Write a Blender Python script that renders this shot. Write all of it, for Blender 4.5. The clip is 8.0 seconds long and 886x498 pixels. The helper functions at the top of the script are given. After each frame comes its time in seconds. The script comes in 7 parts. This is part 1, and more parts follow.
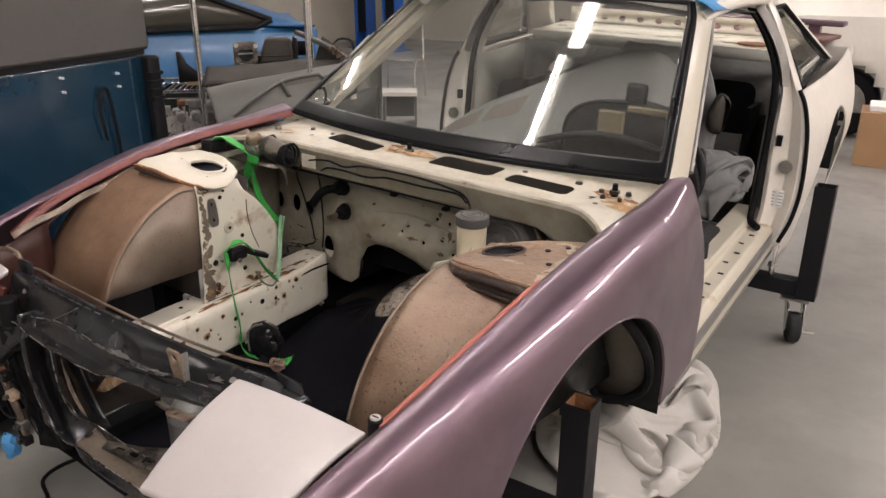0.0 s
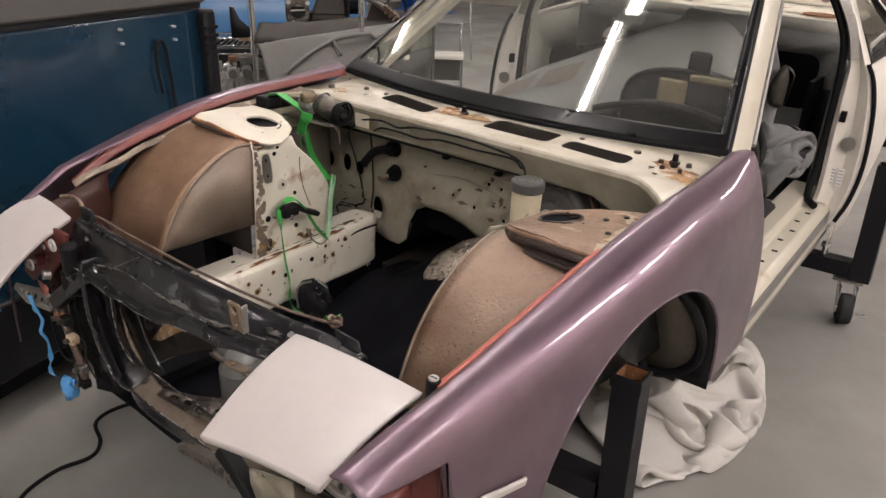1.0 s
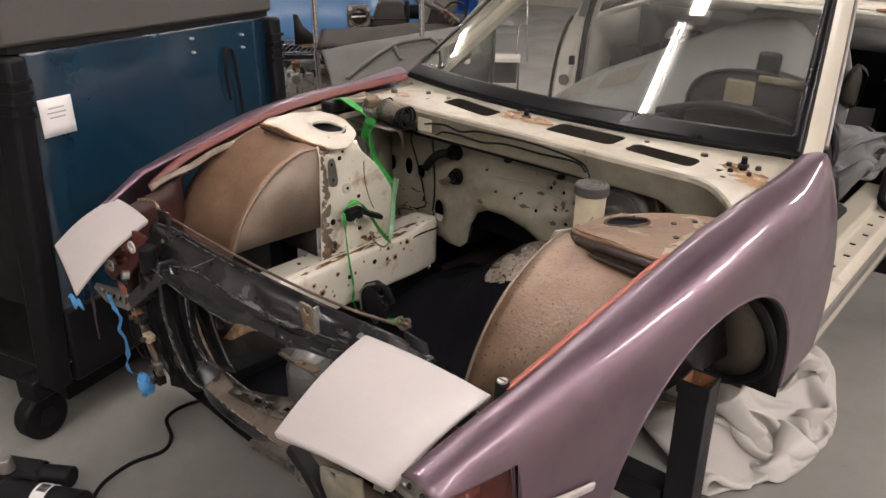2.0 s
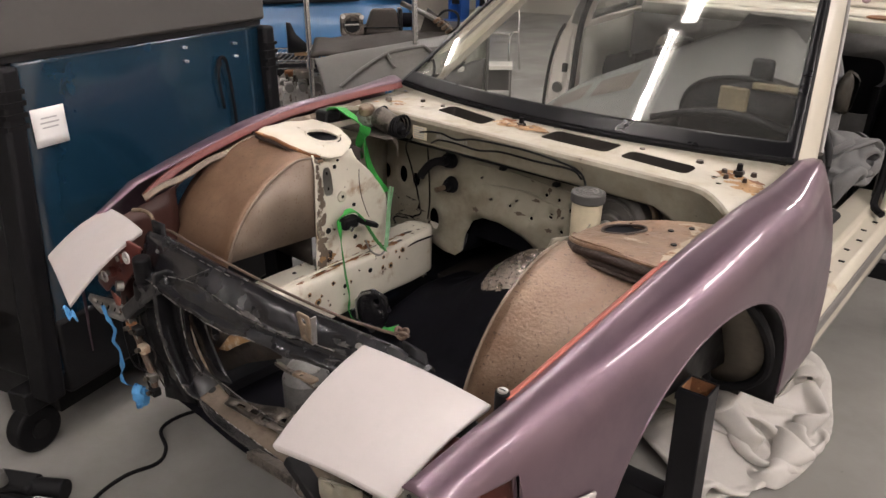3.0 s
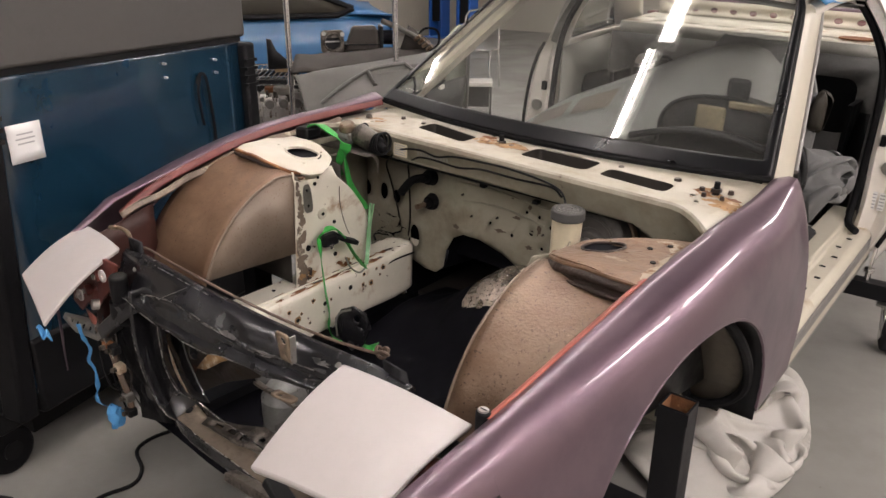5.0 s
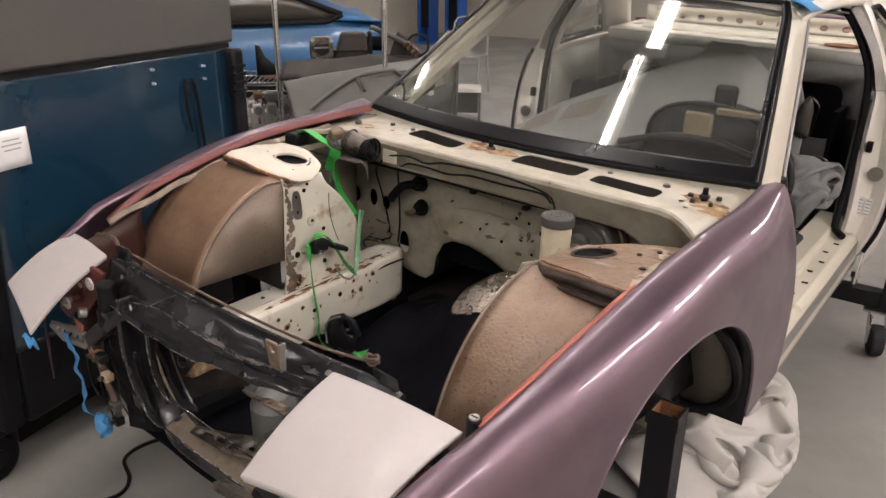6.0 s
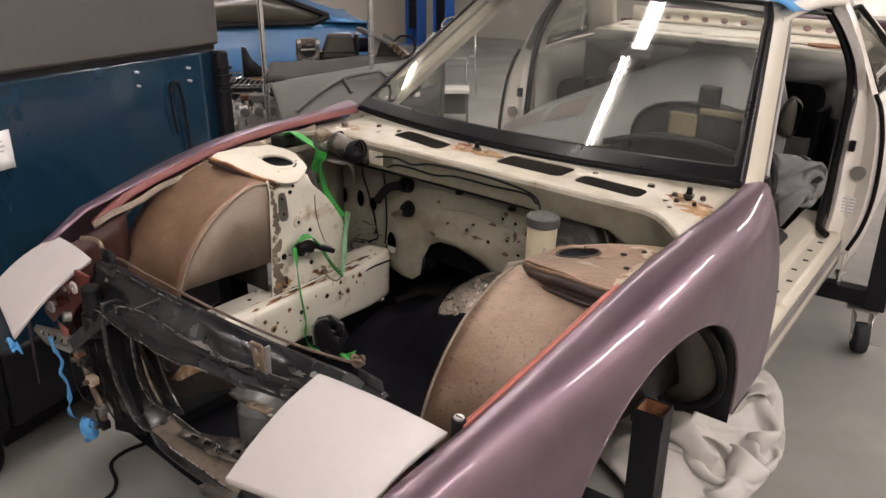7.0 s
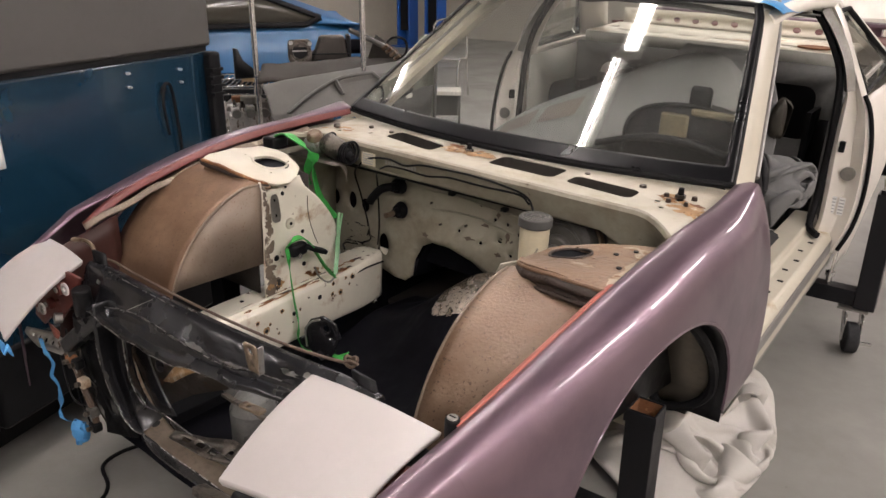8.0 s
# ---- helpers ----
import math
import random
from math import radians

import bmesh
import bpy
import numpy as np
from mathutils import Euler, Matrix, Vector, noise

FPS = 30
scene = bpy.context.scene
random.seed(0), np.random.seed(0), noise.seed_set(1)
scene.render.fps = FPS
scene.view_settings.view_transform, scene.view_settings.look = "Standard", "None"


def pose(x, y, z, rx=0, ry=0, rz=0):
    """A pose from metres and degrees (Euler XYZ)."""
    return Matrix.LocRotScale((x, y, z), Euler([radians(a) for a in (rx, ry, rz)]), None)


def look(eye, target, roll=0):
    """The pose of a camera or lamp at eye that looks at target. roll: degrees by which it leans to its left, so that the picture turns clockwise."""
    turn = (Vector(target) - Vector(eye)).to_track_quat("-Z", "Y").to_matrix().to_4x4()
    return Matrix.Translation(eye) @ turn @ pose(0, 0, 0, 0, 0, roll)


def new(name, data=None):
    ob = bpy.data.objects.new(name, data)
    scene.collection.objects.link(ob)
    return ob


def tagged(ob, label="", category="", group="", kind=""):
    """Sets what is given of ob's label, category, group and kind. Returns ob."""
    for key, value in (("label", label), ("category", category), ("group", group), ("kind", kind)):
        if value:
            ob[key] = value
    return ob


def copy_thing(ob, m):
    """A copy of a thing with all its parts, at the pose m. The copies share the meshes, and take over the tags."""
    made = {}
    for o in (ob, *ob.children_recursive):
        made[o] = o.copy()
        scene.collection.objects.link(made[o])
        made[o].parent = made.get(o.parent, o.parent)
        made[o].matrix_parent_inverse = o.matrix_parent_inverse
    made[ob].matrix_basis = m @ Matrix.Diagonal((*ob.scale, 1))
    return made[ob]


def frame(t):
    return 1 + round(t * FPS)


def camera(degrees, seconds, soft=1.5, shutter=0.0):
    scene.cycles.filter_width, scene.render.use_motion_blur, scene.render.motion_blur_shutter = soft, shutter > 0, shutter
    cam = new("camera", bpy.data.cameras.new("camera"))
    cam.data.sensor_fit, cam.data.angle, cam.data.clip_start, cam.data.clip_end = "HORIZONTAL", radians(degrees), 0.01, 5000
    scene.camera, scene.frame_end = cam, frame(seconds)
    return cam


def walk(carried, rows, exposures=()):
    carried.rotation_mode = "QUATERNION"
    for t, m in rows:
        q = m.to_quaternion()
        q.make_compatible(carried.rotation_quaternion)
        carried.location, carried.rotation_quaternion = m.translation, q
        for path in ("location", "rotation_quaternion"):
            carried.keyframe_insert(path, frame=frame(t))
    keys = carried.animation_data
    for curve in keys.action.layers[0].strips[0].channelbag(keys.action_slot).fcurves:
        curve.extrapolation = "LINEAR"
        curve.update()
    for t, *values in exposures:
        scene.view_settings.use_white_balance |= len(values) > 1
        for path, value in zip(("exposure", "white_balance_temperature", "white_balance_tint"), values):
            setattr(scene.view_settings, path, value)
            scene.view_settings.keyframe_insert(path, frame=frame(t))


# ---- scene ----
import numpy as np
cam = camera(61.6, 8.0)
PATH = [
    (0, (1.24, -0.383, 1.361), (0.208, 1.177, 0.655), 0.1),
    (0.5, (1.218, -0.377, 1.355), (0.222, 1.178, 0.588), 0.7),
    (1, (1.199, -0.403, 1.351), (0.111, 1.077, 0.56), 1.4),
    (1.5, (1.18, -0.429, 1.349), (0.0, 0.974, 0.551), 0.8),
    (2, (1.186, -0.427, 1.357), (-0.015, 0.965, 0.571), -0.1),
    (3.5, (1.17, -0.429, 1.358), (-0.016, 0.993, 0.599), -0.1),
    (4, (1.171, -0.43, 1.357), (-0.009, 1.0, 0.606), 0.1),
    (4.5, (1.173, -0.426, 1.36), (0.002, 1.017, 0.619), 0.2),
    (6, (1.169, -0.424, 1.364), (0.028, 1.054, 0.647), 0.5),
    (6.5, (1.177, -0.421, 1.365), (0.046, 1.065, 0.65), 0.4),
    (7, (1.179, -0.421, 1.365), (0.059, 1.074, 0.651), 0.4),
    (7.5, (1.179, -0.421, 1.363), (0.069, 1.083, 0.651), 0.5),
    (8, (1.179, -0.424, 1.363), (0.075, 1.085, 0.654), 0.5),
]
walk(cam, [(t, look(eye, target, roll)) for t, eye, target, roll in PATH])

# ---- world and light ----
FLOOR = -0.09
CEIL = 3.15
world = bpy.data.worlds.new("world")
scene.world = world
world.use_nodes = True
world.node_tree.nodes["Background"].inputs[0].default_value = (0.55, 0.6, 0.7, 1)
world.node_tree.nodes["Background"].inputs[1].default_value = 0.006
scene.view_settings.exposure = 0.0


# ---- materials ----
def mat(name, color, rough=0.5, metal=0.0, var=0.12, scale=6.0, bump=0.05, bscale=60.0, coat=0.0, stain=None, stain_at=0.6,
        stain_scale=5.0, stain_soft=0.08, speck=None, speck_at=0.68, speck_scale=45.0, rvar=0.12, stretch=None):
    """A painted or raw surface: colour with broad and fine variation, stains and specks with a shape of their own, fine relief."""
    m = bpy.data.materials.new(name)
    m.use_nodes = True
    n, l = m.node_tree.nodes, m.node_tree.links
    p = n["Principled BSDF"]
    p.inputs["Metallic"].default_value = metal
    p.inputs["Coat Weight"].default_value = coat
    p.inputs["Coat Roughness"].default_value = 0.10
    tc = n.new("ShaderNodeTexCoord")
    co = tc.outputs["Object"]
    if stretch:
        mp = n.new("ShaderNodeMapping")
        mp.inputs["Scale"].default_value = stretch
        l.new(co, mp.inputs[0])
        co = mp.outputs[0]

    def noise_tex(sc, detail=6.0, rough_=0.6):
        t = n.new("ShaderNodeTexNoise")
        t.inputs["Scale"].default_value = sc
        t.inputs["Detail"].default_value = detail
        t.inputs["Roughness"].default_value = rough_
        l.new(co, t.inputs["Vector"])
        return t.outputs["Fac"]

    def ramp(src, a, b, ca=(0, 0, 0, 1), cb=(1, 1, 1, 1)):
        r = n.new("ShaderNodeValToRGB")
        r.color_ramp.elements[0].position, r.color_ramp.elements[1].position = a, b
        r.color_ramp.elements[0].color, r.color_ramp.elements[1].color = ca, cb
        l.new(src, r.inputs[0])
        return r.outputs[0]

    def mix(fac, a, b):
        x = n.new("ShaderNodeMix")
        x.data_type = "RGBA"
        l.new(fac, x.inputs[0])
        for sock, v in ((x.inputs[6], a), (x.inputs[7], b)):
            if isinstance(v, tuple):
                sock.default_value = (*v[:3], 1)
            else:
                l.new(v, sock)
        return x.outputs[2]

    lo = tuple(c * (1 - var) for c in color)
    hi = tuple(min(1, c * (1 + var)) for c in color)
    big = noise_tex(scale)
    fine = noise_tex(scale * 9)
    c = mix(ramp(big, 0.3, 0.7), lo, hi)
    c = mix(ramp(fine, 0.45, 0.8), c, tuple(x * (1 - var * 0.8) for x in color))
    rough_src = ramp(big, 0.3, 0.7, (max(0.02, rough - rvar),) * 3 + (1,), (min(1, rough + rvar),) * 3 + (1,))
    if stain:
        f = ramp(noise_tex(stain_scale, 8, 0.65), stain_at, stain_at + stain_soft)
        c = mix(f, c, stain)
        if metal < 0.2:
            rough_src = mix(f, rough_src, (min(1, rough + 0.3),) * 3)
    if speck:
        f = ramp(noise_tex(speck_scale, 3), speck_at, speck_at + 0.05)
        c = mix(f, c, speck)
    l.new(c, p.inputs["Base Color"])
    l.new(rough_src, p.inputs["Roughness"])
    if bump:
        b = n.new("ShaderNodeBump")
        b.inputs["Strength"].default_value = bump
        b.inputs["Distance"].default_value = 0.01
        l.new(noise_tex(bscale, 4), b.inputs["Height"])
        l.new(b.outputs[0], p.inputs["Normal"])
    return m


def glow(name, color, power):
    m = bpy.data.materials.new(name)
    m.use_nodes = True
    p = m.node_tree.nodes["Principled BSDF"]
    p.inputs["Base Color"].default_value = (0.9, 0.9, 0.9, 1)
    p.inputs["Emission Color"].default_value = (*color, 1)
    p.inputs["Emission Strength"].default_value = power
    return m


def glass(name, tint=(0.93, 0.96, 0.94), rough=0.0):
    m = bpy.data.materials.new(name)
    m.use_nodes = True
    p = m.node_tree.nodes["Principled BSDF"]
    p.inputs["Base Color"].default_value = (*tint, 1)
    p.inputs["Transmission Weight"].default_value = 1
    p.inputs["Roughness"].default_value = rough
    p.inputs["IOR"].default_value = 1.5
    return m


RUST = (0.16, 0.07, 0.03)
M_CREAM = mat("cream_paint", (0.55, 0.51, 0.42), 0.40, 0, 0.06, 3, 0.02, 90, 0.1, stain=(0.38, 0.285, 0.18), stain_at=0.62, stain_scale=6, stain_soft=0.14, speck=(0.14, 0.09, 0.06), speck_at=0.745, speck_scale=34)
M_CREAM_COWL = mat("weathered_cream_paint", (0.44, 0.41, 0.335), 0.42, 0, 0.07, 3, 0.03, 80, 0.1, stain=(0.33, 0.27, 0.19), stain_at=0.54, stain_scale=5, stain_soft=0.2, speck=(0.13, 0.085, 0.055), speck_at=0.725, speck_scale=36)
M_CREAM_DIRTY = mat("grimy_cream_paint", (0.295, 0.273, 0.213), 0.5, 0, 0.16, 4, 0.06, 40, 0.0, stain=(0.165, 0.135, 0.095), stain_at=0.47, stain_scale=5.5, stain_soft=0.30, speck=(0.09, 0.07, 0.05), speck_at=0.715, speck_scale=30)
M_CREAM_RUSTY = mat("rusty_cream_paint", (0.72, 0.68, 0.58), 0.42, 0, 0.08, 5, 0.05, 70, 0, stain=(0.36, 0.215, 0.115), stain_at=0.56, stain_scale=8, stain_soft=0.14, speck=(0.10, 0.05, 0.03), speck_at=0.69, speck_scale=36)
M_TUB = mat("bare_rusty_steel", (0.20, 0.125, 0.08), 0.42, 0.35, 0.22, 3, 0.07, 120, 0, stain=(0.14, 0.08, 0.046), stain_at=0.46, stain_scale=3.6, stain_soft=0.22, speck=(0.10, 0.06, 0.04), speck_at=0.62, speck_scale=190)
M_TUB_SIDE = mat("scuffed_bare_steel", (0.205, 0.158, 0.12), 0.5, 0.15, 0.12, 5, 0.05, 160, 0, stain=(0.15, 0.105, 0.07), stain_at=0.48, stain_scale=5, stain_soft=0.3, speck=(0.13, 0.08, 0.05), speck_at=0.62, speck_scale=170)
M_TUB_PALE = mat("pitted_rusty_steel", (0.235, 0.160, 0.110), 0.42, 0.35, 0.26, 3, 0.22, 150, 0, stain=(0.145, 0.087, 0.053), stain_at=0.48, stain_scale=5.0, stain_soft=0.18, speck=(0.075, 0.044, 0.028), speck_at=0.605, speck_scale=130)
M_RUST_TOP = mat("rusted_tower_top", (0.20, 0.122, 0.074), 0.45, 0.1, 0.28, 6, 0.35, 60, 0, stain=(0.33, 0.25, 0.18), stain_at=0.54, stain_scale=11, stain_soft=0.22, speck=(0.085, 0.045, 0.028), speck_at=0.63, speck_scale=120)
M_RUST = mat("rust", (0.20, 0.085, 0.035), 0.85, 0, 0.4, 15, 0.3, 120, stain=(0.38, 0.22, 0.10), stain_at=0.56, stain_scale=30)
# the mauve's darker mottle paints in broken reflections along with blotchy dust
M_PURPLE = mat("mauve_metallic_paint", (0.165, 0.110, 0.138), 0.46, 0.70, 0.06, 2, 0.0, 60, 0.42, rvar=0.09, stain=(0.122, 0.082, 0.108), stain_at=0.5, stain_scale=4.5, stain_soft=0.2)
# slow ripple in the clear coat along the panel
pn, pk = M_PURPLE.node_tree.nodes, M_PURPLE.node_tree.links
rip_co, rip_map, rip_tex, rip_bump = pn.new("ShaderNodeTexCoord"), pn.new("ShaderNodeMapping"), pn.new("ShaderNodeTexNoise"), pn.new("ShaderNodeBump")
rip_map.inputs["Scale"].default_value = (5.0, 1.6, 8.0)
rip_tex.inputs["Scale"].default_value = 2.0
rip_tex.inputs["Detail"].default_value = 3.0
rip_bump.inputs["Strength"].default_value = 0.055
rip_bump.inputs["Distance"].default_value = 0.02
pk.new(rip_co.outputs["Object"], rip_map.inputs[0])
pk.new(rip_map.outputs[0], rip_tex.inputs["Vector"])
pk.new(rip_tex.outputs["Fac"], rip_bump.inputs["Height"])
pk.new(rip_bump.outputs[0], pn["Principled BSDF"].inputs["Coat Normal"])
M_PURPLE.node_tree.nodes["Principled BSDF"].inputs["Coat Roughness"].default_value = 0.045
M_ORANGE = mat("orange_red_primer", (0.36, 0.10, 0.07), 0.5, 0, 0.2, 10, 0.04, 80, 0, stain=(0.20, 0.075, 0.055), stain_at=0.58, stain_scale=9)
M_BAFFLE = mat("dirty_brown_black_panel", (0.030, 0.022, 0.017), 0.6, 0, 0.4, 14, 0.2, 70, stain=(0.09, 0.045, 0.028), stain_at=0.60, stain_scale=16)
M_SMUDGE = mat("dried_grease", (0.085, 0.062, 0.042), 0.6, 0, 0.4, 25, 0.1, 90)
M_RUST_DARK = mat("dark_flaking_rust", (0.030, 0.018, 0.013), 0.5, 0.1, 0.4, 12, 0.4, 70, stain=(0.11, 0.06, 0.035), stain_at=0.62, stain_scale=18)
M_RUST_PALE = mat("orange_rust_stain", (0.36, 0.215, 0.10), 0.8, 0, 0.35, 20, 0.2, 90, stain=(0.58, 0.50, 0.38), stain_at=0.52, stain_scale=45, stain_soft=0.1, speck=(0.12, 0.055, 0.03), speck_at=0.62, speck_scale=90)
M_RED_DULL = mat("dull_red_primer", (0.15, 0.040, 0.036), 0.42, 0, 0.2, 8, 0.04, 80, 0.1, stain=(0.13, 0.045, 0.045), stain_at=0.58, stain_scale=9)
M_DARKRED = mat("dark_red_primer", (0.095, 0.020, 0.015), 0.5, 0, 0.25, 8, 0.05, 70)
M_RED_SHADE = mat("shaded_dark_red_paint", (0.042, 0.013, 0.010), 0.5, 0, 0.3, 9, 0.08, 60)
M_WHITE = mat("white_primer", (0.435, 0.405, 0.392), 0.5, 0, 0.035, 5, 0.015, 60, 0.08, rvar=0.05)
M_WHITE_BODY = mat("worn_white_paint", (0.72, 0.68, 0.62), 0.38, 0, 0.06, 3, 0.02, 60, 0.3, stain=(0.50, 0.43, 0.35), stain_at=0.68, stain_scale=5)
M_BLACK = mat("worn_black_paint", (0.013, 0.013, 0.015), 0.22, 0.1, 0.4, 6, 0.2, 26, 0.2, stain=(0.06, 0.057, 0.053), stain_at=0.62, stain_scale=9, stain_soft=0.10, speck=(0.20, 0.18, 0.16), speck_at=0.735, speck_scale=40)
M_WORN = mat("scraped_black_steel", (0.13, 0.125, 0.12), 0.32, 0.5, 0.3, 30, 0.2, 70, 0, stain=(0.03, 0.03, 0.03), stain_at=0.5, stain_scale=40)
M_EDGE_GLINT = mat("edge_highlight_steel", (0.30, 0.285, 0.27), 0.3, 0.8, 0.5, 60, 0.2, 90, 0, stain=(0.04, 0.038, 0.036), stain_at=0.50, stain_scale=35)
M_BLACK_PLAIN = mat("black_plastic", (0.009, 0.009, 0.010), 0.5, 0, 0.2, 10, 0.05, 200)
M_RUBBER = mat("black_rubber", (0.007, 0.007, 0.008), 0.6, 0, 0.2, 12, 0.05, 150)
M_BLACK_STAND = mat("black_powder_coat", (0.009, 0.009, 0.011), 0.45, 0, 0.15, 8, 0.04, 300)
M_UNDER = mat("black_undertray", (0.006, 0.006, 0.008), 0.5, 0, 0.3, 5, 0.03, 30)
M_BOOST = mat("dull_black_steel", (0.085, 0.08, 0.074), 0.5, 0.2, 0.3, 7, 0.08, 70)
M_SHIELD_GLINT = mat("pale_lamp_glint", (0.60, 0.52, 0.46), 0.26, 0.9, 0.4, 9, 1.0, 70, 0.6, speck=(0.06, 0.05, 0.045), speck_at=0.57, speck_scale=120)
M_CHROME = mat("chrome", (0.74, 0.73, 0.72), 0.22, 0.9, 0.06, 12, 0.0, rvar=0.05)
M_GRIME = mat("oily_dark_steel", (0.12, 0.105, 0.09), 0.4, 0.6, 0.4, 16, 0.15, 80, 0, stain=(0.035, 0.03, 0.026), stain_at=0.5, stain_scale=22)
M_FLAKE_PALE = mat("flaking_pale_paint", (0.42, 0.34, 0.25), 0.6, 0, 0.2, 10, 0.2, 80, stain=(0.20, 0.105, 0.055), stain_at=0.50, stain_scale=26, stain_soft=0.1)
M_STEEL = mat("dull_steel", (0.33, 0.32, 0.30), 0.42, 0.9, 0.2, 14, 0.08, 90, 0, stain=(0.18, 0.12, 0.08), stain_at=0.66, stain_scale=14)
M_ALU = mat("cast_aluminium", (0.42, 0.41, 0.39), 0.5, 0.8, 0.25, 18, 0.3, 60, 0, stain=(0.10, 0.08, 0.06), stain_at=0.58, stain_scale=16)
M_CAST = mat("bright_cast_alloy", (0.62, 0.60, 0.57), 0.35, 0.7, 0.3, 20, 0.25, 80, 0, stain=(0.16, 0.12, 0.09), stain_at=0.57, stain_scale=22)
M_ZINC = mat("yellowed_zinc", (0.20, 0.15, 0.105), 0.5, 0.4, 0.3, 18, 0.08, 90, 0, stain=(0.09, 0.045, 0.025), stain_at=0.54, stain_scale=24)
M_GREEN = mat("green_webbing", (0.035, 0.31, 0.05), 0.6, 0, 0.15, 30, 0.25, 260)
M_GREEN_FILM = mat("pale_green_strap_in_film", (0.16, 0.34, 0.17), 0.2, 0, 0.3, 30, 0.2, 90)
M_QUARTER = mat("dull_grey_green_steel", (0.20, 0.205, 0.17), 0.5, 0.1, 0.2, 6, 0.06, 90, stain=(0.12, 0.115, 0.09), stain_at=0.55, stain_scale=9, stain_soft=0.2)
M_BLUE_TAPE = mat("blue_masking_tape", (0.06, 0.24, 0.50), 0.6, 0, 0.12, 20, 0.1, 120)
M_CLOTH = mat("grey_vinyl_cloth", (0.50, 0.478, 0.448), 0.42, 0, 0.07, 6, 0.22, 240)
M_CLOTH_GREY = mat("grey_fabric", (0.13, 0.13, 0.13), 0.85, 0, 0.12, 9, 0.25, 180)
M_CLOTH_DARK = mat("dark_fabric", (0.035, 0.035, 0.038), 0.9, 0, 0.3, 9, 0.2, 120)
M_TAN = mat("tan_foam", (0.105, 0.085, 0.052), 0.85, 0, 0.3, 14, 0.3, 90)
M_OLIVE = mat("dark_olive_vinyl", (0.022, 0.019, 0.013), 0.6, 0, 0.35, 14, 0.3, 90)
M_PANEL = mat("pale_grey_trim", (0.15, 0.152, 0.143), 0.6, 0, 0.12, 3, 0.04, 90)
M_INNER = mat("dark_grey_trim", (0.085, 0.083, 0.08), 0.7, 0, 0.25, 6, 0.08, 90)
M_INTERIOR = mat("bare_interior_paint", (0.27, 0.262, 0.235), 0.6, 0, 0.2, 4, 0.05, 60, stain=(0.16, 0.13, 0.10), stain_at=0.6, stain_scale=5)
M_PLASTIC_WHITE = mat("yellowed_translucent_plastic", (0.60, 0.53, 0.38), 0.4, 0, 0.08, 10, 0.02, 80)
M_TEAL = mat("glossy_teal_paint", (0.007, 0.028, 0.052), 0.2, 0, 0.15, 2, 0.008, 14, 0.7, rvar=0.06)
M_GREY_LID = mat("dark_grey_textured_plastic", (0.066, 0.062, 0.059), 0.65, 0, 0.08, 5, 0.12, 320)
M_PAPER = mat("white_paper", (0.78, 0.77, 0.76), 0.8, 0, 0.02, 8, 0.02, 60)
M_INK = mat("grey_print", (0.40, 0.40, 0.40), 0.8, 0, 0.05)
M_BLUE = mat("blue_car_paint", (0.013, 0.098, 0.24), 0.42, 0.1, 0.06, 2, 0.0, coat=0.4, rvar=0.04)
M_LIFT = mat("blue_lift_paint", (0.015, 0.09, 0.36), 0.4, 0, 0.12, 4, 0.03, 60)
M_DARKGLASS = mat("dark_tinted_glass", (0.06, 0.055, 0.045), 0.08, 0, 0.1, 3, 0.0, coat=0.6)
M_GREYTRIM = mat("grey_moulded_trim", (0.082, 0.078, 0.071), 0.55, 0, 0.16, 5, 0.08, 200)
M_SPLASH = mat("dusty_brown_panel", (0.13, 0.112, 0.088), 0.75, 0, 0.25, 7, 0.1, 90)
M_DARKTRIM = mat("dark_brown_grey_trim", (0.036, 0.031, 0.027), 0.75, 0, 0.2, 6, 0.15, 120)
M_DARKTRIM2 = mat("dull_brown_sheath", (0.08, 0.052, 0.036), 0.55, 0, 0.3, 25, 0.1, 120)
M_FRIT = mat("black_ceramic_print", (0.004, 0.004, 0.005), 0.35, 0, 0.1, 8, 0)
M_FRIT.node_tree.nodes["Principled BSDF"].inputs["Specular IOR Level"].default_value = 0.14
M_DUST = mat("brown_dust", (0.145, 0.115, 0.085), 0.9, 0, 0.3, 9, 0.15, 90, stain=(0.06, 0.05, 0.042), stain_at=0.52, stain_scale=18, stain_soft=0.2)
M_WOOD = mat("pale_plywood", (0.42, 0.28, 0.15), 0.7, 0, 0.2, 5, 0.08, 60, stretch=(1, 9, 1))
M_CARD = mat("brown_cardboard", (0.36, 0.21, 0.11), 0.8, 0, 0.08, 5, 0.05, 90)
M_WALL = mat("grey_beige_wall", (0.50, 0.465, 0.40), 0.8, 0, 0.08, 2, 0.05, 30, stain=(0.36, 0.31, 0.25), stain_at=0.62, stain_scale=1.2, stain_soft=0.2)
M_CEIL = mat("dull_grey_ceiling", (0.095, 0.092, 0.086), 0.85, 0, 0.1, 2, 0.03, 30)
M_HOUSING = mat("white_enamel", (0.7, 0.69, 0.66), 0.5, 0, 0.03)
M_FLAKE = mat("flaking_grey_primer", (0.17, 0.13, 0.10), 0.6, 0.1, 0.3, 20, 0.3, 80, stain=(0.45, 0.40, 0.31), stain_at=0.56, stain_scale=28)
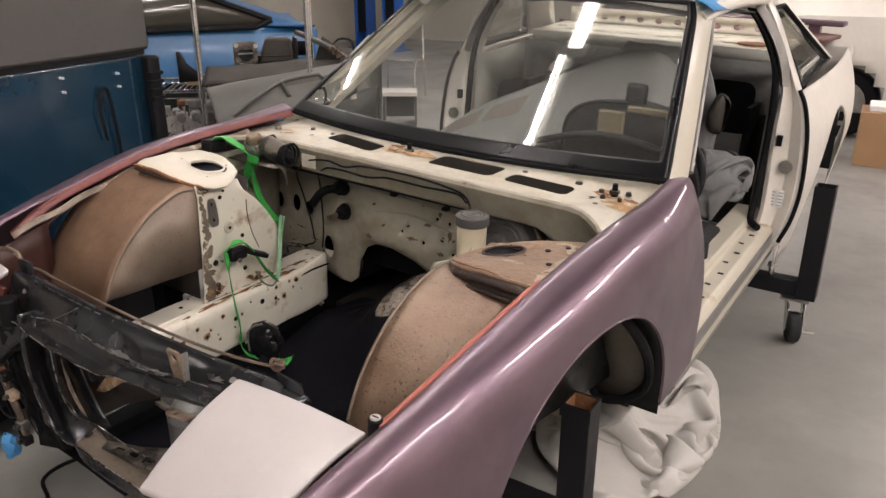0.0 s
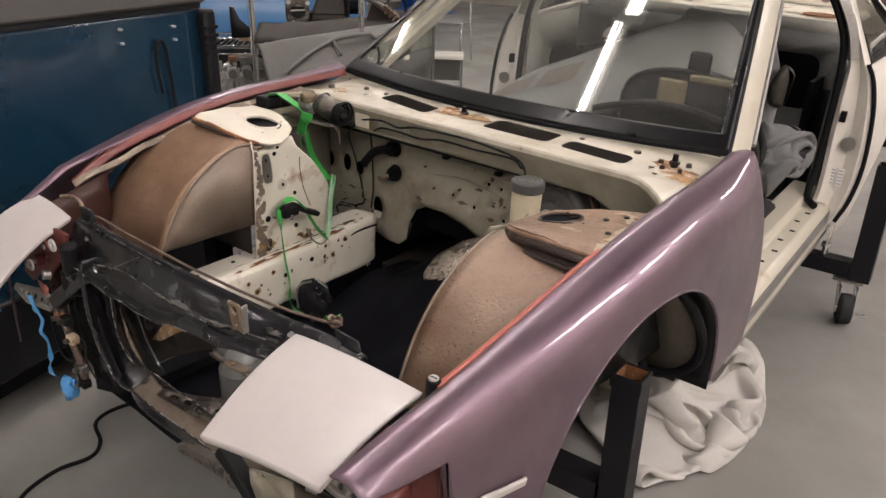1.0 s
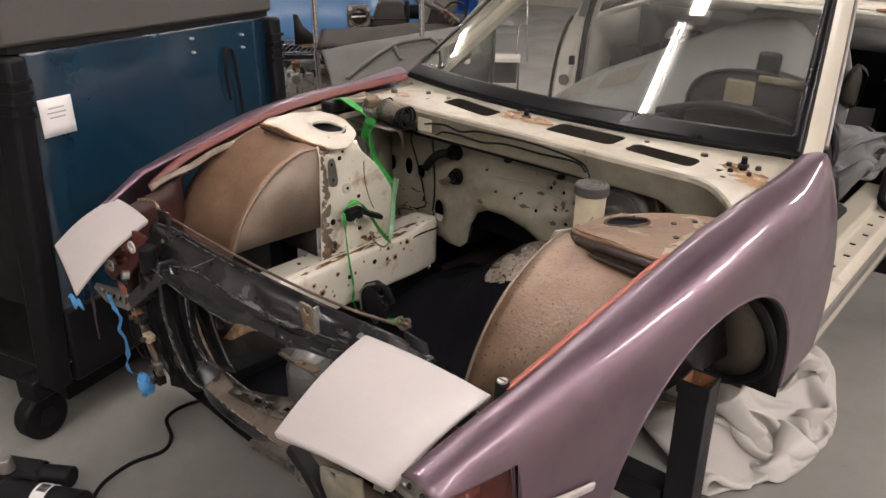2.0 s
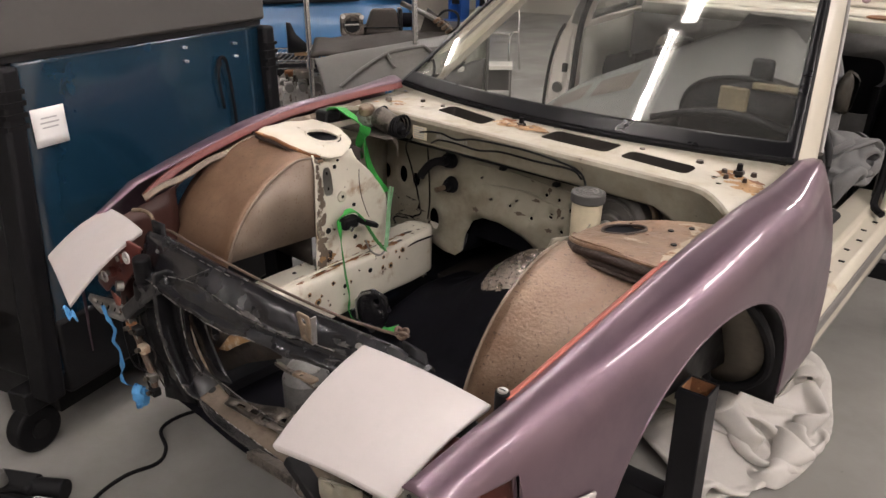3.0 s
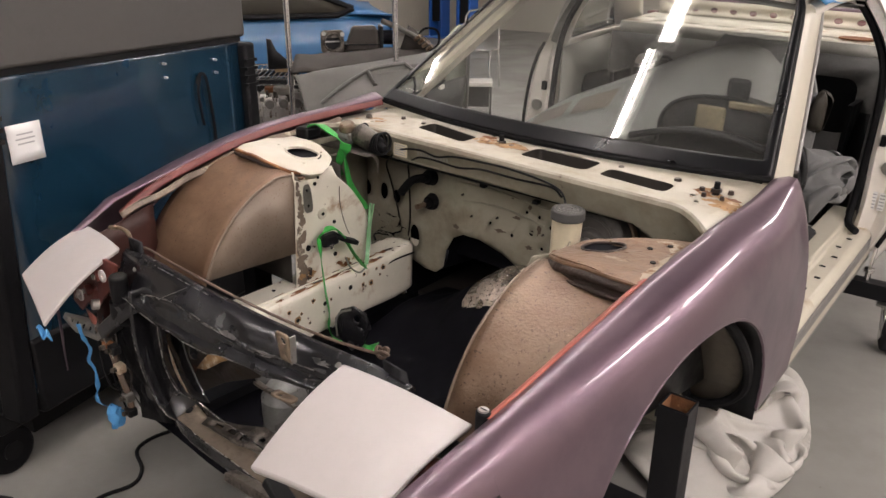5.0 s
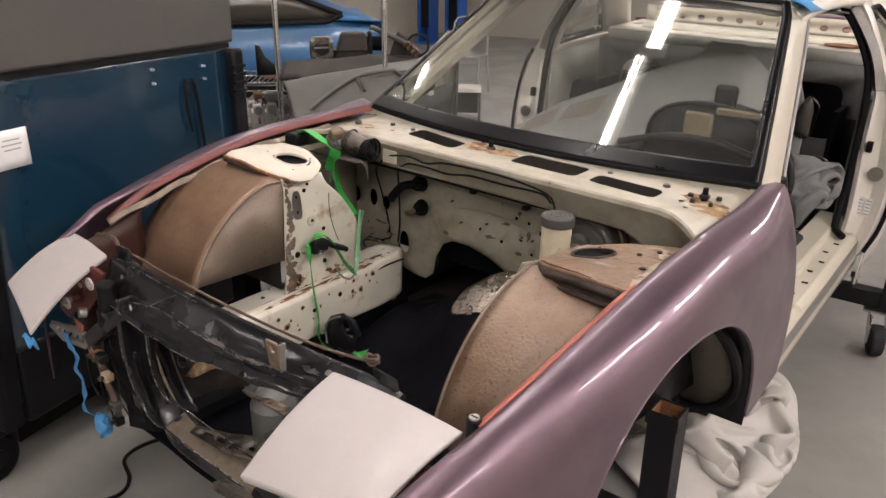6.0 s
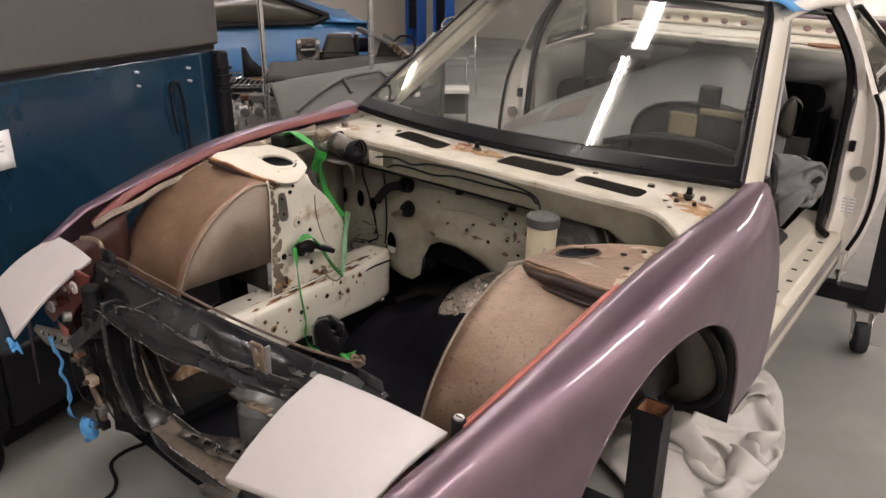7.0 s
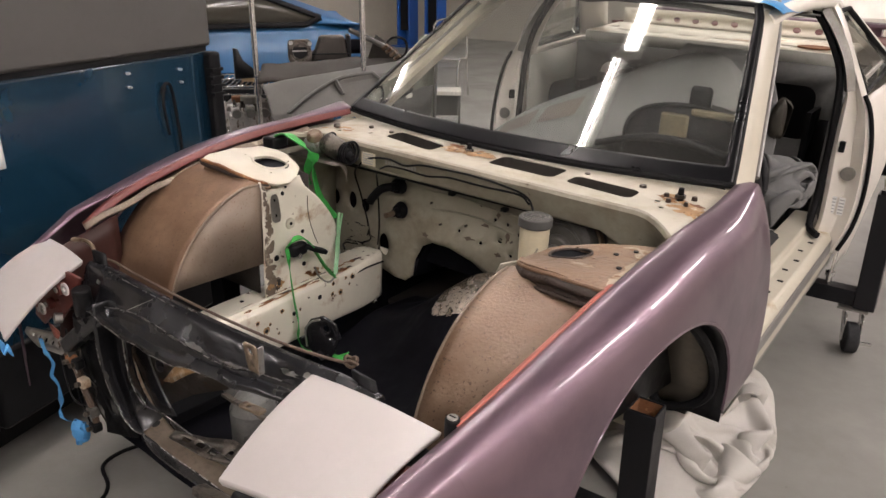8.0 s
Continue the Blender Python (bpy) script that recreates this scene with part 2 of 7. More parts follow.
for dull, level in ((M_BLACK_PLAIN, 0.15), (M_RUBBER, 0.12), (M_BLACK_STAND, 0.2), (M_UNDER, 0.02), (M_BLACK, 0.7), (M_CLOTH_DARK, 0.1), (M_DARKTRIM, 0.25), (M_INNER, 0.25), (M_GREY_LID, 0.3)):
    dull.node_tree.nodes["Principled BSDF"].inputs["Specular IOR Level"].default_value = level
M_DIFFUSER = glow("lamp_diffuser", (1.0, 0.907, 0.862), 33.0)
M_DIFFUSER_FILL = glow("fill_lamp_diffuser", (1.0, 0.903, 0.872), 68.0)
M_GREYMETAL = mat("grey_painted_tube", (0.20, 0.19, 0.18), 0.4, 0.2, 0.15, 8, 0.05, 80)
M_BOTTLE = mat("milky_grey_plastic", (0.13, 0.13, 0.125), 0.3, 0, 0.3, 12, 0.05, 60)
M_FLOOR = mat("grey_epoxy_floor", (0.262, 0.254, 0.238), 0.34, 0, 0.10, 1.1, 0.02, 90, 0.0, rvar=0.07, stain=(0.20, 0.192, 0.178), stain_at=0.42, stain_scale=1.6, stain_soft=0.32, speck=(0.15, 0.14, 0.125), speck_at=0.735, speck_scale=14)
M_GLASS = glass("windscreen_glass")
# thin pale film on the glass: dust, and reflected haze painted in with it
gn, gk = M_GLASS.node_tree.nodes, M_GLASS.node_tree.links
haze_tex, haze_ramp, haze_bsdf, haze_mix = gn.new("ShaderNodeTexNoise"), gn.new("ShaderNodeMapRange"), gn.new("ShaderNodeBsdfDiffuse"), gn.new("ShaderNodeMixShader")
haze_tex.inputs["Scale"].default_value = 5
haze_tex.inputs["Detail"].default_value = 9
haze_ramp.inputs["To Min"].default_value = 0.0
haze_ramp.inputs["To Max"].default_value = 0.04
haze_bsdf.inputs["Color"].default_value = (0.6, 0.58, 0.54, 1)
gk.new(haze_tex.outputs["Fac"], haze_ramp.inputs["Value"])
gk.new(haze_ramp.outputs["Result"], haze_mix.inputs[0])
gk.new(gn["Principled BSDF"].outputs[0], haze_mix.inputs[1])
gk.new(haze_bsdf.outputs[0], haze_mix.inputs[2])
gk.new(haze_mix.outputs[0], gn["Material Output"].inputs["Surface"])
M_BAG = glass("clear_plastic_bag", (0.97, 0.98, 0.97), 0.05)
M_BAG.node_tree.nodes["Principled BSDF"].inputs["IOR"].default_value = 1.08
M_TUBE = glow("fluorescent_tube", (1.0, 0.903, 0.872), 196.0)
M_TUBE_GHOST = glow("ghost_line_tube", (1.0, 0.91, 0.86), 12.0)


# ---- mesh helpers ----
def part(name, bm, material, parent=None, label="", solid=0.0, bevel=0.0, smooth=True, offset=0.0):
    """Links a bmesh as one mesh object, under a thing or a part."""
    me = bpy.data.meshes.new(name)
    bmesh.ops.recalc_face_normals(bm, faces=bm.faces)
    bm.to_mesh(me)
    bm.free()
    me.materials.append(material)
    ob = new(name, me)
    if smooth:
        for f in me.polygons:
            f.use_smooth = True
        me.set_sharp_from_angle(angle=radians(38))
    if parent:
        ob.parent = parent
    if label:
        ob["label"] = label
    if solid:
        s = ob.modifiers.new("solid", "SOLIDIFY")
        s.thickness, s.offset = solid, offset
    if bevel:
        b = ob.modifiers.new("bevel", "BEVEL")
        b.width, b.segments, b.limit_method, b.angle_limit = bevel, 2, "ANGLE", radians(40)
    return ob


def thing(name, label, category, m=None, group="", kind=""):
    ob = new(name)
    if m is not None:
        ob.matrix_basis = m
    return tagged(ob, label, category, group, kind)


def add_box(bm, x0, x1, y0, y1, z0, z1, m=None):
    r = bmesh.ops.create_cube(bm, size=1.0)
    for v in r["verts"]:
        v.co = Vector((x0 + (v.co.x + 0.5) * (x1 - x0), y0 + (v.co.y + 0.5) * (y1 - y0), z0 + (v.co.z + 0.5) * (z1 - z0)))
        if m is not None:
            v.co = m @ v.co
    return r["verts"]


def box(x0, x1, y0, y1, z0, z1, m=None):
    bm = bmesh.new()
    add_box(bm, x0, x1, y0, y1, z0, z1, m)
    return bm


def add_cyl(bm, a, b, r0, r1=None, seg=20, caps=True):
    a, b = Vector(a), Vector(b)
    d = b - a
    m = Matrix.Translation((a + b) / 2) @ d.to_track_quat("Z", "Y").to_matrix().to_4x4()
    bmesh.ops.create_cone(bm, cap_ends=caps, segments=seg, radius1=r0, radius2=r0 if r1 is None else r1, depth=d.length, matrix=m)


def cyl(a, b, r0, r1=None, seg=20):
    bm = bmesh.new()
    add_cyl(bm, a, b, r0, r1, seg)
    return bm


def smooth_path(pts, n=6):
    """Catmull-Rom through the points."""
    pts = [Vector(p) for p in pts]
    ext = [2 * pts[0] - pts[1], *pts, 2 * pts[-1] - pts[-2]]
    out = []
    for i in range(1, len(ext) - 2):
        p0, p1, p2, p3 = ext[i - 1:i + 3]
        for k in range(n):
            t = k / n
            out.append(0.5 * ((2 * p1) + (p2 - p0) * t + (2 * p0 - 5 * p1 + 4 * p2 - p3) * t * t + (3 * p1 - p0 - 3 * p2 + p3) * t ** 3))
    return out + [pts[-1]]


def add_rod(bm, pts, r, seg=8, n=6, flat=None):
    """A round rod (or, with flat=(width, thickness), a strap) along a smooth path."""
    path_ = smooth_path(pts, n) if n else [Vector(p) for p in pts]
    rings, up = [], Vector((0.13, 0.21, 0.97))
    for i, p in enumerate(path_):
        d = (path_[min(i + 1, len(path_) - 1)] - path_[max(i - 1, 0)]).normalized()
        s = d.cross(up)
        s = s.normalized() if s.length > 1e-4 else Vector((1, 0, 0))
        u = s.cross(d).normalized()
        if flat is None:
            up = u
            ring = [bm.verts.new(p + r * (math.cos(a) * s + math.sin(a) * u)) for a in (2 * math.pi * k / seg for k in range(seg))]
        else:
            w, t = flat[0] / 2, flat[1] / 2
            ring = [bm.verts.new(p + a * s + b * u) for a, b in ((-w, -t), (w, -t), (w, t), (-w, t))]
        rings.append(ring)
    k = len(rings[0])
    for a, b in zip(rings, rings[1:]):
        for i in range(k):
            bm.faces.new((a[i], a[(i + 1) % k], b[(i + 1) % k], b[i]))
    bm.faces.new(rings[0][::-1])
    bm.faces.new(rings[-1])


def rod(pts, r, seg=8, n=6, flat=None):
    bm = bmesh.new()
    add_rod(bm, pts, r, seg, n, flat)
    return bm


def sheet(f, nu, nv, keep=None):
    """A grid surface f(u, v); keep(u, v) tells which of its cells exist."""
    bm = bmesh.new()
    g = [[bm.verts.new(f(i / nu, j / nv)) for j in range(nv + 1)] for i in range(nu + 1)]
    for i in range(nu):
        for j in range(nv):
            if keep is None or keep((i + 0.5) / nu, (j + 0.5) / nv):
                bm.faces.new((g[i][j], g[i + 1][j], g[i + 1][j + 1], g[i][j + 1]))
    loose = [v for v in bm.verts if not v.link_faces]
    bmesh.ops.delete(bm, geom=loose, context="VERTS")
    return bm


def plate(outer, holes, f):
    """A flat outline with holes, mapped into space by f(a, b)."""
    bm = bmesh.new()
    edges = []
    for loop in (outer, *holes):
        vs = [bm.verts.new((a, b, 0)) for a, b in loop]
        edges += [bm.edges.new((vs[i], vs[(i + 1) % len(vs)])) for i in range(len(vs))]
    bmesh.ops.triangle_fill(bm, use_beauty=True, use_dissolve=False, edges=edges, normal=(0, 0, 1))
    for v in bm.verts:
        v.co = f(v.co.x, v.co.y)
    return bm


def ring(cx, cy, rx, ry=None, n=20):
    ry = rx if ry is None else ry
    return [(cx + rx * math.cos(2 * math.pi * k / n), cy + ry * math.sin(2 * math.pi * k / n)) for k in range(n)]


def slot(x0, x1, y0, y1, r=0.02, n=4, skew=0.0):
    out = []
    for cx, cy, a in ((x1 - r, y1 - r, 0), (x0 + r, y1 - r, 90), (x0 + r, y0 + r, 180), (x1 - r, y0 + r, 270)):
        for k in range(n + 1):
            t = radians(a + 90 * k / n)
            x, y = cx + r * math.cos(t), cy + r * math.sin(t)
            out.append((x + skew * (y - y0), y))
    return out


def lerp_table(table, y):
    """Values of a table at y, on a smooth curve through its rows."""
    n = len(table)
    if y <= table[0][0]:
        return list(table[0][1:])
    if y >= table[-1][0]:
        return list(table[-1][1:])
    i = max(k for k in range(n - 1) if table[k][0] <= y)
    p1, p2 = table[i], table[i + 1]
    p0 = table[i - 1] if i else tuple(2 * a - b for a, b in zip(p1, p2))
    p3 = table[i + 2] if i + 2 < n else tuple(2 * b - a for a, b in zip(p1, p2))
    h = p2[0] - p1[0]
    t = (y - p1[0]) / h
    out_ = []
    for a, b, c, d in zip(p0[1:], p1[1:], p2[1:], p3[1:]):
        m1, m2 = (c - a) / (p2[0] - p0[0]) * h, (d - b) / (p3[0] - p1[0]) * h
        out_.append((2 * t ** 3 - 3 * t ** 2 + 1) * b + (t ** 3 - 2 * t ** 2 + t) * m1 + (-2 * t ** 3 + 3 * t ** 2) * c + (t ** 3 - t ** 2) * m2)
    return out_


# ---- the hall ----
def hall():
    X0, X1, Y0, Y1 = -9.5, 4.8, -6.5, 13.5
    fl = part("floor", box(X0, X1, Y0, Y1, FLOOR - 0.1, FLOOR), M_FLOOR, smooth=False)
    tagged(fl, "grey sealed concrete floor with scuffs and stains", "floor", kind="structure")
    ce = part("ceiling", box(X0, X1, Y0, Y1, CEIL, CEIL + 0.15), M_CEIL, smooth=False)
    tagged(ce, "dull grey painted ceiling of the workshop", "ceiling", kind="structure")
    # the east wall is unseen, set close so the wing mirrors its pale face
    for nm, b in (("wall_west", (X0 - 0.2, X0, Y0, Y1)), ("wall_east", (X1, X1 + 0.2, Y0, Y1)), ("wall_south", (X0 - 0.2, X1 + 0.2, Y0 - 0.2, Y0)), ("wall_north", (X0 - 0.2, X1 + 0.2, Y1, Y1 + 0.2))):
        w = part(nm, box(*b, FLOOR - 0.1, CEIL + 0.15), M_WALL, smooth=False)
        tagged(w, "plain grey-beige painted workshop wall", "wall", kind="structure")


def ceiling_lamp(x, y):
    t = thing("ceiling_light", "white twin-tube fluorescent ceiling light, switched on, in a partly added set", "ceiling light", pose(x, y, 2.9), "fluorescent ceiling lights")
    part("housing", box(-0.07, 0.07, -0.62, 0.62, 0.03, 0.09), M_HOUSING, t, bevel=0.01)
    # the second, dim tube is added to give the screen reflection its ghost line
    for s, shine in ((-1, M_TUBE), (1, M_TUBE_GHOST)):
        part("fluorescent_tube", cyl((s * 0.019, -0.59, 0.0), (s * 0.019, 0.59, 0.0), 0.012, seg=12), shine, t, "glowing white tube" if s < 0 else "dim added tube imitating the ghost reflection")
    for y_ in (-0.6, 0.6):
        part("lamp_holder", box(-0.06, 0.06, y_ - 0.012, y_ + 0.012, -0.03, 0.03), M_HOUSING, t)
    for y_ in (-0.4, 0.4):
        part("hanger", cyl((0, y_, 0.09), (0, y_, CEIL - 2.9), 0.006, seg=8), M_STEEL, t)
    return t


def wrap_lamp(x, y, shine, hw=0.085):
    t = thing("wrapped_ceiling_light", "white ceiling light with a glowing wrap-round diffuser, in a partly added set", "ceiling light", pose(x, y, 2.9), "wrapped ceiling lights")
    part("housing", box(-0.09, 0.09, -0.62, 0.62, 0.03, 0.09), M_HOUSING, t, bevel=0.01)
    part("diffuser", sheet(lambda u, v: Vector((hw * math.cos(math.pi * u), -0.60 + 1.2 * v, 0.03 - 0.05 * math.sin(math.pi * u))), 14, 4), shine, t, "glowing white diffuser")
    for y_ in (-0.6, 0.6):
        part("end_cap", box(-0.09, 0.09, y_ - 0.012, y_ + 0.012, -0.03, 0.03), M_HOUSING, t)
    for y_ in (-0.4, 0.4):
        part("hanger", cyl((0, y_, 0.09), (0, y_, CEIL - 2.9), 0.006, seg=8), M_STEEL, t)
    return t


hall()
# rows follow the windscreen's reflections; most lamps along them are added for brightness
LAMPS = [(-0.34, 1.53), (-0.34, 0.17), (-0.34, -5.0), (-0.34, 7.0), (-0.34, 10.5), (-2.85, 2.85), (-2.85, -3.0), (-2.85, 6.0), (-2.85, 10.0),
         (-5.6, 0.0), (-5.6, 4.5), (-5.6, 9.0), (-2.85, 4.5), (-4.2, 7.2), (-1.6, 7.4), (-1.6, 11.5)]
# unseen fill lamps, added to light the bay, the flank and the right-hand floor
FILL_TUBES = [(2.0, -1.1), (2.0, -2.6), (2.0, -4.1), (0.8, -2.0), (0.8, -3.6), (2.0, 9.0)]
FILL_WRAPS = [(3.1, -0.8), (3.1, 0.7), (3.1, 2.2), (3.1, 3.7), (3.1, 5.2), (2.3, 7.0)]
lamp = ceiling_lamp(*LAMPS[0])
for q in LAMPS[1:] + FILL_TUBES:
    copy_thing(lamp, pose(*q, 2.9))
wl = wrap_lamp(-0.275, 2.75, M_DIFFUSER, 0.058)
copy_thing(wl, pose(-0.275, 4.05, 2.9))
wb = wrap_lamp(*FILL_WRAPS[0], M_DIFFUSER_FILL)
for q in FILL_WRAPS[1:]:
    copy_thing(wb, pose(*q, 2.9))


# ---- the stripped car ----
# Car axes: x to the car's left, y to its tail, z up. The shell leans a little on its dolly.
CAR = pose(0, 0, 0, 0, 2.0, 0)
car = thing("stripped_car", "stripped cream coupe shell with mauve front wings, no bonnet or engine", "car", CAR)

# wing sections: y, then x and z of the bonnet edge, the crest, the shoulder, the flank and the low flank
WING = [(0.1, 0.565, 0.668, 0.58, 0.672, 0.597, 0.668, 0.607, 0.662, 0.61, 0.655),
        (0.15, 0.578, 0.683, 0.597, 0.686, 0.622, 0.682, 0.642, 0.668, 0.65, 0.64),
        (0.25, 0.596, 0.713, 0.618, 0.717, 0.652, 0.702, 0.679, 0.646, 0.692, 0.52),
        (0.4, 0.616, 0.746, 0.640, 0.750, 0.675, 0.728, 0.706, 0.672, 0.722, 0.532),
        (0.6, 0.635, 0.79, 0.659, 0.793, 0.704, 0.776, 0.739, 0.72, 0.757, 0.58),
        (0.85, 0.655, 0.84, 0.679, 0.843, 0.73, 0.826, 0.769, 0.77, 0.788, 0.63),
        (1.05, 0.666, 0.86, 0.69, 0.863, 0.739, 0.846, 0.776, 0.79, 0.795, 0.65),
        (1.3, 0.674, 0.868, 0.698, 0.871, 0.744, 0.854, 0.78, 0.798, 0.798, 0.658),
        (1.5, 0.666, 0.873, 0.704, 0.888, 0.731, 0.872, 0.774, 0.755, 0.797, 0.62)]
ARCH_Y, ARCH_Z, ARCH_RY, ARCH_RZ = 0.85, 0.37, 0.39, 0.375


def wing_low(y):
    if y < 0.295:
        return 0.672 + 0.03 * max(0, y - 0.2)
    if abs(y - ARCH_Y) < ARCH_RY:
        return ARCH_Z + ARCH_RZ * math.sqrt(1 - ((y - ARCH_Y) / ARCH_RY) ** 2)
    return 0.375 if y > ARCH_Y else 0.37


def wing_section(y, n=30):
    """Evenly spaced points of the wing's section at y, from the bonnet edge down to the lower edge."""
    a = lerp_table(WING, y)
    p = [Vector((a[k], y, a[k + 1])) for k in range(0, 10, 2)]
    if y > 0.25:
        p.append(Vector((a[8] + 0.006, y, 0.5 * (a[9] + 0.30))))
        p.append(Vector((a[8] - 0.004, y, 0.24)))
    path_ = smooth_path(p, 10)
    low = wing_low(y)
    top = max(range(len(path_)), key=lambda k: path_[k].z)
    out = []
    for k, q in enumerate(path_):
        if k > top and q.z < low:
            r = path_[k - 1]
            t = (r.z - low) / max(1e-6, r.z - q.z)
            out.append(r.lerp(q, t))
            break
        out.append(q)
    d = [0.0]
    for q, r in zip(out, out[1:]):
        d.append(d[-1] + (r - q).length)
    res_ = []
    for k in range(n + 1):
        w = d[-1] * k / n
        i = max(0, min(len(out) - 2, next((j for j in range(len(d)) if d[j] > w), len(d)) - 1))
        t = (w - d[i]) / max(1e-9, d[i + 1] - d[i])
        res_.append(out[i].lerp(out[i + 1], t))
    return res_


def wing_point(s, y, v):
    q = wing_section(y)[round(v * 30)]
    return Vector((s * q.x, q.y, q.z))


def wing(s):
    ys = [0.158 + 0.0135 * k for k in range(10)] + [0.2949, 0.2951] + [0.31 + 0.02 * k for k in range(8)]
    ys += [ARCH_Y - ARCH_RY * math.cos(math.pi * k / 48) for k in range(49)]
    ys += [1.26 + 0.02 * k for k in range(12)] + [1.50]
    ys = sorted(y for y in ys if s > 0 or y > 0.235)
    ys = [ys[0]] + [b for a, b in zip(ys, ys[1:]) if b - a > 1e-4]
    secs = [wing_section(y) for y in ys]
    bm = bmesh.new()

    def lay(q, e):
        # the right wing's nose hugs its headlamp lid
        k = min(1, max(0, (0.46 - q.y) / 0.27)) if s < 0 else 0.0
        return (s * (e.x + (0.634 - e.x) * k + (q.x - e.x) * (1 - 0.82 * k)), q.y, q.z - 0.082 * k)
    rows_ = [[bm.verts.new(lay(q, sec[0])) for q in sec] for sec in secs]
    for a, b in zip(rows_, rows_[1:]):
        for j in range(30):
            # the corner lamp and what hung below it are gone on the right
            if s > 0 or a[j].co.y > 0.45 or a[j].co.z > 0.60:
                bm.faces.new((a[j], b[j], b[j + 1], a[j + 1]))
    bmesh.ops.delete(bm, geom=[v for v in bm.verts if not v.link_faces], context="VERTS")
    w = part("front_wing", bm, M_PURPLE, car, "mauve metallic front wing with a glossy clear coat", solid=0.004, offset=-1 if s > 0 else 1)

    def g(u, v):
        y0_, y1_ = (0.36, 0.80) if s > 0 else (0.47, 1.49)
        y = y0_ + (y1_ - y0_) * u
        xi, zi, *_ = lerp_table(WING, y)
        pts = [(0.001, 0.0005), (-0.007, -0.002), (-0.013, -0.007), (-0.016, -0.015), (-0.017, -0.024)] if s > 0 else [(0.008, 0.0030), (0.002, 0.0024), (-0.003, -0.002), (-0.007, -0.010), (-0.009, -0.017)]
        sink = 0.035 * (1 - min(1, u / 0.14)) ** 1.5 if s < 0 else 0.0
        k = min(3, int(v * 4))
        t = v * 4 - k
        a, b = pts[k], pts[k + 1]
        return Vector((s * (xi + a[0] + (b[0] - a[0]) * t), y, zi - sink + a[1] + (b[1] - a[1]) * t))
    part("wing_flange", sheet(g, 40, 8), M_ORANGE if s > 0 else M_RED_DULL, w, "red primed flange", solid=0.002)
    pts = [wing_point(s, ARCH_Y - ARCH_RY * 0.999 * math.cos(math.pi * k / 30), 1.0) + Vector((-s * 0.004, 0, 0)) for k in range(31)]
    part("arch_lip", rod(pts, 0.005, 6, 1), M_PURPLE, w)

    # inside of the wheel house: black liner, splash panel and its rubber edge
    def liner(u, v):
        a = radians(5 + 178 * u)
        y = ARCH_Y - (ARCH_RY - 0.002) * math.cos(a)
        rim = wing_section(y)[-1].x - 0.005
        return Vector((s * (rim + (0.64 - rim) * v), y, ARCH_Z + (ARCH_RZ - 0.002) * math.sin(a)))
    part("wheel_house_liner", sheet(liner, 30, 6, lambda u, v: u > 0.5), M_BLACK_PLAIN, w, "black wheel house liner", solid=0.004)
    # added black sheet, hides the pale inner wing and keeps the arch in shade
    part("wheel_house_wall", plate([(0.50, 0.53), (0.80, 0.52), (1.05, 0.46), (1.22, 0.42), (1.22, 0.52), (1.10, 0.68), (0.95, 0.72), (0.72, 0.71), (0.56, 0.62)], [], lambda a, b: Vector((s * (0.668 - 0.02 * max(0, 0.6 - a)), a, b))), M_BLACK_PLAIN, w, "black sheet added to darken the wheel house", solid=0.003)
    loop = [(0.625, 0.42), (0.645, 0.36), (0.715, 0.375), (0.765, 0.43), (0.775, 0.52), (0.765, 0.62), (0.73, 0.69), (0.68, 0.71), (0.63, 0.66)]
    part("splash_panel", plate(loop, [], lambda a, b: Vector((s * a, 1.225 - 0.80 * max(0, b - 0.47), b))), M_SPLASH, w, "brown-grey splash panel", solid=0.004)
    part("splash_seal", rod([(s * a, 1.213 - 0.80 * max(0, b - 0.47), b) for a, b in loop[0:] + loop[:1]], 0.012, 8, 4), M_RUBBER, w, "thick black rubber edge")
    return w


wing_l, wing_r = wing(1), wing(-1)


# headlamp lids
def lid(s, c, name="headlamp_lid"):
    """c: the four corners, rear inner, rear outer, front inner, front outer, on the car's left."""
    ri, ro, fi, fo = [Vector(p) for p in c]

    def f(u, v):
        p = (ri.lerp(ro, u)).lerp(fi.lerp(fo, u), v)
        crown = 0.018 * math.sin(math.pi * min(1, v * 0.9 + 0.05)) + 0.006 * math.sin(math.pi * u)
        drop = 0.0
        p = p + Vector((0, 0, crown - drop))
        # rounded corners
        return Vector((s * p.x, p.y, p.z))

    bm = sheet(f, 14, 14)
    # turned-down rim
    rim = [e for e in bm.edges if len(e.link_faces) == 1]
    r = bmesh.ops.extrude_edge_only(bm, edges=rim)
    vs = [q for q in r["geom"] if isinstance(q, bmesh.types.BMVert)]
    cen = Vector((s * (ri.x + fo.x) / 2, (ri.y + fo.y) / 2, 0))
    for v in vs:
        v.co += Vector((0, 0, -0.010)) + (Vector((cen.x, cen.y, 0)) - Vector((v.co.x, v.co.y, 0))) * 0.03
    return part(name, bm, M_WHITE, car, "flat white primed pop-up headlamp lid", bevel=0.004)


lid(1, [(0.304, 0.356, 0.710), (0.578, 0.371, 0.703), (0.321, 0.133, 0.630), (0.560, 0.160, 0.642)])
lid(-1, [(0.438, 0.363, 0.713), (0.640, 0.387, 0.711), (0.398, 0.150, 0.612), (0.619, 0.208, 0.642)])


# strut tower tops lean inwards and back
def top_z(s, x, y):
    return (0.80 if s > 0 else 0.82) + 0.187 * (min(x, 0.52) - 0.48) + 0.05 * max(0, x - 0.52) - 0.087 * (y - 0.965)


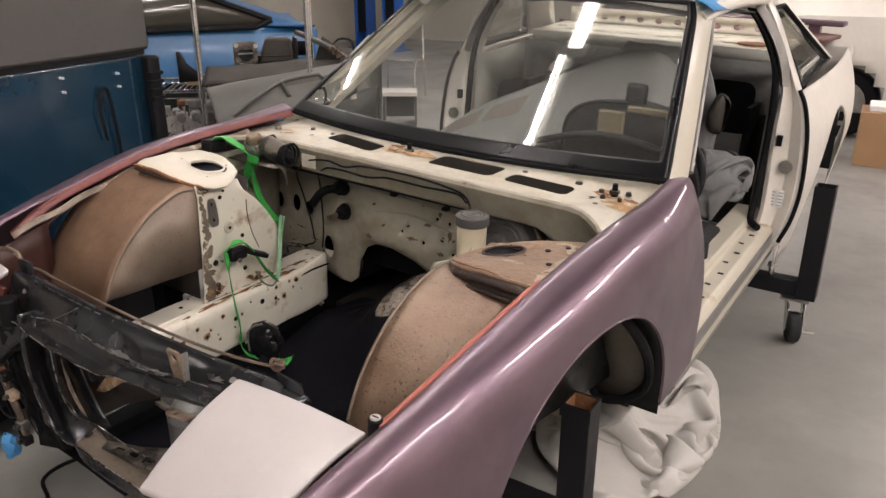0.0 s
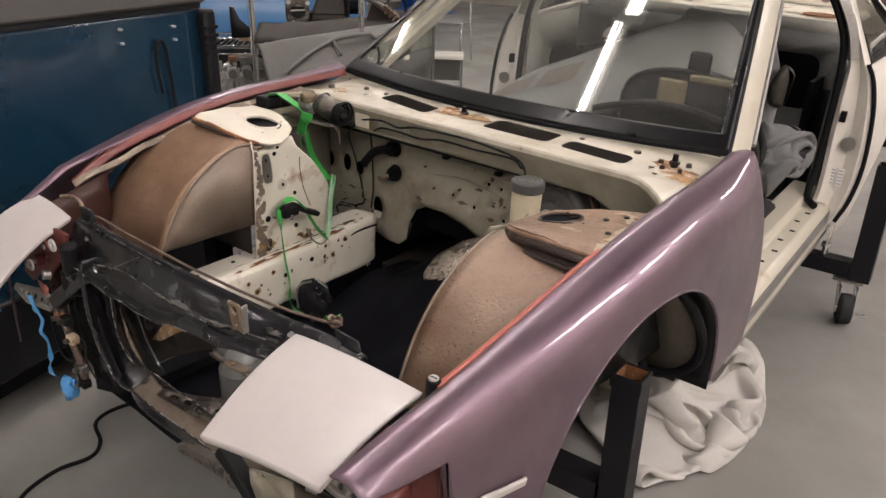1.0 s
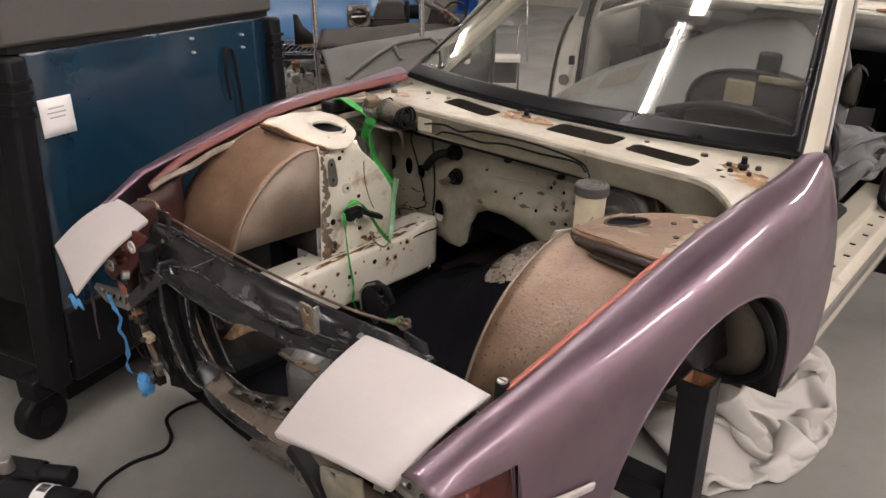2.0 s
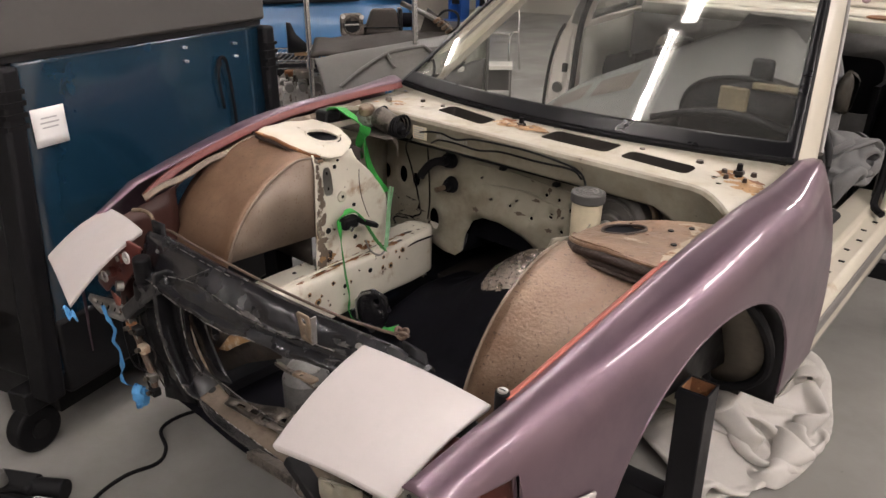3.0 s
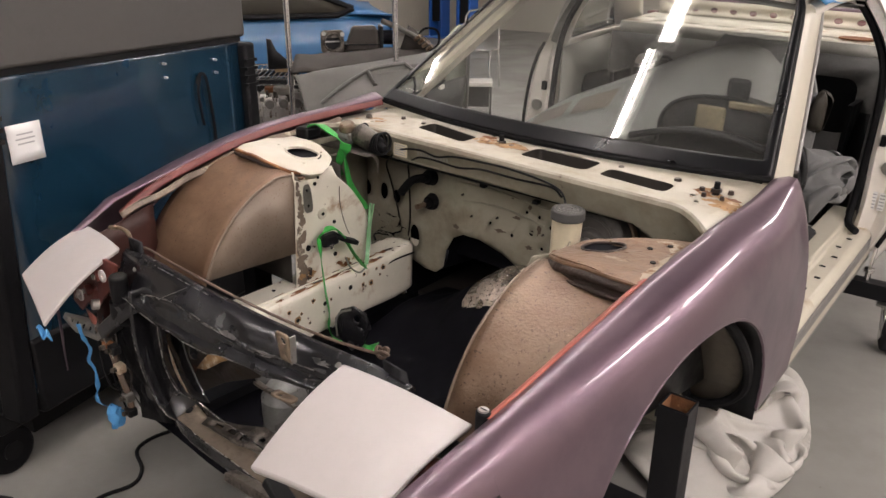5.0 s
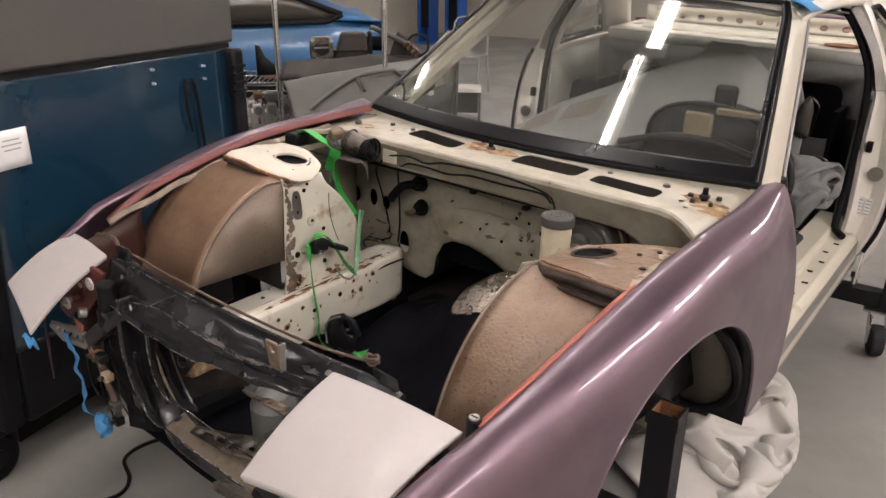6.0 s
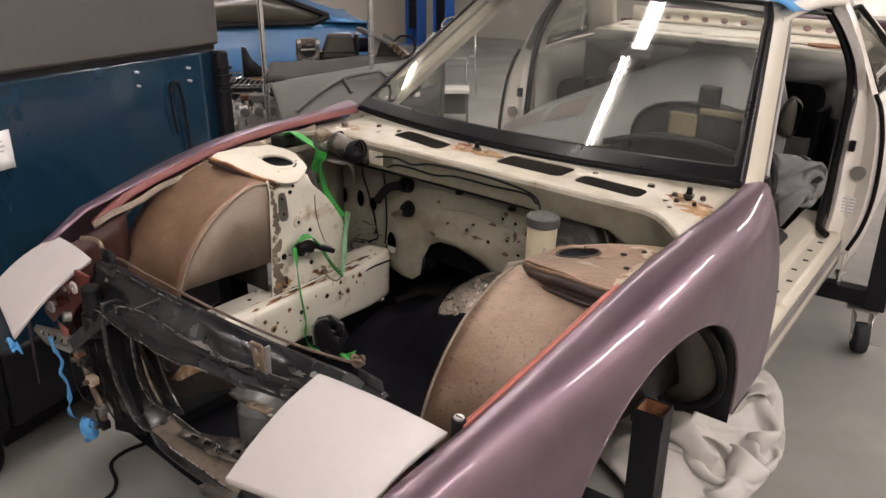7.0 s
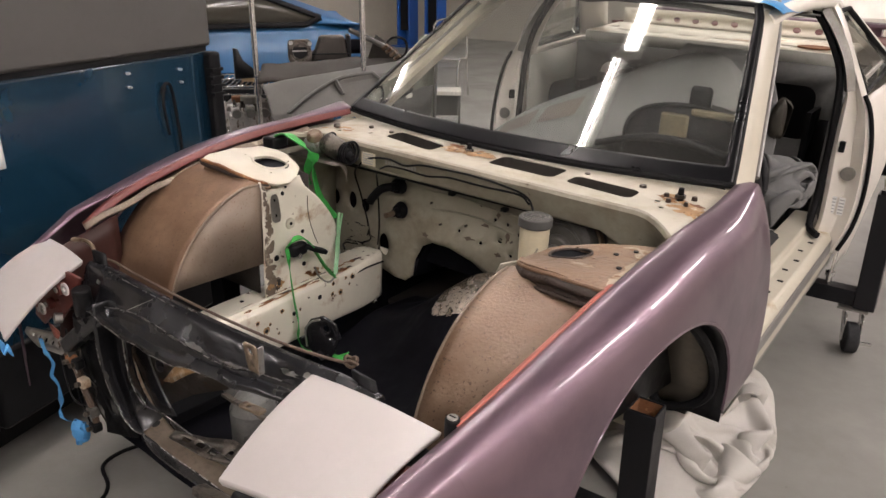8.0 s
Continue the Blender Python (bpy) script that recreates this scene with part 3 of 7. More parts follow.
# engine bay: wheel tubs
def tub(s, material):
    cy, cz, r = (0.838, 0.454, 0.327) if s > 0 else (0.87, 0.47, 0.343)
    xi, xo = (0.40 if s > 0 else 0.385), 0.66

    def f(u, v):
        a = radians(-12 + 150 * u)
        x, y, z = xi + (xo - xi) * v, cy - r * math.cos(a), cz + r * math.sin(a)
        return Vector((s * x, y, min(z, top_z(s, x, y) - 0.012)))

    t = part("wheel_tub", sheet(f, 60, 10, lambda u, v: cy - r * math.cos(radians(-12 + 150 * u)) < 0.86), material, car, "welded bare-steel wheel tub with brown rust", solid=0.003)
    out = []
    for k in range(31):
        a = radians(-12 + 102 * k / 30) if s < 0 else radians(-12 + 135 * k / 30)
        out.append((cy - r * math.cos(a), cz + r * math.sin(a)))
    if s < 0:
        out += [(0.87, 0.568), (0.70, 0.577), (0.56, 0.583)]
        out = [p for p in out if p[1] > 0.562]
    else:
        out += [(1.1, 0.42)]
    out = [(y, min(z, top_z(s, xi, y) - 0.014)) for y, z in out]
    part("tub_side", plate(out, [], lambda a, b: Vector((s * xi, a, b))), M_TUB_SIDE, t, "flat scuffed steel tub side", solid=0.003)
    bead = [(s * (xi - 0.001), cy - (r + 0.001) * math.cos(a), min(cz + (r + 0.001) * math.sin(a), top_z(s, xi, cy - r * math.cos(a)) - 0.013)) for a in (radians(20 + 70 * k / 24) for k in range(25))]
    part("weld_bead", rod(bead, 0.0035, 6, 1), M_TUB_SIDE, t, "ground weld bead")
    return t


tub(-1, M_TUB)
tub(1, M_TUB_PALE)


WEB = [(0.0, 0.985), (0.08, 0.992), (0.22, 1.042), (0.5, 1.117), (0.66, 1.128), (1.0, 1.14)]


# strut towers
def tower(s, top_mat, face_mat):
    zt = 0.80
    if s > 0:
        out = [(0.655, 0.778), (0.655, 1.13), (0.60, 1.11), (0.544, 1.075), (0.488, 1.042), (0.44, 1.018), (0.41, 0.985), (0.397, 0.94), (0.398, 0.895), (0.412, 0.860), (0.446, 0.829), (0.506, 0.803), (0.58, 0.788)]
    else:
        out = [(0.588, 0.808), (0.625, 0.95), (0.615, 1.04), (0.57, 1.055), (0.51, 1.05), (0.45, 1.03), (0.409, 1.006), (0.378, 0.964), (0.362, 0.92), (0.362, 0.885), (0.372, 0.855), (0.39, 0.838), (0.43, 0.826), (0.52, 0.812)]
    holes = [ring(0.483, 0.962, 0.044, 0.047, 28), ring(0.41, 0.90, 0.004, n=8), ring(0.55, 0.93, 0.004, n=8), ring(0.47, 1.02, 0.004, n=8)]

    def top_f(a, b, off=0.0):
        # pressed dish round the hole and a rolled edge
        d = math.hypot(a - 0.483, b - 0.962)
        e = min(b - (0.778 + 0.30 * max(0, 0.52 - a) ** 1.2) if s > 0 else b - 0.808 - 0.2 * max(0, 0.45 - a), (a - (0.40 if s > 0 else 0.365)) * 1.2)
        roll_ = 0.012 * max(0.0, 1 - max(0, e) / 0.04) ** 2
        return Vector((s * a, b, top_z(s, a, b) + off - roll_ - 0.007 * max(0.0, 1 - abs(d - 0.052) / 0.022) + 0.0022 * noise.noise((a * 22, b * 22, 3))))
    tbm = plate(out, holes, lambda a, b: Vector((a, b, 0)))
    bmesh.ops.subdivide_edges(tbm, edges=[e for e in tbm.edges if e.calc_length() > 0.03], cuts=3, use_grid_fill=True)
    bmesh.ops.triangulate(tbm, faces=tbm.faces[:])
    bmesh.ops.subdivide_edges(tbm, edges=[e for e in tbm.edges if e.calc_length() > 0.02], cuts=1, use_grid_fill=True)
    for v_ in tbm.verts:
        v_.co = top_f(v_.co.x, v_.co.y)
    tp = part("strut_tower", tbm, top_mat, car, "strut tower top with an open centre hole", solid=0.006, bevel=0.003)
    # inner face, flaring into the rail and the firewall
    def f(u, v):
        ya, yb = 0.835, 0.995 + 0.235 * v ** 2.2
        y = ya + (yb - ya) * u
        x = 0.372 + 0.013 * v + 0.02 * math.sin(math.pi * u) * (1 - v) + 0.03 * max(0, u - 0.6) * v
        zu = top_z(s, 0.375, y) - 0.004
        z = zu - (zu - 0.455) * v
        if v < 0.08:
            x += 0.012 * (1 - v / 0.08)
        return Vector((s * x, y, z))
    def reach(v):
        # the right-hand web runs back in a straight slope to the firewall foot
        y = lerp_table(WEB, v)[0]
        return (y - 0.835) / (0.16 + 0.235 * v ** 2.2) if s < 0 else 1.0
    fc = part("tower_face", sheet(lambda u, v: f(u * reach(v), v), 26, 30), face_mat, tp, "cream inner face with flaking edge", solid=0.004)
    if s < 0:
        random.seed(12)
        for k in range(16):
            cv = 0.04 + 0.94 * k / 15
            cu = random.uniform(0.02, 0.14) * (1.25 - 0.5 * cv)
            ru, rv = random.uniform(0.06, 0.12), random.uniform(0.035, 0.07)
            pts = [(cu + ru * math.cos(a) * random.uniform(0.4, 1.15), cv + rv * math.sin(a) * random.uniform(0.4, 1.15)) for a in (2 * math.pi * q / 16 for q in range(16))]
            part("flaked_patch", plate(pts, [], lambda a, b, k=k: f(max(0, a), min(1, max(0, b))) + Vector((0.0032 + 0.0002 * (k % 4), 0, 0))), M_FLAKE, fc)
        part("primer_patch", plate(slot(0.20, 0.42, 0.12, 0.36, 0.07), [], lambda a, b: f(a, b) + Vector((0.0036, 0, 0))), M_STEEL, fc, "bare grey patch")
        for u, v, r in ((0.30, 0.17, 0.005), (0.30, 0.30, 0.005), (0.52, 0.13, 0.006), (0.60, 0.08, 0.004), (0.62, 0.62, 0.006), (0.50, 0.80, 0.007), (0.72, 0.50, 0.006), (0.18, 0.66, 0.009), (0.42, 0.60, 0.005)):
            p = f(u, v)
            part("face_hole", cyl(p + Vector((0.002, 0, 0)), p + Vector((0.0044, 0, 0)), r, seg=12), M_BLACK_PLAIN, fc)
        for k in range(14):
            cu, cv = random.uniform(0.05, 0.72), random.uniform(0.86, 0.985)
            ru, rv = random.uniform(0.02, 0.06), random.uniform(0.012, 0.04)
            pts = [(cu + ru * math.cos(a) * random.uniform(0.35, 1.2), min(0.995, cv + rv * math.sin(a) * random.uniform(0.35, 1.2))) for a in (2 * math.pi * q / 14 for q in range(14))]
            part("rust_bloom", plate(pts, [], lambda a, b, k=k: f(max(0, a), b) + Vector((0.0042 + 0.0002 * (k % 5), 0, 0))), (M_RUST_PALE, M_RUST, M_RUST_PALE, M_RUST_DARK)[k % 4], fc)
        part("web_seam", rod([f(1.0 - 0.02 * q, 0.18 + 0.06 * q) + Vector((0.0025, 0, 0)) for q in range(9)], 0.0014, 5, 2), M_SMUDGE, fc, "dark sealed seam")
        p = f(0.56, 0.40)
        part("face_boss", cyl(p, p + Vector((0.006, 0, 0)), 0.018, 0.016, 18), M_CREAM, fc, bevel=0.002)
        part("boss_hole", cyl(p, p + Vector((0.0075, 0, 0)), 0.005, seg=10), M_BLACK_PLAIN, fc)
    # front and rear walls, coloured dark for the shade they stand in
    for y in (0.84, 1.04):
        part("tower_wall", plate([(0.41, 0.47), (0.41, top_z(s, 0.41, y) - 0.02), (0.65, top_z(s, 0.65, y) - 0.02), (0.65, 0.47)], [], lambda a, b, y=y: Vector((s * a, y, b))), M_DARKTRIM, tp, "tower wall with its shade painted into the colour", solid=0.004)
    edge_ = [(0.653, 0.780), (0.58, 0.790), (0.506, 0.805), (0.446, 0.831), (0.412, 0.863), (0.400, 0.90)] if s > 0 else [(0.586, 0.810), (0.52, 0.813), (0.43, 0.828), (0.39, 0.842), (0.374, 0.86)]

    def lip_f(u, v):
        k = u * (len(edge_) - 1)
        i = min(int(k), len(edge_) - 2)
        a, b = edge_[i][0] + (edge_[i + 1][0] - edge_[i][0]) * (k - i), edge_[i][1] + (edge_[i + 1][1] - edge_[i][1]) * (k - i)
        hgt = (0.034 if s > 0 else 0.026) * (1 - 0.55 * u ** 3)
        roll_ = 0.010 * math.sin(math.pi * min(1, v * 1.6))
        return Vector((s * a, b - roll_ + (0.012 if s < 0 else -0.010) * v, top_z(s, a, b) - 0.009 - hgt * v + 0.002 * noise.noise((u * 9, v * 2, s))))
    # near-black over the whole lip, with paler rust flecks
    part("tower_lip", sheet(lip_f, 40, 10), M_RUST_DARK, tp, "thick near-black front lip with rusty flecks", solid=0.004)
    part("lip_bead", rod([lip_f(k / 24, 0.0) + Vector((0, -0.002, 0.002)) for k in range(25)], 0.005, 8, 1), top_mat if s > 0 else M_RUST, tp)
    part("lip_foot", rod([lip_f(k / 24, 1.0) + Vector((0, -0.005, 0.001)) for k in range(25)], 0.006, 8, 1), M_TUB if s < 0 else M_RUST_DARK, tp)
    part("hole_rim", rod([top_f(0.483 + 0.045 * math.cos(a), 0.962 + 0.048 * math.sin(a), 0.003) for a in (2 * math.pi * k / 28 for k in range(29))], 0.0035, 6, 1), top_mat if s < 0 else M_RUST_DARK, tp)
    # added black cylinder that gives the open hole its shade
    part("strut_hole_shade", cyl((s * 0.486, 0.962, top_z(s, 0.486, 0.962) - 0.012), (s * 0.49, 0.962, 0.60), 0.056, 0.05, 24), M_UNDER, tp, "black plug put in for the shade of the strut hole")
    if s > 0:
        random.seed(77)
        for cx, cy, rx, ry in ((0.64, 0.84, 0.014, 0.05), (0.64, 0.93, 0.018, 0.06), (0.63, 1.02, 0.024, 0.05), (0.60, 1.06, 0.04, 0.02), (0.55, 0.875, 0.03, 0.012)):
            pts = [(min(0.66, cx + rx * math.cos(a) * random.uniform(0.5, 1.15)), cy + ry * math.sin(a) * random.uniform(0.5, 1.15)) for a in (2 * math.pi * q / 18 for q in range(18))]
            part("paint_patch", plate([(min(0.654, a), b) for a, b in pts], [], lambda a, b: top_f(a, b, 0.0045)), M_FLAKE_PALE, tp, "flaking cream paint")
    return tp


tw_r = tower(-1, M_CREAM, M_CREAM_RUSTY)
tw_l = tower(1, M_RUST_TOP, M_CREAM_DIRTY)
for x_, y_ in ((0.62, 0.90), (0.60, 1.04), (0.575, 0.99)):
    part("tower_hole", cyl((x_, y_, top_z(1, x_, y_) + 0.004), (x_, y_, top_z(1, x_, y_) + 0.0065), 0.006, seg=10), M_BLACK_PLAIN, tw_l)

# chassis rails
def rail_top(y):
    return 0.460 + 0.012 * max(0, (y - 1.20) / 0.17) ** 2


def chassis_rail(s):
    # box section, turned corners, running back to the firewall
    sec = [(0.352, -0.150), (0.347, -0.138), (0.347, -0.012), (0.353, -0.002), (0.362, 0.0), (0.455, 0.0), (0.468, -0.012), (0.470, -0.150)]

    def f(u, v):
        k = v * (len(sec) - 1)
        i = min(int(k), len(sec) - 2)
        t = k - i
        y = 0.60 + 0.72 * u
        x = sec[i][0] + (sec[i + 1][0] - sec[i][0]) * t
        z = sec[i][1] + (sec[i + 1][1] - sec[i][1]) * t
        out_ = 0.03 * max(0, (y - 1.12) / 0.25) ** 2
        return Vector((s * (x + out_ + 0.0012 * noise.noise((y * 14, z * 30, s))), y, rail_top(y) + z * (1 + 0.12 * max(0, y - 1.1) / 0.27)))
    rl = part("chassis_rail", sheet(f, 44, 28), M_CREAM_RUSTY, car, "cream chassis rail with drilled holes and rust streaks", solid=0.003)
    seam = [(s * 0.376, y, rail_top(y) + 0.003) for y in (0.62, 0.75, 0.9, 1.05, 1.18)]
    part("rail_seam", rod(seam, 0.0045, 6, 3), M_CREAM_RUSTY, rl, "raised spot-welded seam")
    random.seed(5)
    for y, z, rr in ((0.80, 0.385, 0.006), (0.815, 0.40, 0.003), (0.845, 0.36, 0.003), (0.905, 0.40, 0.007), (0.90, 0.375, 0.003), (0.93, 0.405, 0.003), (1.01, 0.415, 0.008), (1.065, 0.405, 0.004),
                     (1.10, 0.40, 0.005), (1.125, 0.44, 0.003), (1.155, 0.435, 0.006), (1.07, 0.44, 0.004), (0.86, 0.425, 0.004), (0.77, 0.42, 0.004), (0.72, 0.40, 0.005), (1.14, 0.415, 0.003), (0.965, 0.43, 0.003), (0.69, 0.43, 0.003)):
        x = 0.3475
        if rr < 0.0065:
            pts = [(y + rr * 2.1 * math.cos(a) * random.uniform(0.6, 1.2), z + rr * 2.1 * math.sin(a) * random.uniform(0.6, 1.2)) for a in (2 * math.pi * q / 12 for q in range(12))]
            part("rust_bloom", plate(pts, [], lambda a, b: Vector((s * (x - 0.0022), a, b))), M_RUST_PALE, rl)
        part("rail_hole", cyl((s * x, y, z), (s * (x - 0.0034), y, z), rr, seg=12), M_BLACK_PLAIN if rr > 0.0035 else M_RUST_DARK, rl)
    for k in range(5):
        y = 0.66 + k * 0.12
        part("rail_hole", cyl((s * 0.42, y, 0.4605), (s * 0.42, y, 0.4630), 0.006, seg=12), M_BLACK_PLAIN, rl)
    random.seed(31)
    for k in range(30):
        cy = 0.76 + 0.016 * k + random.uniform(-0.01, 0.01)
        cx = random.choice((0.358, 0.366, 0.372, 0.384, 0.392))
        w, h = random.uniform(0.004, 0.010), random.uniform(0.012, 0.04)
        pts = [(cx + w * math.cos(a) * random.uniform(0.4, 1.2), cy + h * math.sin(a) * random.uniform(0.4, 1.2)) for a in (2 * math.pi * q / 14 for q in range(14))]
        part("rust_scab", plate(pts, [], lambda a, b, k=k: Vector((s * a, b, rail_top(b) + 0.0020 + 0.0001 * k))), (M_RUST, M_RUST_DARK, M_RUST_PALE, M_RUST)[k % 4], rl)
    for k in range(16):
        cy, cx = random.uniform(0.86, 1.12), random.uniform(0.362, 0.40)
        w, h = random.uniform(0.006, 0.016), random.uniform(0.012, 0.03)
        pts = [(cx + w * math.cos(a) * random.uniform(0.35, 1.2), cy + h * math.sin(a) * random.uniform(0.35, 1.2)) for a in (2 * math.pi * q / 16 for q in range(16))]
        part("rust_scab", plate(pts, [], lambda a, b, k=k: Vector((s * a, b, rail_top(b) + 0.0052 + 0.0001 * k))), (M_RUST_PALE, M_RUST, M_RUST_DARK)[k % 3], rl)
    return rl


for s in (-1, 1):
    chassis_rail(s)
    part("rail_nose", box(*sorted((s * 0.48, s * 0.37)), 0.36, 0.595, 0.31, 0.45), M_BLACK, car, "black front end of the chassis rail", bevel=0.01)


# inner aprons under the wing edges
def apron(s):
    def f(u, v):
        y = (0.46 if s < 0 else 0.82) + (0.82 if s < 0 else 0.46) * u
        xi, zi, *_ = lerp_table(WING, y)
        w = 0.013
        return Vector((s * (xi - 0.014 - w * v), y, zi - 0.024 - 0.012 * v + 0.003 * math.sin(40 * y)))
    part("apron_ledge", sheet(f, 40, 4), M_FLAKE, car, "rusty inner wing ledge", solid=0.004)
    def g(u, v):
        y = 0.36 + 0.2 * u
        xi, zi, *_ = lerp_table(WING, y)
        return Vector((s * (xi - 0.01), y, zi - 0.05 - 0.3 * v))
    # red primer darkened here to carry the shade under the wing edge
    part("apron_front", sheet(g, 6, 6), M_RED_SHADE, car, "dark red primed inner wing, darkened for its shade", solid=0.003)


apron(-1)
apron(1)
for s in (-1, 1):
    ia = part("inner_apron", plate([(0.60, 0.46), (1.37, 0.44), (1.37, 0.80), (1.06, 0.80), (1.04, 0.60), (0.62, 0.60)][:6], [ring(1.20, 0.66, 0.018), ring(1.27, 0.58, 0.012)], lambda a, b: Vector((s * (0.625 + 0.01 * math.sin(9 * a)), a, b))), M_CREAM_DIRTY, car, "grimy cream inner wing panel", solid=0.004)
    part("apron_swage", rod([(s * 0.618, 1.08, 0.73), (s * 0.62, 1.22, 0.735), (s * 0.62, 1.34, 0.73)], 0.007, 6), M_CREAM_DIRTY, ia)


# cowl with three air slots
def cowl_front(x):
    return 1.235 - 0.035 * x - 0.10 * (max(0, abs(x) - 0.53) / 0.11) ** 1.5


def screen_base(x):
    return 1.424 + 0.108 * (x / 0.67) ** 2


ZC = 0.846
out = [(x, cowl_front(x)) for x in [-0.66 + 0.06 * k for k in range(23)]] + [(0.71, 1.36), (0.71, 1.52)] + [(x, screen_base(x) + 0.05) for x in [0.66 - 0.06 * k for k in range(23)]] + [(-0.71, 1.52), (-0.71, 1.36)]
def lean(loop, k, x1):
    return [(a, b - k * (a - x1)) for a, b in loop]


slots = [lean(slot(-0.387, -0.168, 1.304, 1.390, 0.022), 0.24, -0.172), lean(slot(0.030, 0.242, 1.304, 1.410, 0.022), 0.03, 0.238), lean(slot(0.284, 0.472, 1.288, 1.366, 0.022), 0.06, 0.468)]
small = [ring(0.53, 1.33, 0.008, n=10), ring(0.60, 1.36, 0.008, n=10), ring(0.555, 1.29, 0.007, n=10), ring(0.62, 1.31, 0.006, n=10), ring(-0.45, 1.36, 0.008, n=10), ring(-0.56, 1.33, 0.008, n=10)]
cowl = part("cowl_panel", plate(out, slots + small, lambda a, b: Vector((a, b, ZC - 0.02 * (a / 0.7) ** 4))), M_CREAM_COWL, car, "cream cowl panel with three air slots and rust", solid=0.003, bevel=0.0015)


def cowl_face(u, v):
    x = -0.655 + 1.31 * u
    y = cowl_front(x)
    if v < 0.15:
        t = v / 0.15 * math.pi / 2
        return Vector((x, y - 0.012 * math.sin(t), ZC - 0.012 * (1 - math.cos(t))))
    t = (v - 0.15) / 0.85
    return Vector((x, y - 0.012 + 0.03 * t + 0.10 * t * min(1, max(0, abs(x) - 0.53) / 0.1), ZC - 0.012 - (0.072 + 0.05 * min(1, max(0, x - 0.43) / 0.1)) * t))


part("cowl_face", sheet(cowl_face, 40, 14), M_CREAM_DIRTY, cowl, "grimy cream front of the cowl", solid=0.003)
# trough and slot walls carry the slots' inner shade in their colour
part("cowl_trough", box(-0.5, 0.62, 1.275, 1.47, ZC - 0.10, ZC - 0.085), M_BLACK_PLAIN, cowl, "trough under the cowl, black for the shade inside")
for loop in slots:
    skirt = loop + loop[:1]
    part("slot_wall", sheet(lambda u, v: Vector((*skirt[round(u * (len(skirt) - 1))], ZC - 0.002 - 0.075 * v)), len(skirt) - 1, 2), M_DARKTRIM, cowl, "turned-down edge of the air slot, darkened for shade")


# firewall with holes and the gearbox tunnel opening
def fw_depth(x, z):
    # pressed steel: swollen round the gearbox opening, dished to the sides
    d = 1.375 - 0.035 * math.exp(-((x + 0.10) / 0.17) ** 2 - ((z - 0.56) / 0.075) ** 2)
    d += 0.010 * math.exp(-((x - 0.02) / 0.12) ** 2 - ((z - 0.66) / 0.05) ** 2) - 0.012 * math.exp(-((x + 0.36) / 0.07) ** 2 - ((z - 0.46) / 0.09) ** 2)
    return d + 0.004 * noise.noise((x * 9, z * 9, 5))


tunnel = [(-0.445, 0.14), (-0.448, 0.30), (-0.436, 0.372), (-0.40, 0.375), (-0.35, 0.360), (-0.305, 0.358), (-0.275, 0.385), (-0.262, 0.45), (-0.228, 0.508), (-0.177, 0.536), (-0.11, 0.540), (-0.03, 0.512), (0.038, 0.463), (0.09, 0.38), (0.10, 0.14)]
fouter = [(-0.74, 0.42), (-0.60, 0.40), (-0.60, 0.14)] + tunnel + [(0.60, 0.14), (0.60, 0.40), (0.70, 0.42), (0.70, 0.775), (0.35, 0.775), (0, 0.775), (-0.4, 0.775), (-0.74, 0.775)]
fholes = [ring(-0.630, 0.588, 0.024, 0.030), ring(-0.545, 0.592, 0.018, 0.030), ring(-0.487, 0.585, 0.018, 0.024), ring(-0.335, 0.688, 0.026), ring(-0.325, 0.606, 0.024), ring(-0.393, 0.470, 0.024, 0.040),
          ring(0.03, 0.655, 0.006, n=8), ring(0.075, 0.65, 0.006, n=8), ring(0.06, 0.60, 0.008, n=8), ring(0.10, 0.56, 0.006, n=8), ring(0.0, 0.58, 0.006, n=8), ring(0.12, 0.63, 0.007, n=8), ring(-0.08, 0.60, 0.005, n=8)]
bm = plate(fouter, fholes, lambda a, b: Vector((a, b, 0)))
for _ in range(3):
    bmesh.ops.triangulate(bm, faces=bm.faces[:])
    bmesh.ops.subdivide_edges(bm, edges=[e for e in bm.edges if e.calc_length() > 0.035], cuts=1, use_grid_fill=True)
for v in bm.verts:
    v.co = Vector((v.co.x, fw_depth(v.co.x, v.co.y), v.co.y))
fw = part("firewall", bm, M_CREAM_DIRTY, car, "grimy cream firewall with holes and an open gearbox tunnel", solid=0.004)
# added near-black sheet, puts shade behind the firewall's holes
part("firewall_hole_shade", box(-0.72, 0.70, 1.435, 1.44, 0.42, 0.77), M_UNDER, fw)
for x, z in ((-0.335, 0.688), (-0.325, 0.606)):
    bm = bmesh.new()
    add_cyl(bm, (x, 1.375, z), (x, 1.35, z), 0.03, 0.022)
    add_cyl(bm, (x, 1.352, z), (x, 1.33, z), 0.014, 0.012)
    part("grommet", bm, M_RUBBER, fw, "black rubber grommet")
part("heater_hose", rod([(-0.335, 1.35, 0.69), (-0.36, 1.31, 0.685), (-0.39, 1.30, 0.65), (-0.40, 1.30, 0.635)], 0.014, 10), M_RUBBER, fw, "short black rubber hose")
part("heater_pipe", cyl((-0.325, 1.34, 0.606), (-0.335, 1.30, 0.602), 0.009), M_ZINC, fw)
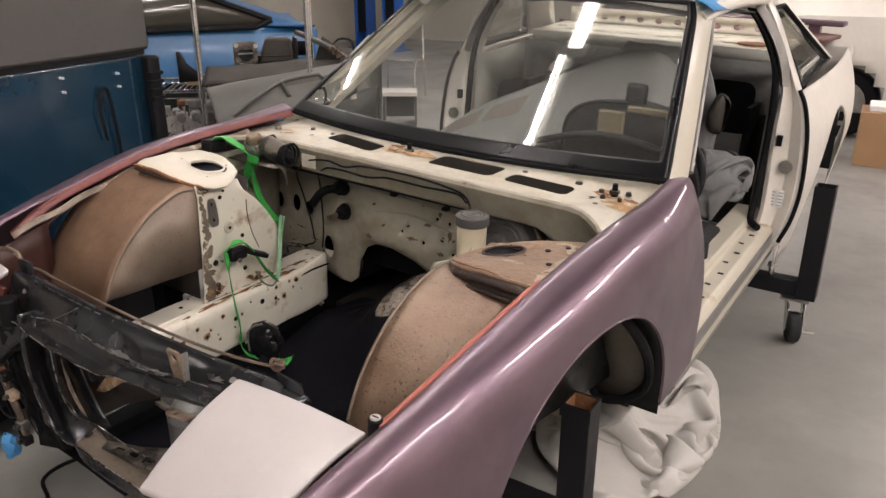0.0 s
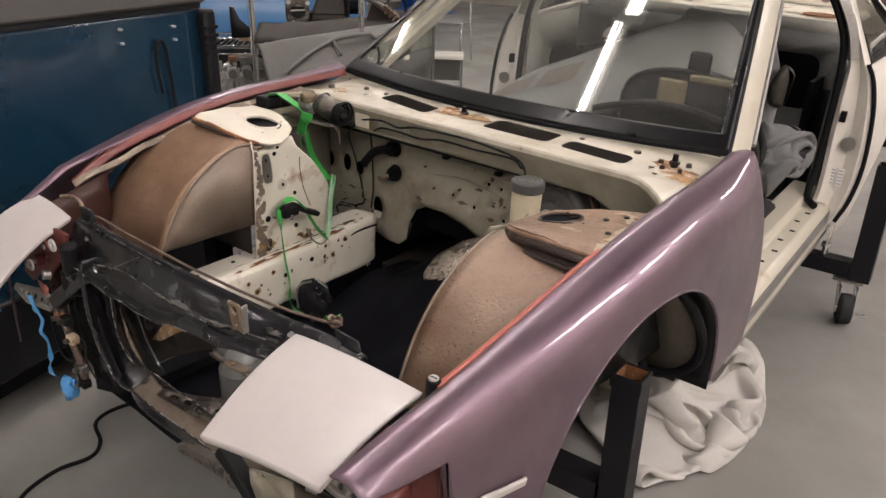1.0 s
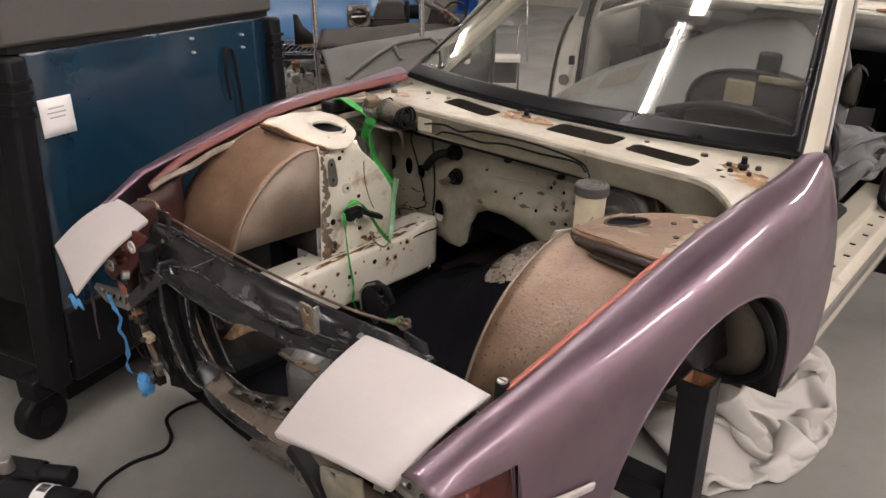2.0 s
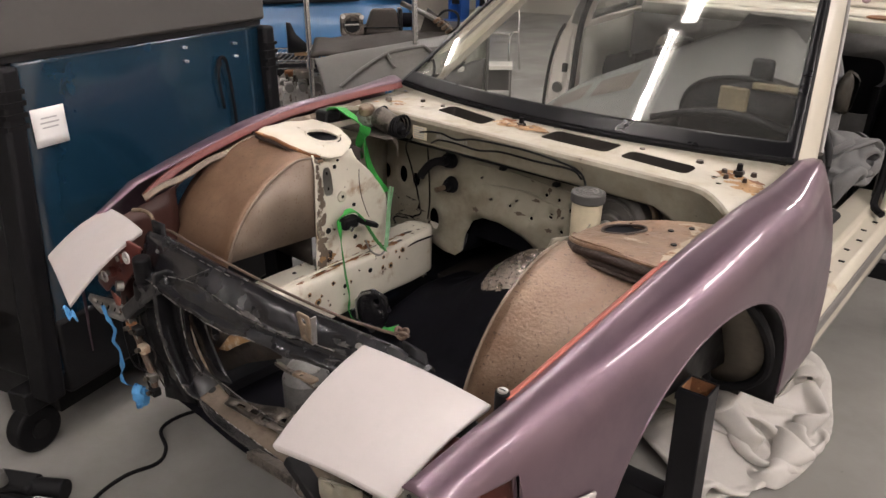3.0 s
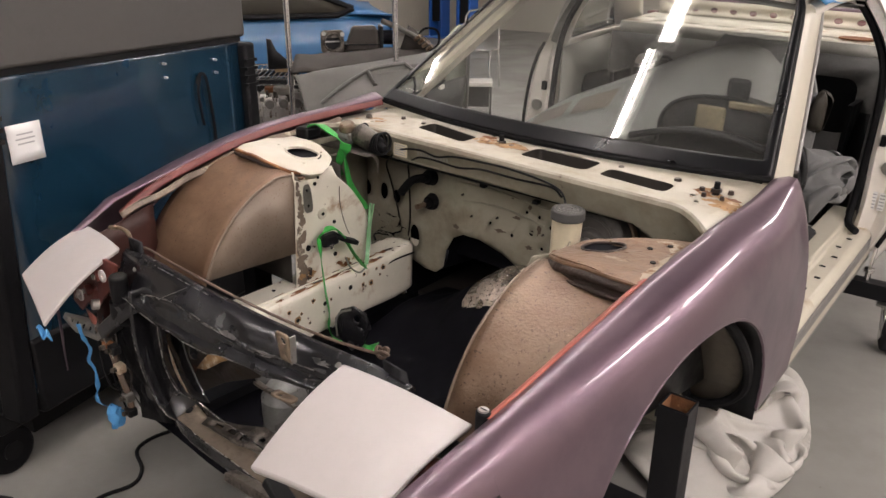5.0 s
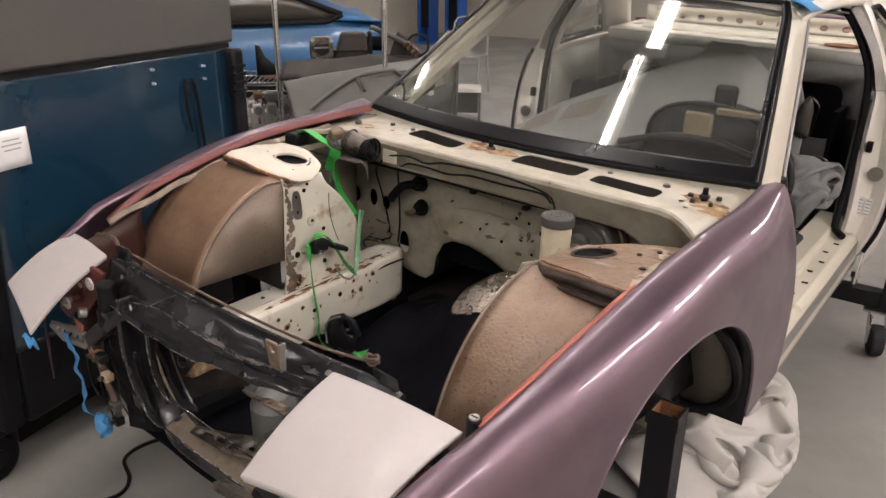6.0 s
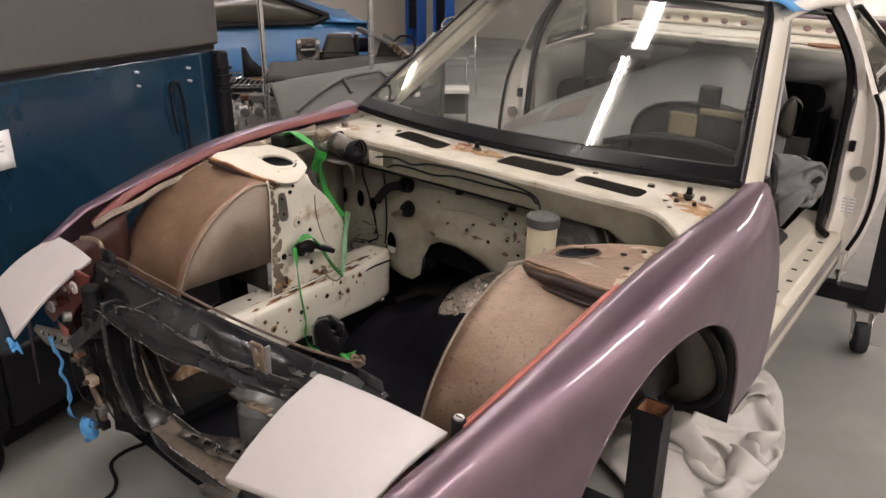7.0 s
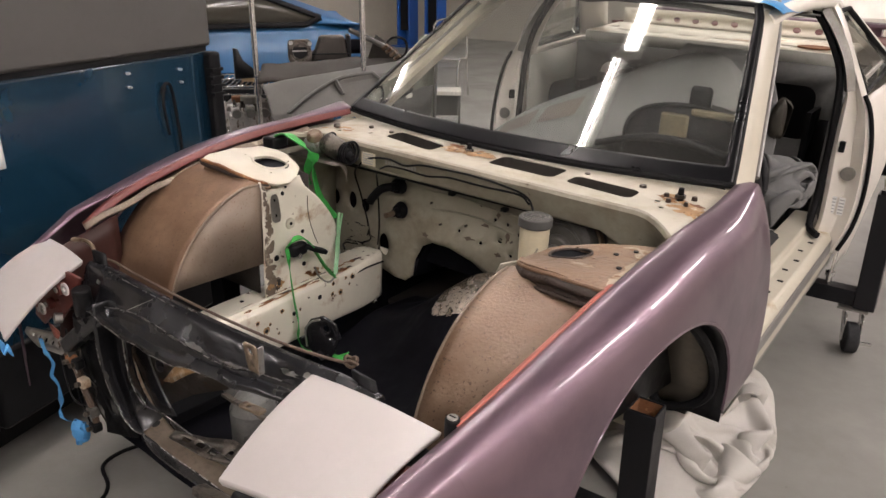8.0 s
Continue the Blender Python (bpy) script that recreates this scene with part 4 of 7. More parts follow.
# weld-nut studs, clips and smudges
for x, z in ((-0.20, 0.66), (-0.06, 0.62), (0.05, 0.69), (0.16, 0.665), (-0.15, 0.605), (0.10, 0.605), (0.20, 0.62), (-0.25, 0.72), (0.02, 0.725)):
    part("weld_stud", cyl((x, fw_depth(x, z) - 0.001, z), (x, fw_depth(x, z) - 0.010, z), 0.0035, seg=8), M_GRIME, fw)
for x, z in ((-0.115, 0.712), (0.075, 0.705)):
    part("pipe_clip", box(x - 0.010, x + 0.010, 1.345, 1.366, z - 0.006, z + 0.006), M_BLACK_PLAIN, fw, bevel=0.003)
random.seed(88)
for x, z, rx, rz in ((0.00, 0.632, 0.016, 0.006), (0.04, 0.672, 0.007, 0.012), (0.085, 0.612, 0.009, 0.020), (-0.04, 0.585, 0.020, 0.006), (0.13, 0.59, 0.007, 0.013), (-0.02, 0.69, 0.008, 0.005), (-0.21, 0.555, 0.014, 0.010), (0.06, 0.555, 0.013, 0.009)):
    pts = [(x + rx * math.cos(a) * random.uniform(0.4, 1.2), z + rz * math.sin(a) * random.uniform(0.4, 1.2)) for a in (2 * math.pi * q / 13 for q in range(13))]
    part("grease_smudge", plate(pts, [], lambda a, b: Vector((a, fw_depth(a, b) - 0.0034, b))), M_SMUDGE, fw)
# swages
for pts in ([(-0.22, 1.362, 0.70), (-0.08, 1.360, 0.705), (0.08, 1.362, 0.69), (0.22, 1.366, 0.685)], [(0.02, 1.366, 0.56), (0.10, 1.368, 0.53), (0.16, 1.37, 0.52)], [(-0.2, 1.366, 0.64), (-0.05, 1.362, 0.655), (0.1, 1.37, 0.63)], [(-0.1, 1.368, 0.60), (0.0, 1.368, 0.61), (0.12, 1.372, 0.585)], [(-0.24, 1.372, 0.59), (-0.17, 1.370, 0.60)]):
    part("swage", rod(pts, 0.003, 6), M_CREAM_DIRTY, fw)


def tunnel_f(u, v):
    k = u * (len(tunnel) - 1)
    i = min(int(k), len(tunnel) - 2)
    a, b = tunnel[i], tunnel[i + 1]
    t = k - i
    return Vector((a[0] + (b[0] - a[0]) * t, 1.39 + 0.9 * v, a[1] + (b[1] - a[1]) * t - 0.1 * v))


part("firewall_ledge", sheet(lambda u, v: Vector((-0.40 + 0.58 * u, 1.255 + 0.125 * v, 0.764 + 0.012 * v)), 20, 4), M_CREAM_DIRTY, fw, "cream ledge under the cowl", solid=0.004)
# tunnel skin is near-black to stand for the shade inside it
part("gearbox_tunnel", sheet(tunnel_f, 20, 6), M_UNDER, car, "open gearbox tunnel, its shade put into the colour", solid=0.003)

# undertray and floor of the bay
def under_f(u, v):
    x, y = -0.48 + 0.96 * u, 0.40 + 0.99 * v
    return Vector((x, y, 0.20 + 0.012 * math.sin(9 * x) + 0.05 * max(0, v - 0.7) + 0.01 * noise.noise((x * 5, y * 5, 0))))


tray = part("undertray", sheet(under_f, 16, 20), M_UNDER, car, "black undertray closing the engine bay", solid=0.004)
for x, y in ((-0.05, 0.86), (-0.02, 0.97), (0.08, 0.80), (-0.12, 1.0), (0.14, 0.72), (0.02, 0.68)):
    part("tray_bolt", cyl((x, y, 0.205), (x, y, 0.222), 0.014, 0.012, 8), M_STEEL, tray)


HEAT = [(-0.36, 0.268), (-0.245, 0.306), (-0.13, 0.372), (-0.078, 0.416), (-0.027, 0.460), (0.032, 0.505), (0.09, 0.532), (0.20, 0.545)]


def heat_f(u, v):
    x, y = -0.34 + 0.68 * u, 0.86 + 0.62 * v
    crest = lerp_table(HEAT, x)[0]
    h = 0.225 + (crest - 0.225) * math.exp(-(max(0, 1.25 - y) / 0.17) ** 2 - (max(0, y - 1.25) / 0.30) ** 2)
    rise = min(1, max(0, (x + 0.20) / 0.2))
    return Vector((x, y, h + 0.008 * noise.noise((x * 9, y * 9, 3)) + 0.0035 * noise.noise((x * 38, y * 38, 1)) * rise))


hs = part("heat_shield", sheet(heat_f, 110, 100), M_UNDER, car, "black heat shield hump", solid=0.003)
# lamp glint on the black hump, laid on as a pale metallic patch
part("shield_glint", sheet(lambda u, v: heat_f(0.435 + 0.25 * u, 0.46 + 0.24 * v) + Vector((0, -0.002, 0.004)), 60, 40, lambda u, v: ((2 * u - 1) / 1.0) ** 4 + ((2 * v - 1) / 1.0) ** 4 < 0.9 + 0.12 * noise.noise((u * 7, v * 7, 0))), M_SHIELD_GLINT, hs, "pale dimpled patch standing in for the lamp glint")
mt = part("mount_tab", plate([(-0.300, 0.300), (-0.312, 0.362), (-0.292, 0.395), (-0.255, 0.412), (-0.216, 0.394), (-0.203, 0.350), (-0.225, 0.29), (-0.26, 0.26)], [ring(-0.245, 0.372, 0.008, 0.012, 14), ring(-0.232, 0.348, 0.006, n=10)], lambda a, b: Vector((a, 0.935 + 0.35 * (a + 0.25), b))), M_BLACK, car, "glossy black engine mount bracket", solid=0.010, bevel=0.004)
part("mount_edge", rod([(-0.296, 0.905, 0.31), (-0.300, 0.905, 0.36), (-0.286, 0.912, 0.388), (-0.258, 0.925, 0.402)], 0.003, 6), M_STEEL, mt)

# windscreen, its rubber and black border
SLOPE = 1.42


def screen_pt(x, h, off=0.0):
    """A point of the glass: x across, h metres up from its base."""
    k = screen_base(x)
    n = Vector((0.48 * x, -1, SLOPE)).normalized()
    return Vector((x, k + SLOPE * h, ZC + h)) + n * off


HW0, HW1, HH = 0.677, 0.510, 0.425


def screen_uv(u, v, off=0.0):
    hw = HW0 + (HW1 - HW0) * v - 0.012 * max(0, v - 0.9) / 0.1
    return screen_pt((2 * u - 1) * hw - 0.025 * (1 - v), 0.004 + HH * v - 0.012 * (2 * u - 1) ** 8 * max(0, v - 0.5), off)


gl = part("windscreen", sheet(lambda u, v: screen_uv(u, v, 0.012), 40, 24), M_GLASS, car, "laminated windscreen glass, dusty, with reflected haze put into its film", solid=0.005)
gl.visible_shadow = False
part("screen_border", sheet(lambda u, v: screen_uv(u, v, 0.0215), 100, 90, lambda u, v: v < 0.073 or v > 0.965 or u < 0.018 or u > 0.984), M_FRIT, gl, "black ceramic border", solid=0.002)
edge = [screen_uv(k / 30, 0, 0.012) for k in range(31)] + [screen_uv(1, k / 12, 0.012) for k in range(1, 13)] + [screen_uv(1 - k / 30, 1, 0.012) for k in range(1, 31)] + [screen_uv(0, 1 - k / 12, 0.012) for k in range(1, 12)] + [screen_uv(0, 0, 0.012)]
part("screen_rubber", rod(edge, 0.009, 8, 1), M_RUBBER, gl, "black rubber seal")


# pillars, roof and cabin shell
def pillar(name, pts, w, d, material, label):
    return part(name, rod(pts, 0, 4, 5, flat=(w, d)), material, car, label, bevel=0.01)


for s in (-1, 1):
    def pil_f(u, v):
        g = screen_uv(0.5 + s * 0.5, -0.10 + 1.18 * v, 0.004)
        d = (Vector((s * 0.008, 0.0, 0.004)), Vector((s * 0.016, 0.045, 0.008)), Vector((s * 0.026, 0.115, 0.004)), Vector((s * 0.020, 0.135, -0.02)), Vector((-s * 0.02, 0.12, -0.045)), Vector((-s * 0.03, 0.05, -0.04)))
        k = u * 5
        i = min(int(k), 4)
        return g + d[i].lerp(d[i + 1], k - i)
    pil = part("a_pillar", sheet(pil_f, 15, 20), M_CREAM, car, "cream painted windscreen pillar")
    ch = [pil_f(0.45, v) + Vector((s * 0.004, 0, 0.0)) for v in (0.1, 0.3, 0.5, 0.7, 0.9, 1.0)]
    part("pillar_trim", rod(ch, 0.008, 8, 4), M_GREYMETAL, pil, "dull grey drip trim")
    part("a_post", box(*sorted((s * 0.60, s * 0.735)), 1.44, 1.56, 0.40, 0.83), M_CREAM_DIRTY, car, "cream door hinge post", bevel=0.02)

    # sill
    sec = [(0.60, 0.24), (0.60, 0.455), (0.685, 0.455), (0.692, 0.428), (0.752, 0.422), (0.772, 0.400), (0.780, 0.32), (0.765, 0.285), (0.752, 0.248), (0.60, 0.24)]

    def sill_f(u, v):
        k = v * (len(sec) - 1)
        i = min(int(k), len(sec) - 2)
        t = k - i
        x = sec[i][0] + (sec[i + 1][0] - sec[i][0]) * t
        z = sec[i][1] + (sec[i + 1][1] - sec[i][1]) * t
        return Vector((s * x, 1.50 + 1.32 * u, z))
    sl = part("door_sill", sheet(sill_f, 12, 18), M_CREAM, car, "cream door sill with drilled holes", bevel=0.006)
    random.seed(8)
    for k in range(8):
        y = 1.72 + 0.115 * k
        part("sill_hole", box(s * (0.716 + 0.012 * (k % 2)) - 0.009, s * (0.716 + 0.012 * (k % 2)) + 0.009, y - 0.006, y + 0.006, 0.4255, 0.4275), M_BLACK_PLAIN, sl)
    part("sill_skirt", sheet(lambda u, v: Vector((s * (0.7745 + 0.0085 * math.sin(math.pi * min(1, v * 1.2)) - 0.018 * v), 1.50 + 1.31 * u, 0.396 - 0.146 * v)), 10, 8), M_GREYMETAL, sl, "scuffed dark grey sill skirt", solid=0.002)
    part("sill_seam", rod([(s * 0.766, 1.5, 0.282), (s * 0.766, 2.2, 0.282), (s * 0.768, 2.8, 0.28)], 0.006, 6, 3), M_STEEL, sl, "bright scraped seam")

# roof
def roof_f(u, v):
    x = (2 * u - 1)
    y = 2.02 + 1.02 * v
    hw = 0.515 + 0.045 * math.sin(math.pi * min(1, v * 0.8))
    return Vector((x * hw, y + 0.05 * x * x * (1 - v), 1.275 + 0.04 * math.sin(math.pi * min(1, v * 0.75 + 0.22)) - 0.03 * x * x - 0.02 * v))


roof = part("roof", sheet(roof_f, 24, 16), M_WHITE_BODY, car, "white roof skin", solid=0.02, offset=-1)
part("roof_lining", sheet(lambda u, v: roof_f(u, v) + Vector((0, 0, -0.035)), 12, 10), M_INNER, roof, "dark roof lining", solid=0.006)
part("tape_strip", sheet(lambda u, v: Vector((0.50 + 0.075 * u, 2.06 + 0.42 * v, 1.290 - 0.03 * u ** 2 + 0.004 * math.sin(9 * v))), 6, 10), M_BLUE_TAPE, roof, "blue masking tape", solid=0.002)
BIN = [(0.34, 0.699), (0.47, 0.710), (0.60, 0.707), (0.76, 0.699), (0.89, 0.700), (0.965, 0.700), (1.09, 0.662), (1.19, 0.603), (1.27, 0.54)]
BOUT = [(0.34, 0.790), (0.456, 0.826), (0.61, 0.838), (0.78, 0.822), (0.90, 0.792), (0.95, 0.765), (1.09, 0.694), (1.21, 0.633), (1.285, 0.585)]
for s in (-1, 1):
    part("cant_rail", rod([(s * 0.525, 2.09, 1.235), (s * 0.548, 2.2, 1.262), (s * 0.565, 2.4, 1.280), (s * 0.575, 2.75, 1.276), (s * 0.55, 3.05, 1.245)], 0.024, 10, 5), M_WHITE_BODY, car, "white roof rail")

    def bp(u, v):
        z = 0.34 + 0.935 * v
        a, b = lerp_table(BIN, z)[0], lerp_table(BOUT, z)[0]
        prof = [(-0.02, 0.12), (0.0, 0.0), (0.12, -0.012), (0.5, 0.012 + 0.018 * math.sin(math.pi * v)), (0.85, -0.004), (1.0, 0.01), (1.01, 0.05)]
        k = u * 6
        i = min(int(k), 5)
        t = k - i
        fx = prof[i][0] + (prof[i + 1][0] - prof[i][0]) * t
        fy = prof[i][1] + (prof[i + 1][1] - prof[i][1]) * t
        return Vector((s * (a + (b - a) * fx), 2.705 + fy + 0.04 * v, z))
    bpil = part("b_pillar", sheet(bp, 24, 40), M_WHITE_BODY, car, "white door pillar with striker and labels", solid=0.004)
    part("door_seal", rod([(s * 0.735, 2.58, 0.442), (s * 0.715, 2.60, 0.446), (s * 0.692, 2.64, 0.458), (s * 0.688, 2.69, 0.52), (s * 0.688, 2.71, 0.70), (s * 0.682, 2.72, 0.90), (s * 0.66, 2.73, 1.04), (s * 0.60, 2.73, 1.16), (s * 0.535, 2.72, 1.25)], 0.014, 8, 5), M_RUBBER, bpil, "black door seal")
    part("outer_seal", rod([(s * (lerp_table(BOUT, z)[0] + 0.004), 2.705 + 0.04 * (z - 0.34), z) for z in (0.36, 0.46, 0.6, 0.78, 0.9, 0.96)], 0.008, 8, 4), M_RUBBER, bpil, "thin black outer seal")
    part("window_channel", rod([(s * (lerp_table(BIN, z)[0] + 0.012), 2.725, z) for z in (0.97, 1.05, 1.12, 1.19, 1.25)], 0, 4, 4, flat=(0.03, 0.03)), M_STEEL, bpil, "grey window channel")
    part("striker", box(*sorted((s * 0.722, s * 0.742)), 2.695, 2.715, 0.745, 0.785), M_RUBBER, bpil, "black door striker")
    part("vent_cap", cyl((s * 0.772, 2.722, 0.665), (s * 0.772, 2.708, 0.665), 0.026), M_STEEL, bpil, "round grey grommet")
    for k in range(2):
        lab_ = part("label_sticker", box(*sorted((s * (0.735 + 0.03 * k), s * (0.757 + 0.03 * k))), 2.7135, 2.7145, 0.50, 0.57), M_PAPER, bpil, "small printed sticker")
        for j in range(5):
            part("print_line", box(*sorted((s * (0.737 + 0.03 * k), s * (0.755 + 0.03 * k))), 2.7125, 2.7133, 0.505 + 0.013 * j, 0.510 + 0.013 * j), M_INK, lab_)

    def rq(u, v):
        y = 2.735 + 1.74 * u
        zt = 0.955 + 0.06 * u - 0.08 * max(0, u - 0.8) / 0.2
        zl = 0.25 + 0.13 * max(0, u - 0.7) / 0.3
        d = y - 3.40
        if abs(d) < 0.37:
            zl = max(zl, 0.44 + math.sqrt(0.37 ** 2 - d * d))
        z = zl + (zt - zl) * v
        w0 = lerp_table(BOUT, min(0.95, max(0.34, z)))[0] + 0.004
        bulge = 0.842 + 0.022 * math.sin(math.pi * min(1, max(0, u - 0.08) / 0.75)) - 0.05 * max(0, u - 0.8) / 0.2
        x1 = bulge - 0.085 * (max(0, z - 0.66) / 0.34) ** 2 - 0.05 * (max(0, 0.6 - z) / 0.35)
        t = min(1, u / 0.12)
        return Vector((s * (w0 + (x1 - w0) * t), y, z))
    part("rear_quarter", sheet(rq, 60, 18), M_WHITE_BODY, car, "worn white rear quarter panel", solid=0.006)
    part("rear_wheel_house", sheet(lambda u, v: Vector((s * (0.83 - 0.28 * v), 3.40 - 0.372 * math.cos(math.pi * u), 0.44 + 0.372 * math.sin(math.pi * u))), 24, 4), M_BLACK_PLAIN, car, "black rear wheel house", solid=0.004)
    part("wheel_house_back", box(*sorted((s * 0.53, s * 0.55)), 3.02, 3.78, 0.25, 0.82), M_BLACK_PLAIN, car)
    qg = part("quarter_window", sheet(lambda u, v: Vector((s * (0.752 - 0.165 * v), 2.79 + 0.02 * v + (0.62 - 0.40 * v) * u, 0.965 + 0.05 * u * (1 - v) + 0.27 * v)), 6, 6), M_GLASS, car, "triangular rear side glass", solid=0.004)
    qg.visible_shadow = False
    part("window_rubber", rod([(s * 0.755, 2.79, 0.962), (s * 0.757, 3.41, 1.012), (s * 0.60, 3.02, 1.245), (s * 0.60, 2.80, 1.242), (s * 0.755, 2.79, 0.962)], 0.011, 8, 0), M_RUBBER, qg)
    part("c_pillar", sheet(lambda u, v: Vector((s * (0.60 + 0.165 * v - 0.10 * u), 3.02 + 0.42 * v + 0.14 * u, 1.25 - 0.24 * v - 0.0 * u)), 6, 10), M_WHITE_BODY, car, "white rear pillar", solid=0.02)
    # same panel on both sides: paler on the right, darker on the left
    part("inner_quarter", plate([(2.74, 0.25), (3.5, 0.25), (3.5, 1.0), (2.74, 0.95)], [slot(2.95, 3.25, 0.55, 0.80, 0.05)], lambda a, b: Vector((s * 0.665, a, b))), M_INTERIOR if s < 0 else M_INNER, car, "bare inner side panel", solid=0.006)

# front quarter of the far door with its loose loom
qd = part("door_quarter", plate([(1.60, 0.875), (1.63, 0.905), (1.95, 1.098), (1.985, 1.085), (2.005, 1.03), (2.012, 0.74), (1.72, 0.74)], [ring(1.70, 0.86, 0.010, n=12), ring(1.745, 0.905, 0.008, n=12), ring(1.90, 0.98, 0.016, n=14)], lambda a, b: Vector((-0.690 + 0.02 * (a - 1.8), a, b))), M_QUARTER, car, "dull grey-green inner door quarter", solid=0.006)
part("quarter_edge", rod([(-0.682, 1.985, 1.088), (-0.682, 2.008, 1.03), (-0.682, 2.014, 0.88), (-0.682, 2.014, 0.74)], 0.008, 8, 4), M_GREYTRIM, qd, "rolled grey edge")
part("quarter_pocket", sheet(lambda u, v: Vector((-0.672 + 0.03 * math.sin(math.pi * u) * math.sin(math.pi * min(1, v * 1.3)), 1.74 + 0.25 * u - 0.02 * v, 0.885 - 0.13 * v + 0.012 * u + 0.006 * noise.noise((u * 5, v * 5, 2)))), 16, 10), M_INNER, qd, "dark moulded pocket", solid=0.004)
part("loom_strand", rod([(-0.668, 1.655, 0.955), (-0.662, 1.668, 0.90), (-0.664, 1.655, 0.84), (-0.655, 1.668, 0.79)], 0.005, 6), M_RUBBER, qd)
part("loom_strand", rod([(-0.668, 1.62, 0.865), (-0.66, 1.74, 0.875), (-0.655, 1.80, 0.885), (-0.66, 1.84, 0.90)], 0.005, 6), M_RUBBER, qd)
part("loom_strand", rod([(-0.665, 1.84, 0.90), (-0.655, 1.86, 0.94), (-0.66, 1.90, 0.96), (-0.66, 1.93, 1.0)], 0.004, 6), M_ZINC, qd)
part("loom_plug", box(-0.672, -0.650, 1.80, 1.83, 0.868, 0.886), M_WHITE_BODY, qd, bevel=0.003)

# shelf behind the seats and the tail
ZS, YS = 1.045, 3.22
holes = [slot(-0.50 + 0.16 * k, -0.42 + 0.16 * k, YS + 0.10, YS + 0.14, 0.015) for k in range(6)] + [ring(0.45, YS + 0.12, 0.07), ring(-0.56, YS + 0.22, 0.03)]
part("parcel_shelf", plate([(-0.62, YS), (0.62, YS), (0.62, YS + 0.40), (-0.62, YS + 0.40)], holes, lambda a, b: Vector((a, b, ZS + 0.05 * (b - YS)))), M_CREAM_RUSTY, car, "cream parcel shelf with punched holes", solid=0.004)
part("speaker_ring", cyl((0.45, YS + 0.12, ZS + 0.008), (0.45, YS + 0.12, ZS + 0.014), 0.075, seg=28), M_RUST, car, "brown speaker ring")
part("shelf_front", plate([(-0.62, ZS - 0.05), (0.62, ZS - 0.05), (0.62, ZS), (-0.62, ZS)], [], lambda a, b: Vector((a, YS - 0.002, b))), M_INTERIOR, car, "dull cream shelf front", solid=0.004)
part("back_panel", plate([(-0.60, ZS + 0.02), (0.60, ZS + 0.02), (0.60, ZS + 0.10), (-0.60, ZS + 0.10)], [ring(-0.5 + 0.1 * k, ZS + 0.055, 0.02, 0.014, n=14) for k in range(11)], lambda a, b: Vector((a, YS + 0.41, b))), M_CREAM, car, "cream panel with round holes", solid=0.004)
part("rear_bulkhead", plate([(-0.66, 0.22), (0.66, 0.22), (0.66, ZS - 0.05), (-0.66, ZS - 0.05)], [slot(0.30, 0.52, 0.66, 0.90, 0.05), slot(-0.52, -0.30, 0.66, 0.90, 0.05)], lambda a, b: Vector((a, YS, b))), M_INNER, car, "dark rear bulkhead", solid=0.01)
part("boot_back", box(-0.66, 0.66, YS + 0.45, YS + 0.46, 0.25, ZS - 0.08), M_BLACK_PLAIN, car)
# floor colour lowered so that the tunnel opening stays in shade
part("cabin_floor", box(-0.66, 0.66, 1.45, YS, 0.20, 0.215), M_DARKTRIM, car, "bare cabin floor, darkened for the shade behind the tunnel")
part("rear_deck", sheet(lambda u, v: Vector(((2 * u - 1) * 0.68, 3.66 + 0.80 * v, 1.03 + 0.10 * (1 - v) * 0.3 + 0.02 * math.sin(math.pi * u))), 10, 8), M_DARKRED, car, "dull red boot lid", solid=0.02)
part("tail_panel", box(-0.76, 0.76, 4.42, 4.46, 0.35, 1.0), M_WHITE_BODY, car, bevel=0.02)
part("rear_spoiler", box(-0.70, 0.70, 4.30, 4.46, 1.09, 1.115), M_PURPLE, car, "mauve boot spoiler", bevel=0.008)
for x in (-0.55, 0.55):
    part("spoiler_foot", box(x - 0.03, x + 0.03, 4.34, 4.42, 1.03, 1.092), M_PURPLE, car)

# dashboard, column and wheel
dash = part("dashboard", sheet(lambda u, v: Vector((0.16 + 0.48 * u, 1.74 + 0.24 * math.sin(math.pi * v * 0.5), 0.85 + 0.05 * math.sin(math.pi * u) - 0.26 * (1 - math.cos(math.pi * v * 0.5)))), 16, 12), M_BLACK_PLAIN, car, "bare black instrument hood with tan foam", solid=0.02)
part("instrument_hood", sheet(lambda u, v: Vector((0.415 + 0.180 * math.cos(math.pi * u), 1.78 + 0.16 * v, 0.84 + 0.160 * math.sin(math.pi * u) ** 0.5 - 0.02 * v)), 18, 6), M_BLACK_PLAIN, dash, "arched black instrument hood", solid=0.012)
part("hood_face", plate([(0.415 + 0.178 * math.cos(math.pi * k / 20), 0.80 if k in (0, 20) else 0.835 + 0.160 * math.sin(math.pi * k / 20) ** 0.5) for k in range(21)], [], lambda a, b: Vector((a, 1.786, b))), M_BLACK_PLAIN, dash, "black instrument face", solid=0.006)
part("foam_block", box(0.350, 0.436, 1.765, 1.78, 0.890, 0.974), M_TAN, dash, "tan foam pad", bevel=0.008)
part("foam_strip", box(0.439, 0.575, 1.767, 1.78, 0.974, 0.996), M_TAN, dash, "tan foam strip", bevel=0.008)
sw = [(0.455 + 0.175 * math.cos(a), 2.0 + 0.07 * math.sin(a), 0.735 + 0.15 * math.sin(a)) for a in (2 * math.pi * k / 32 for k in range(33))]
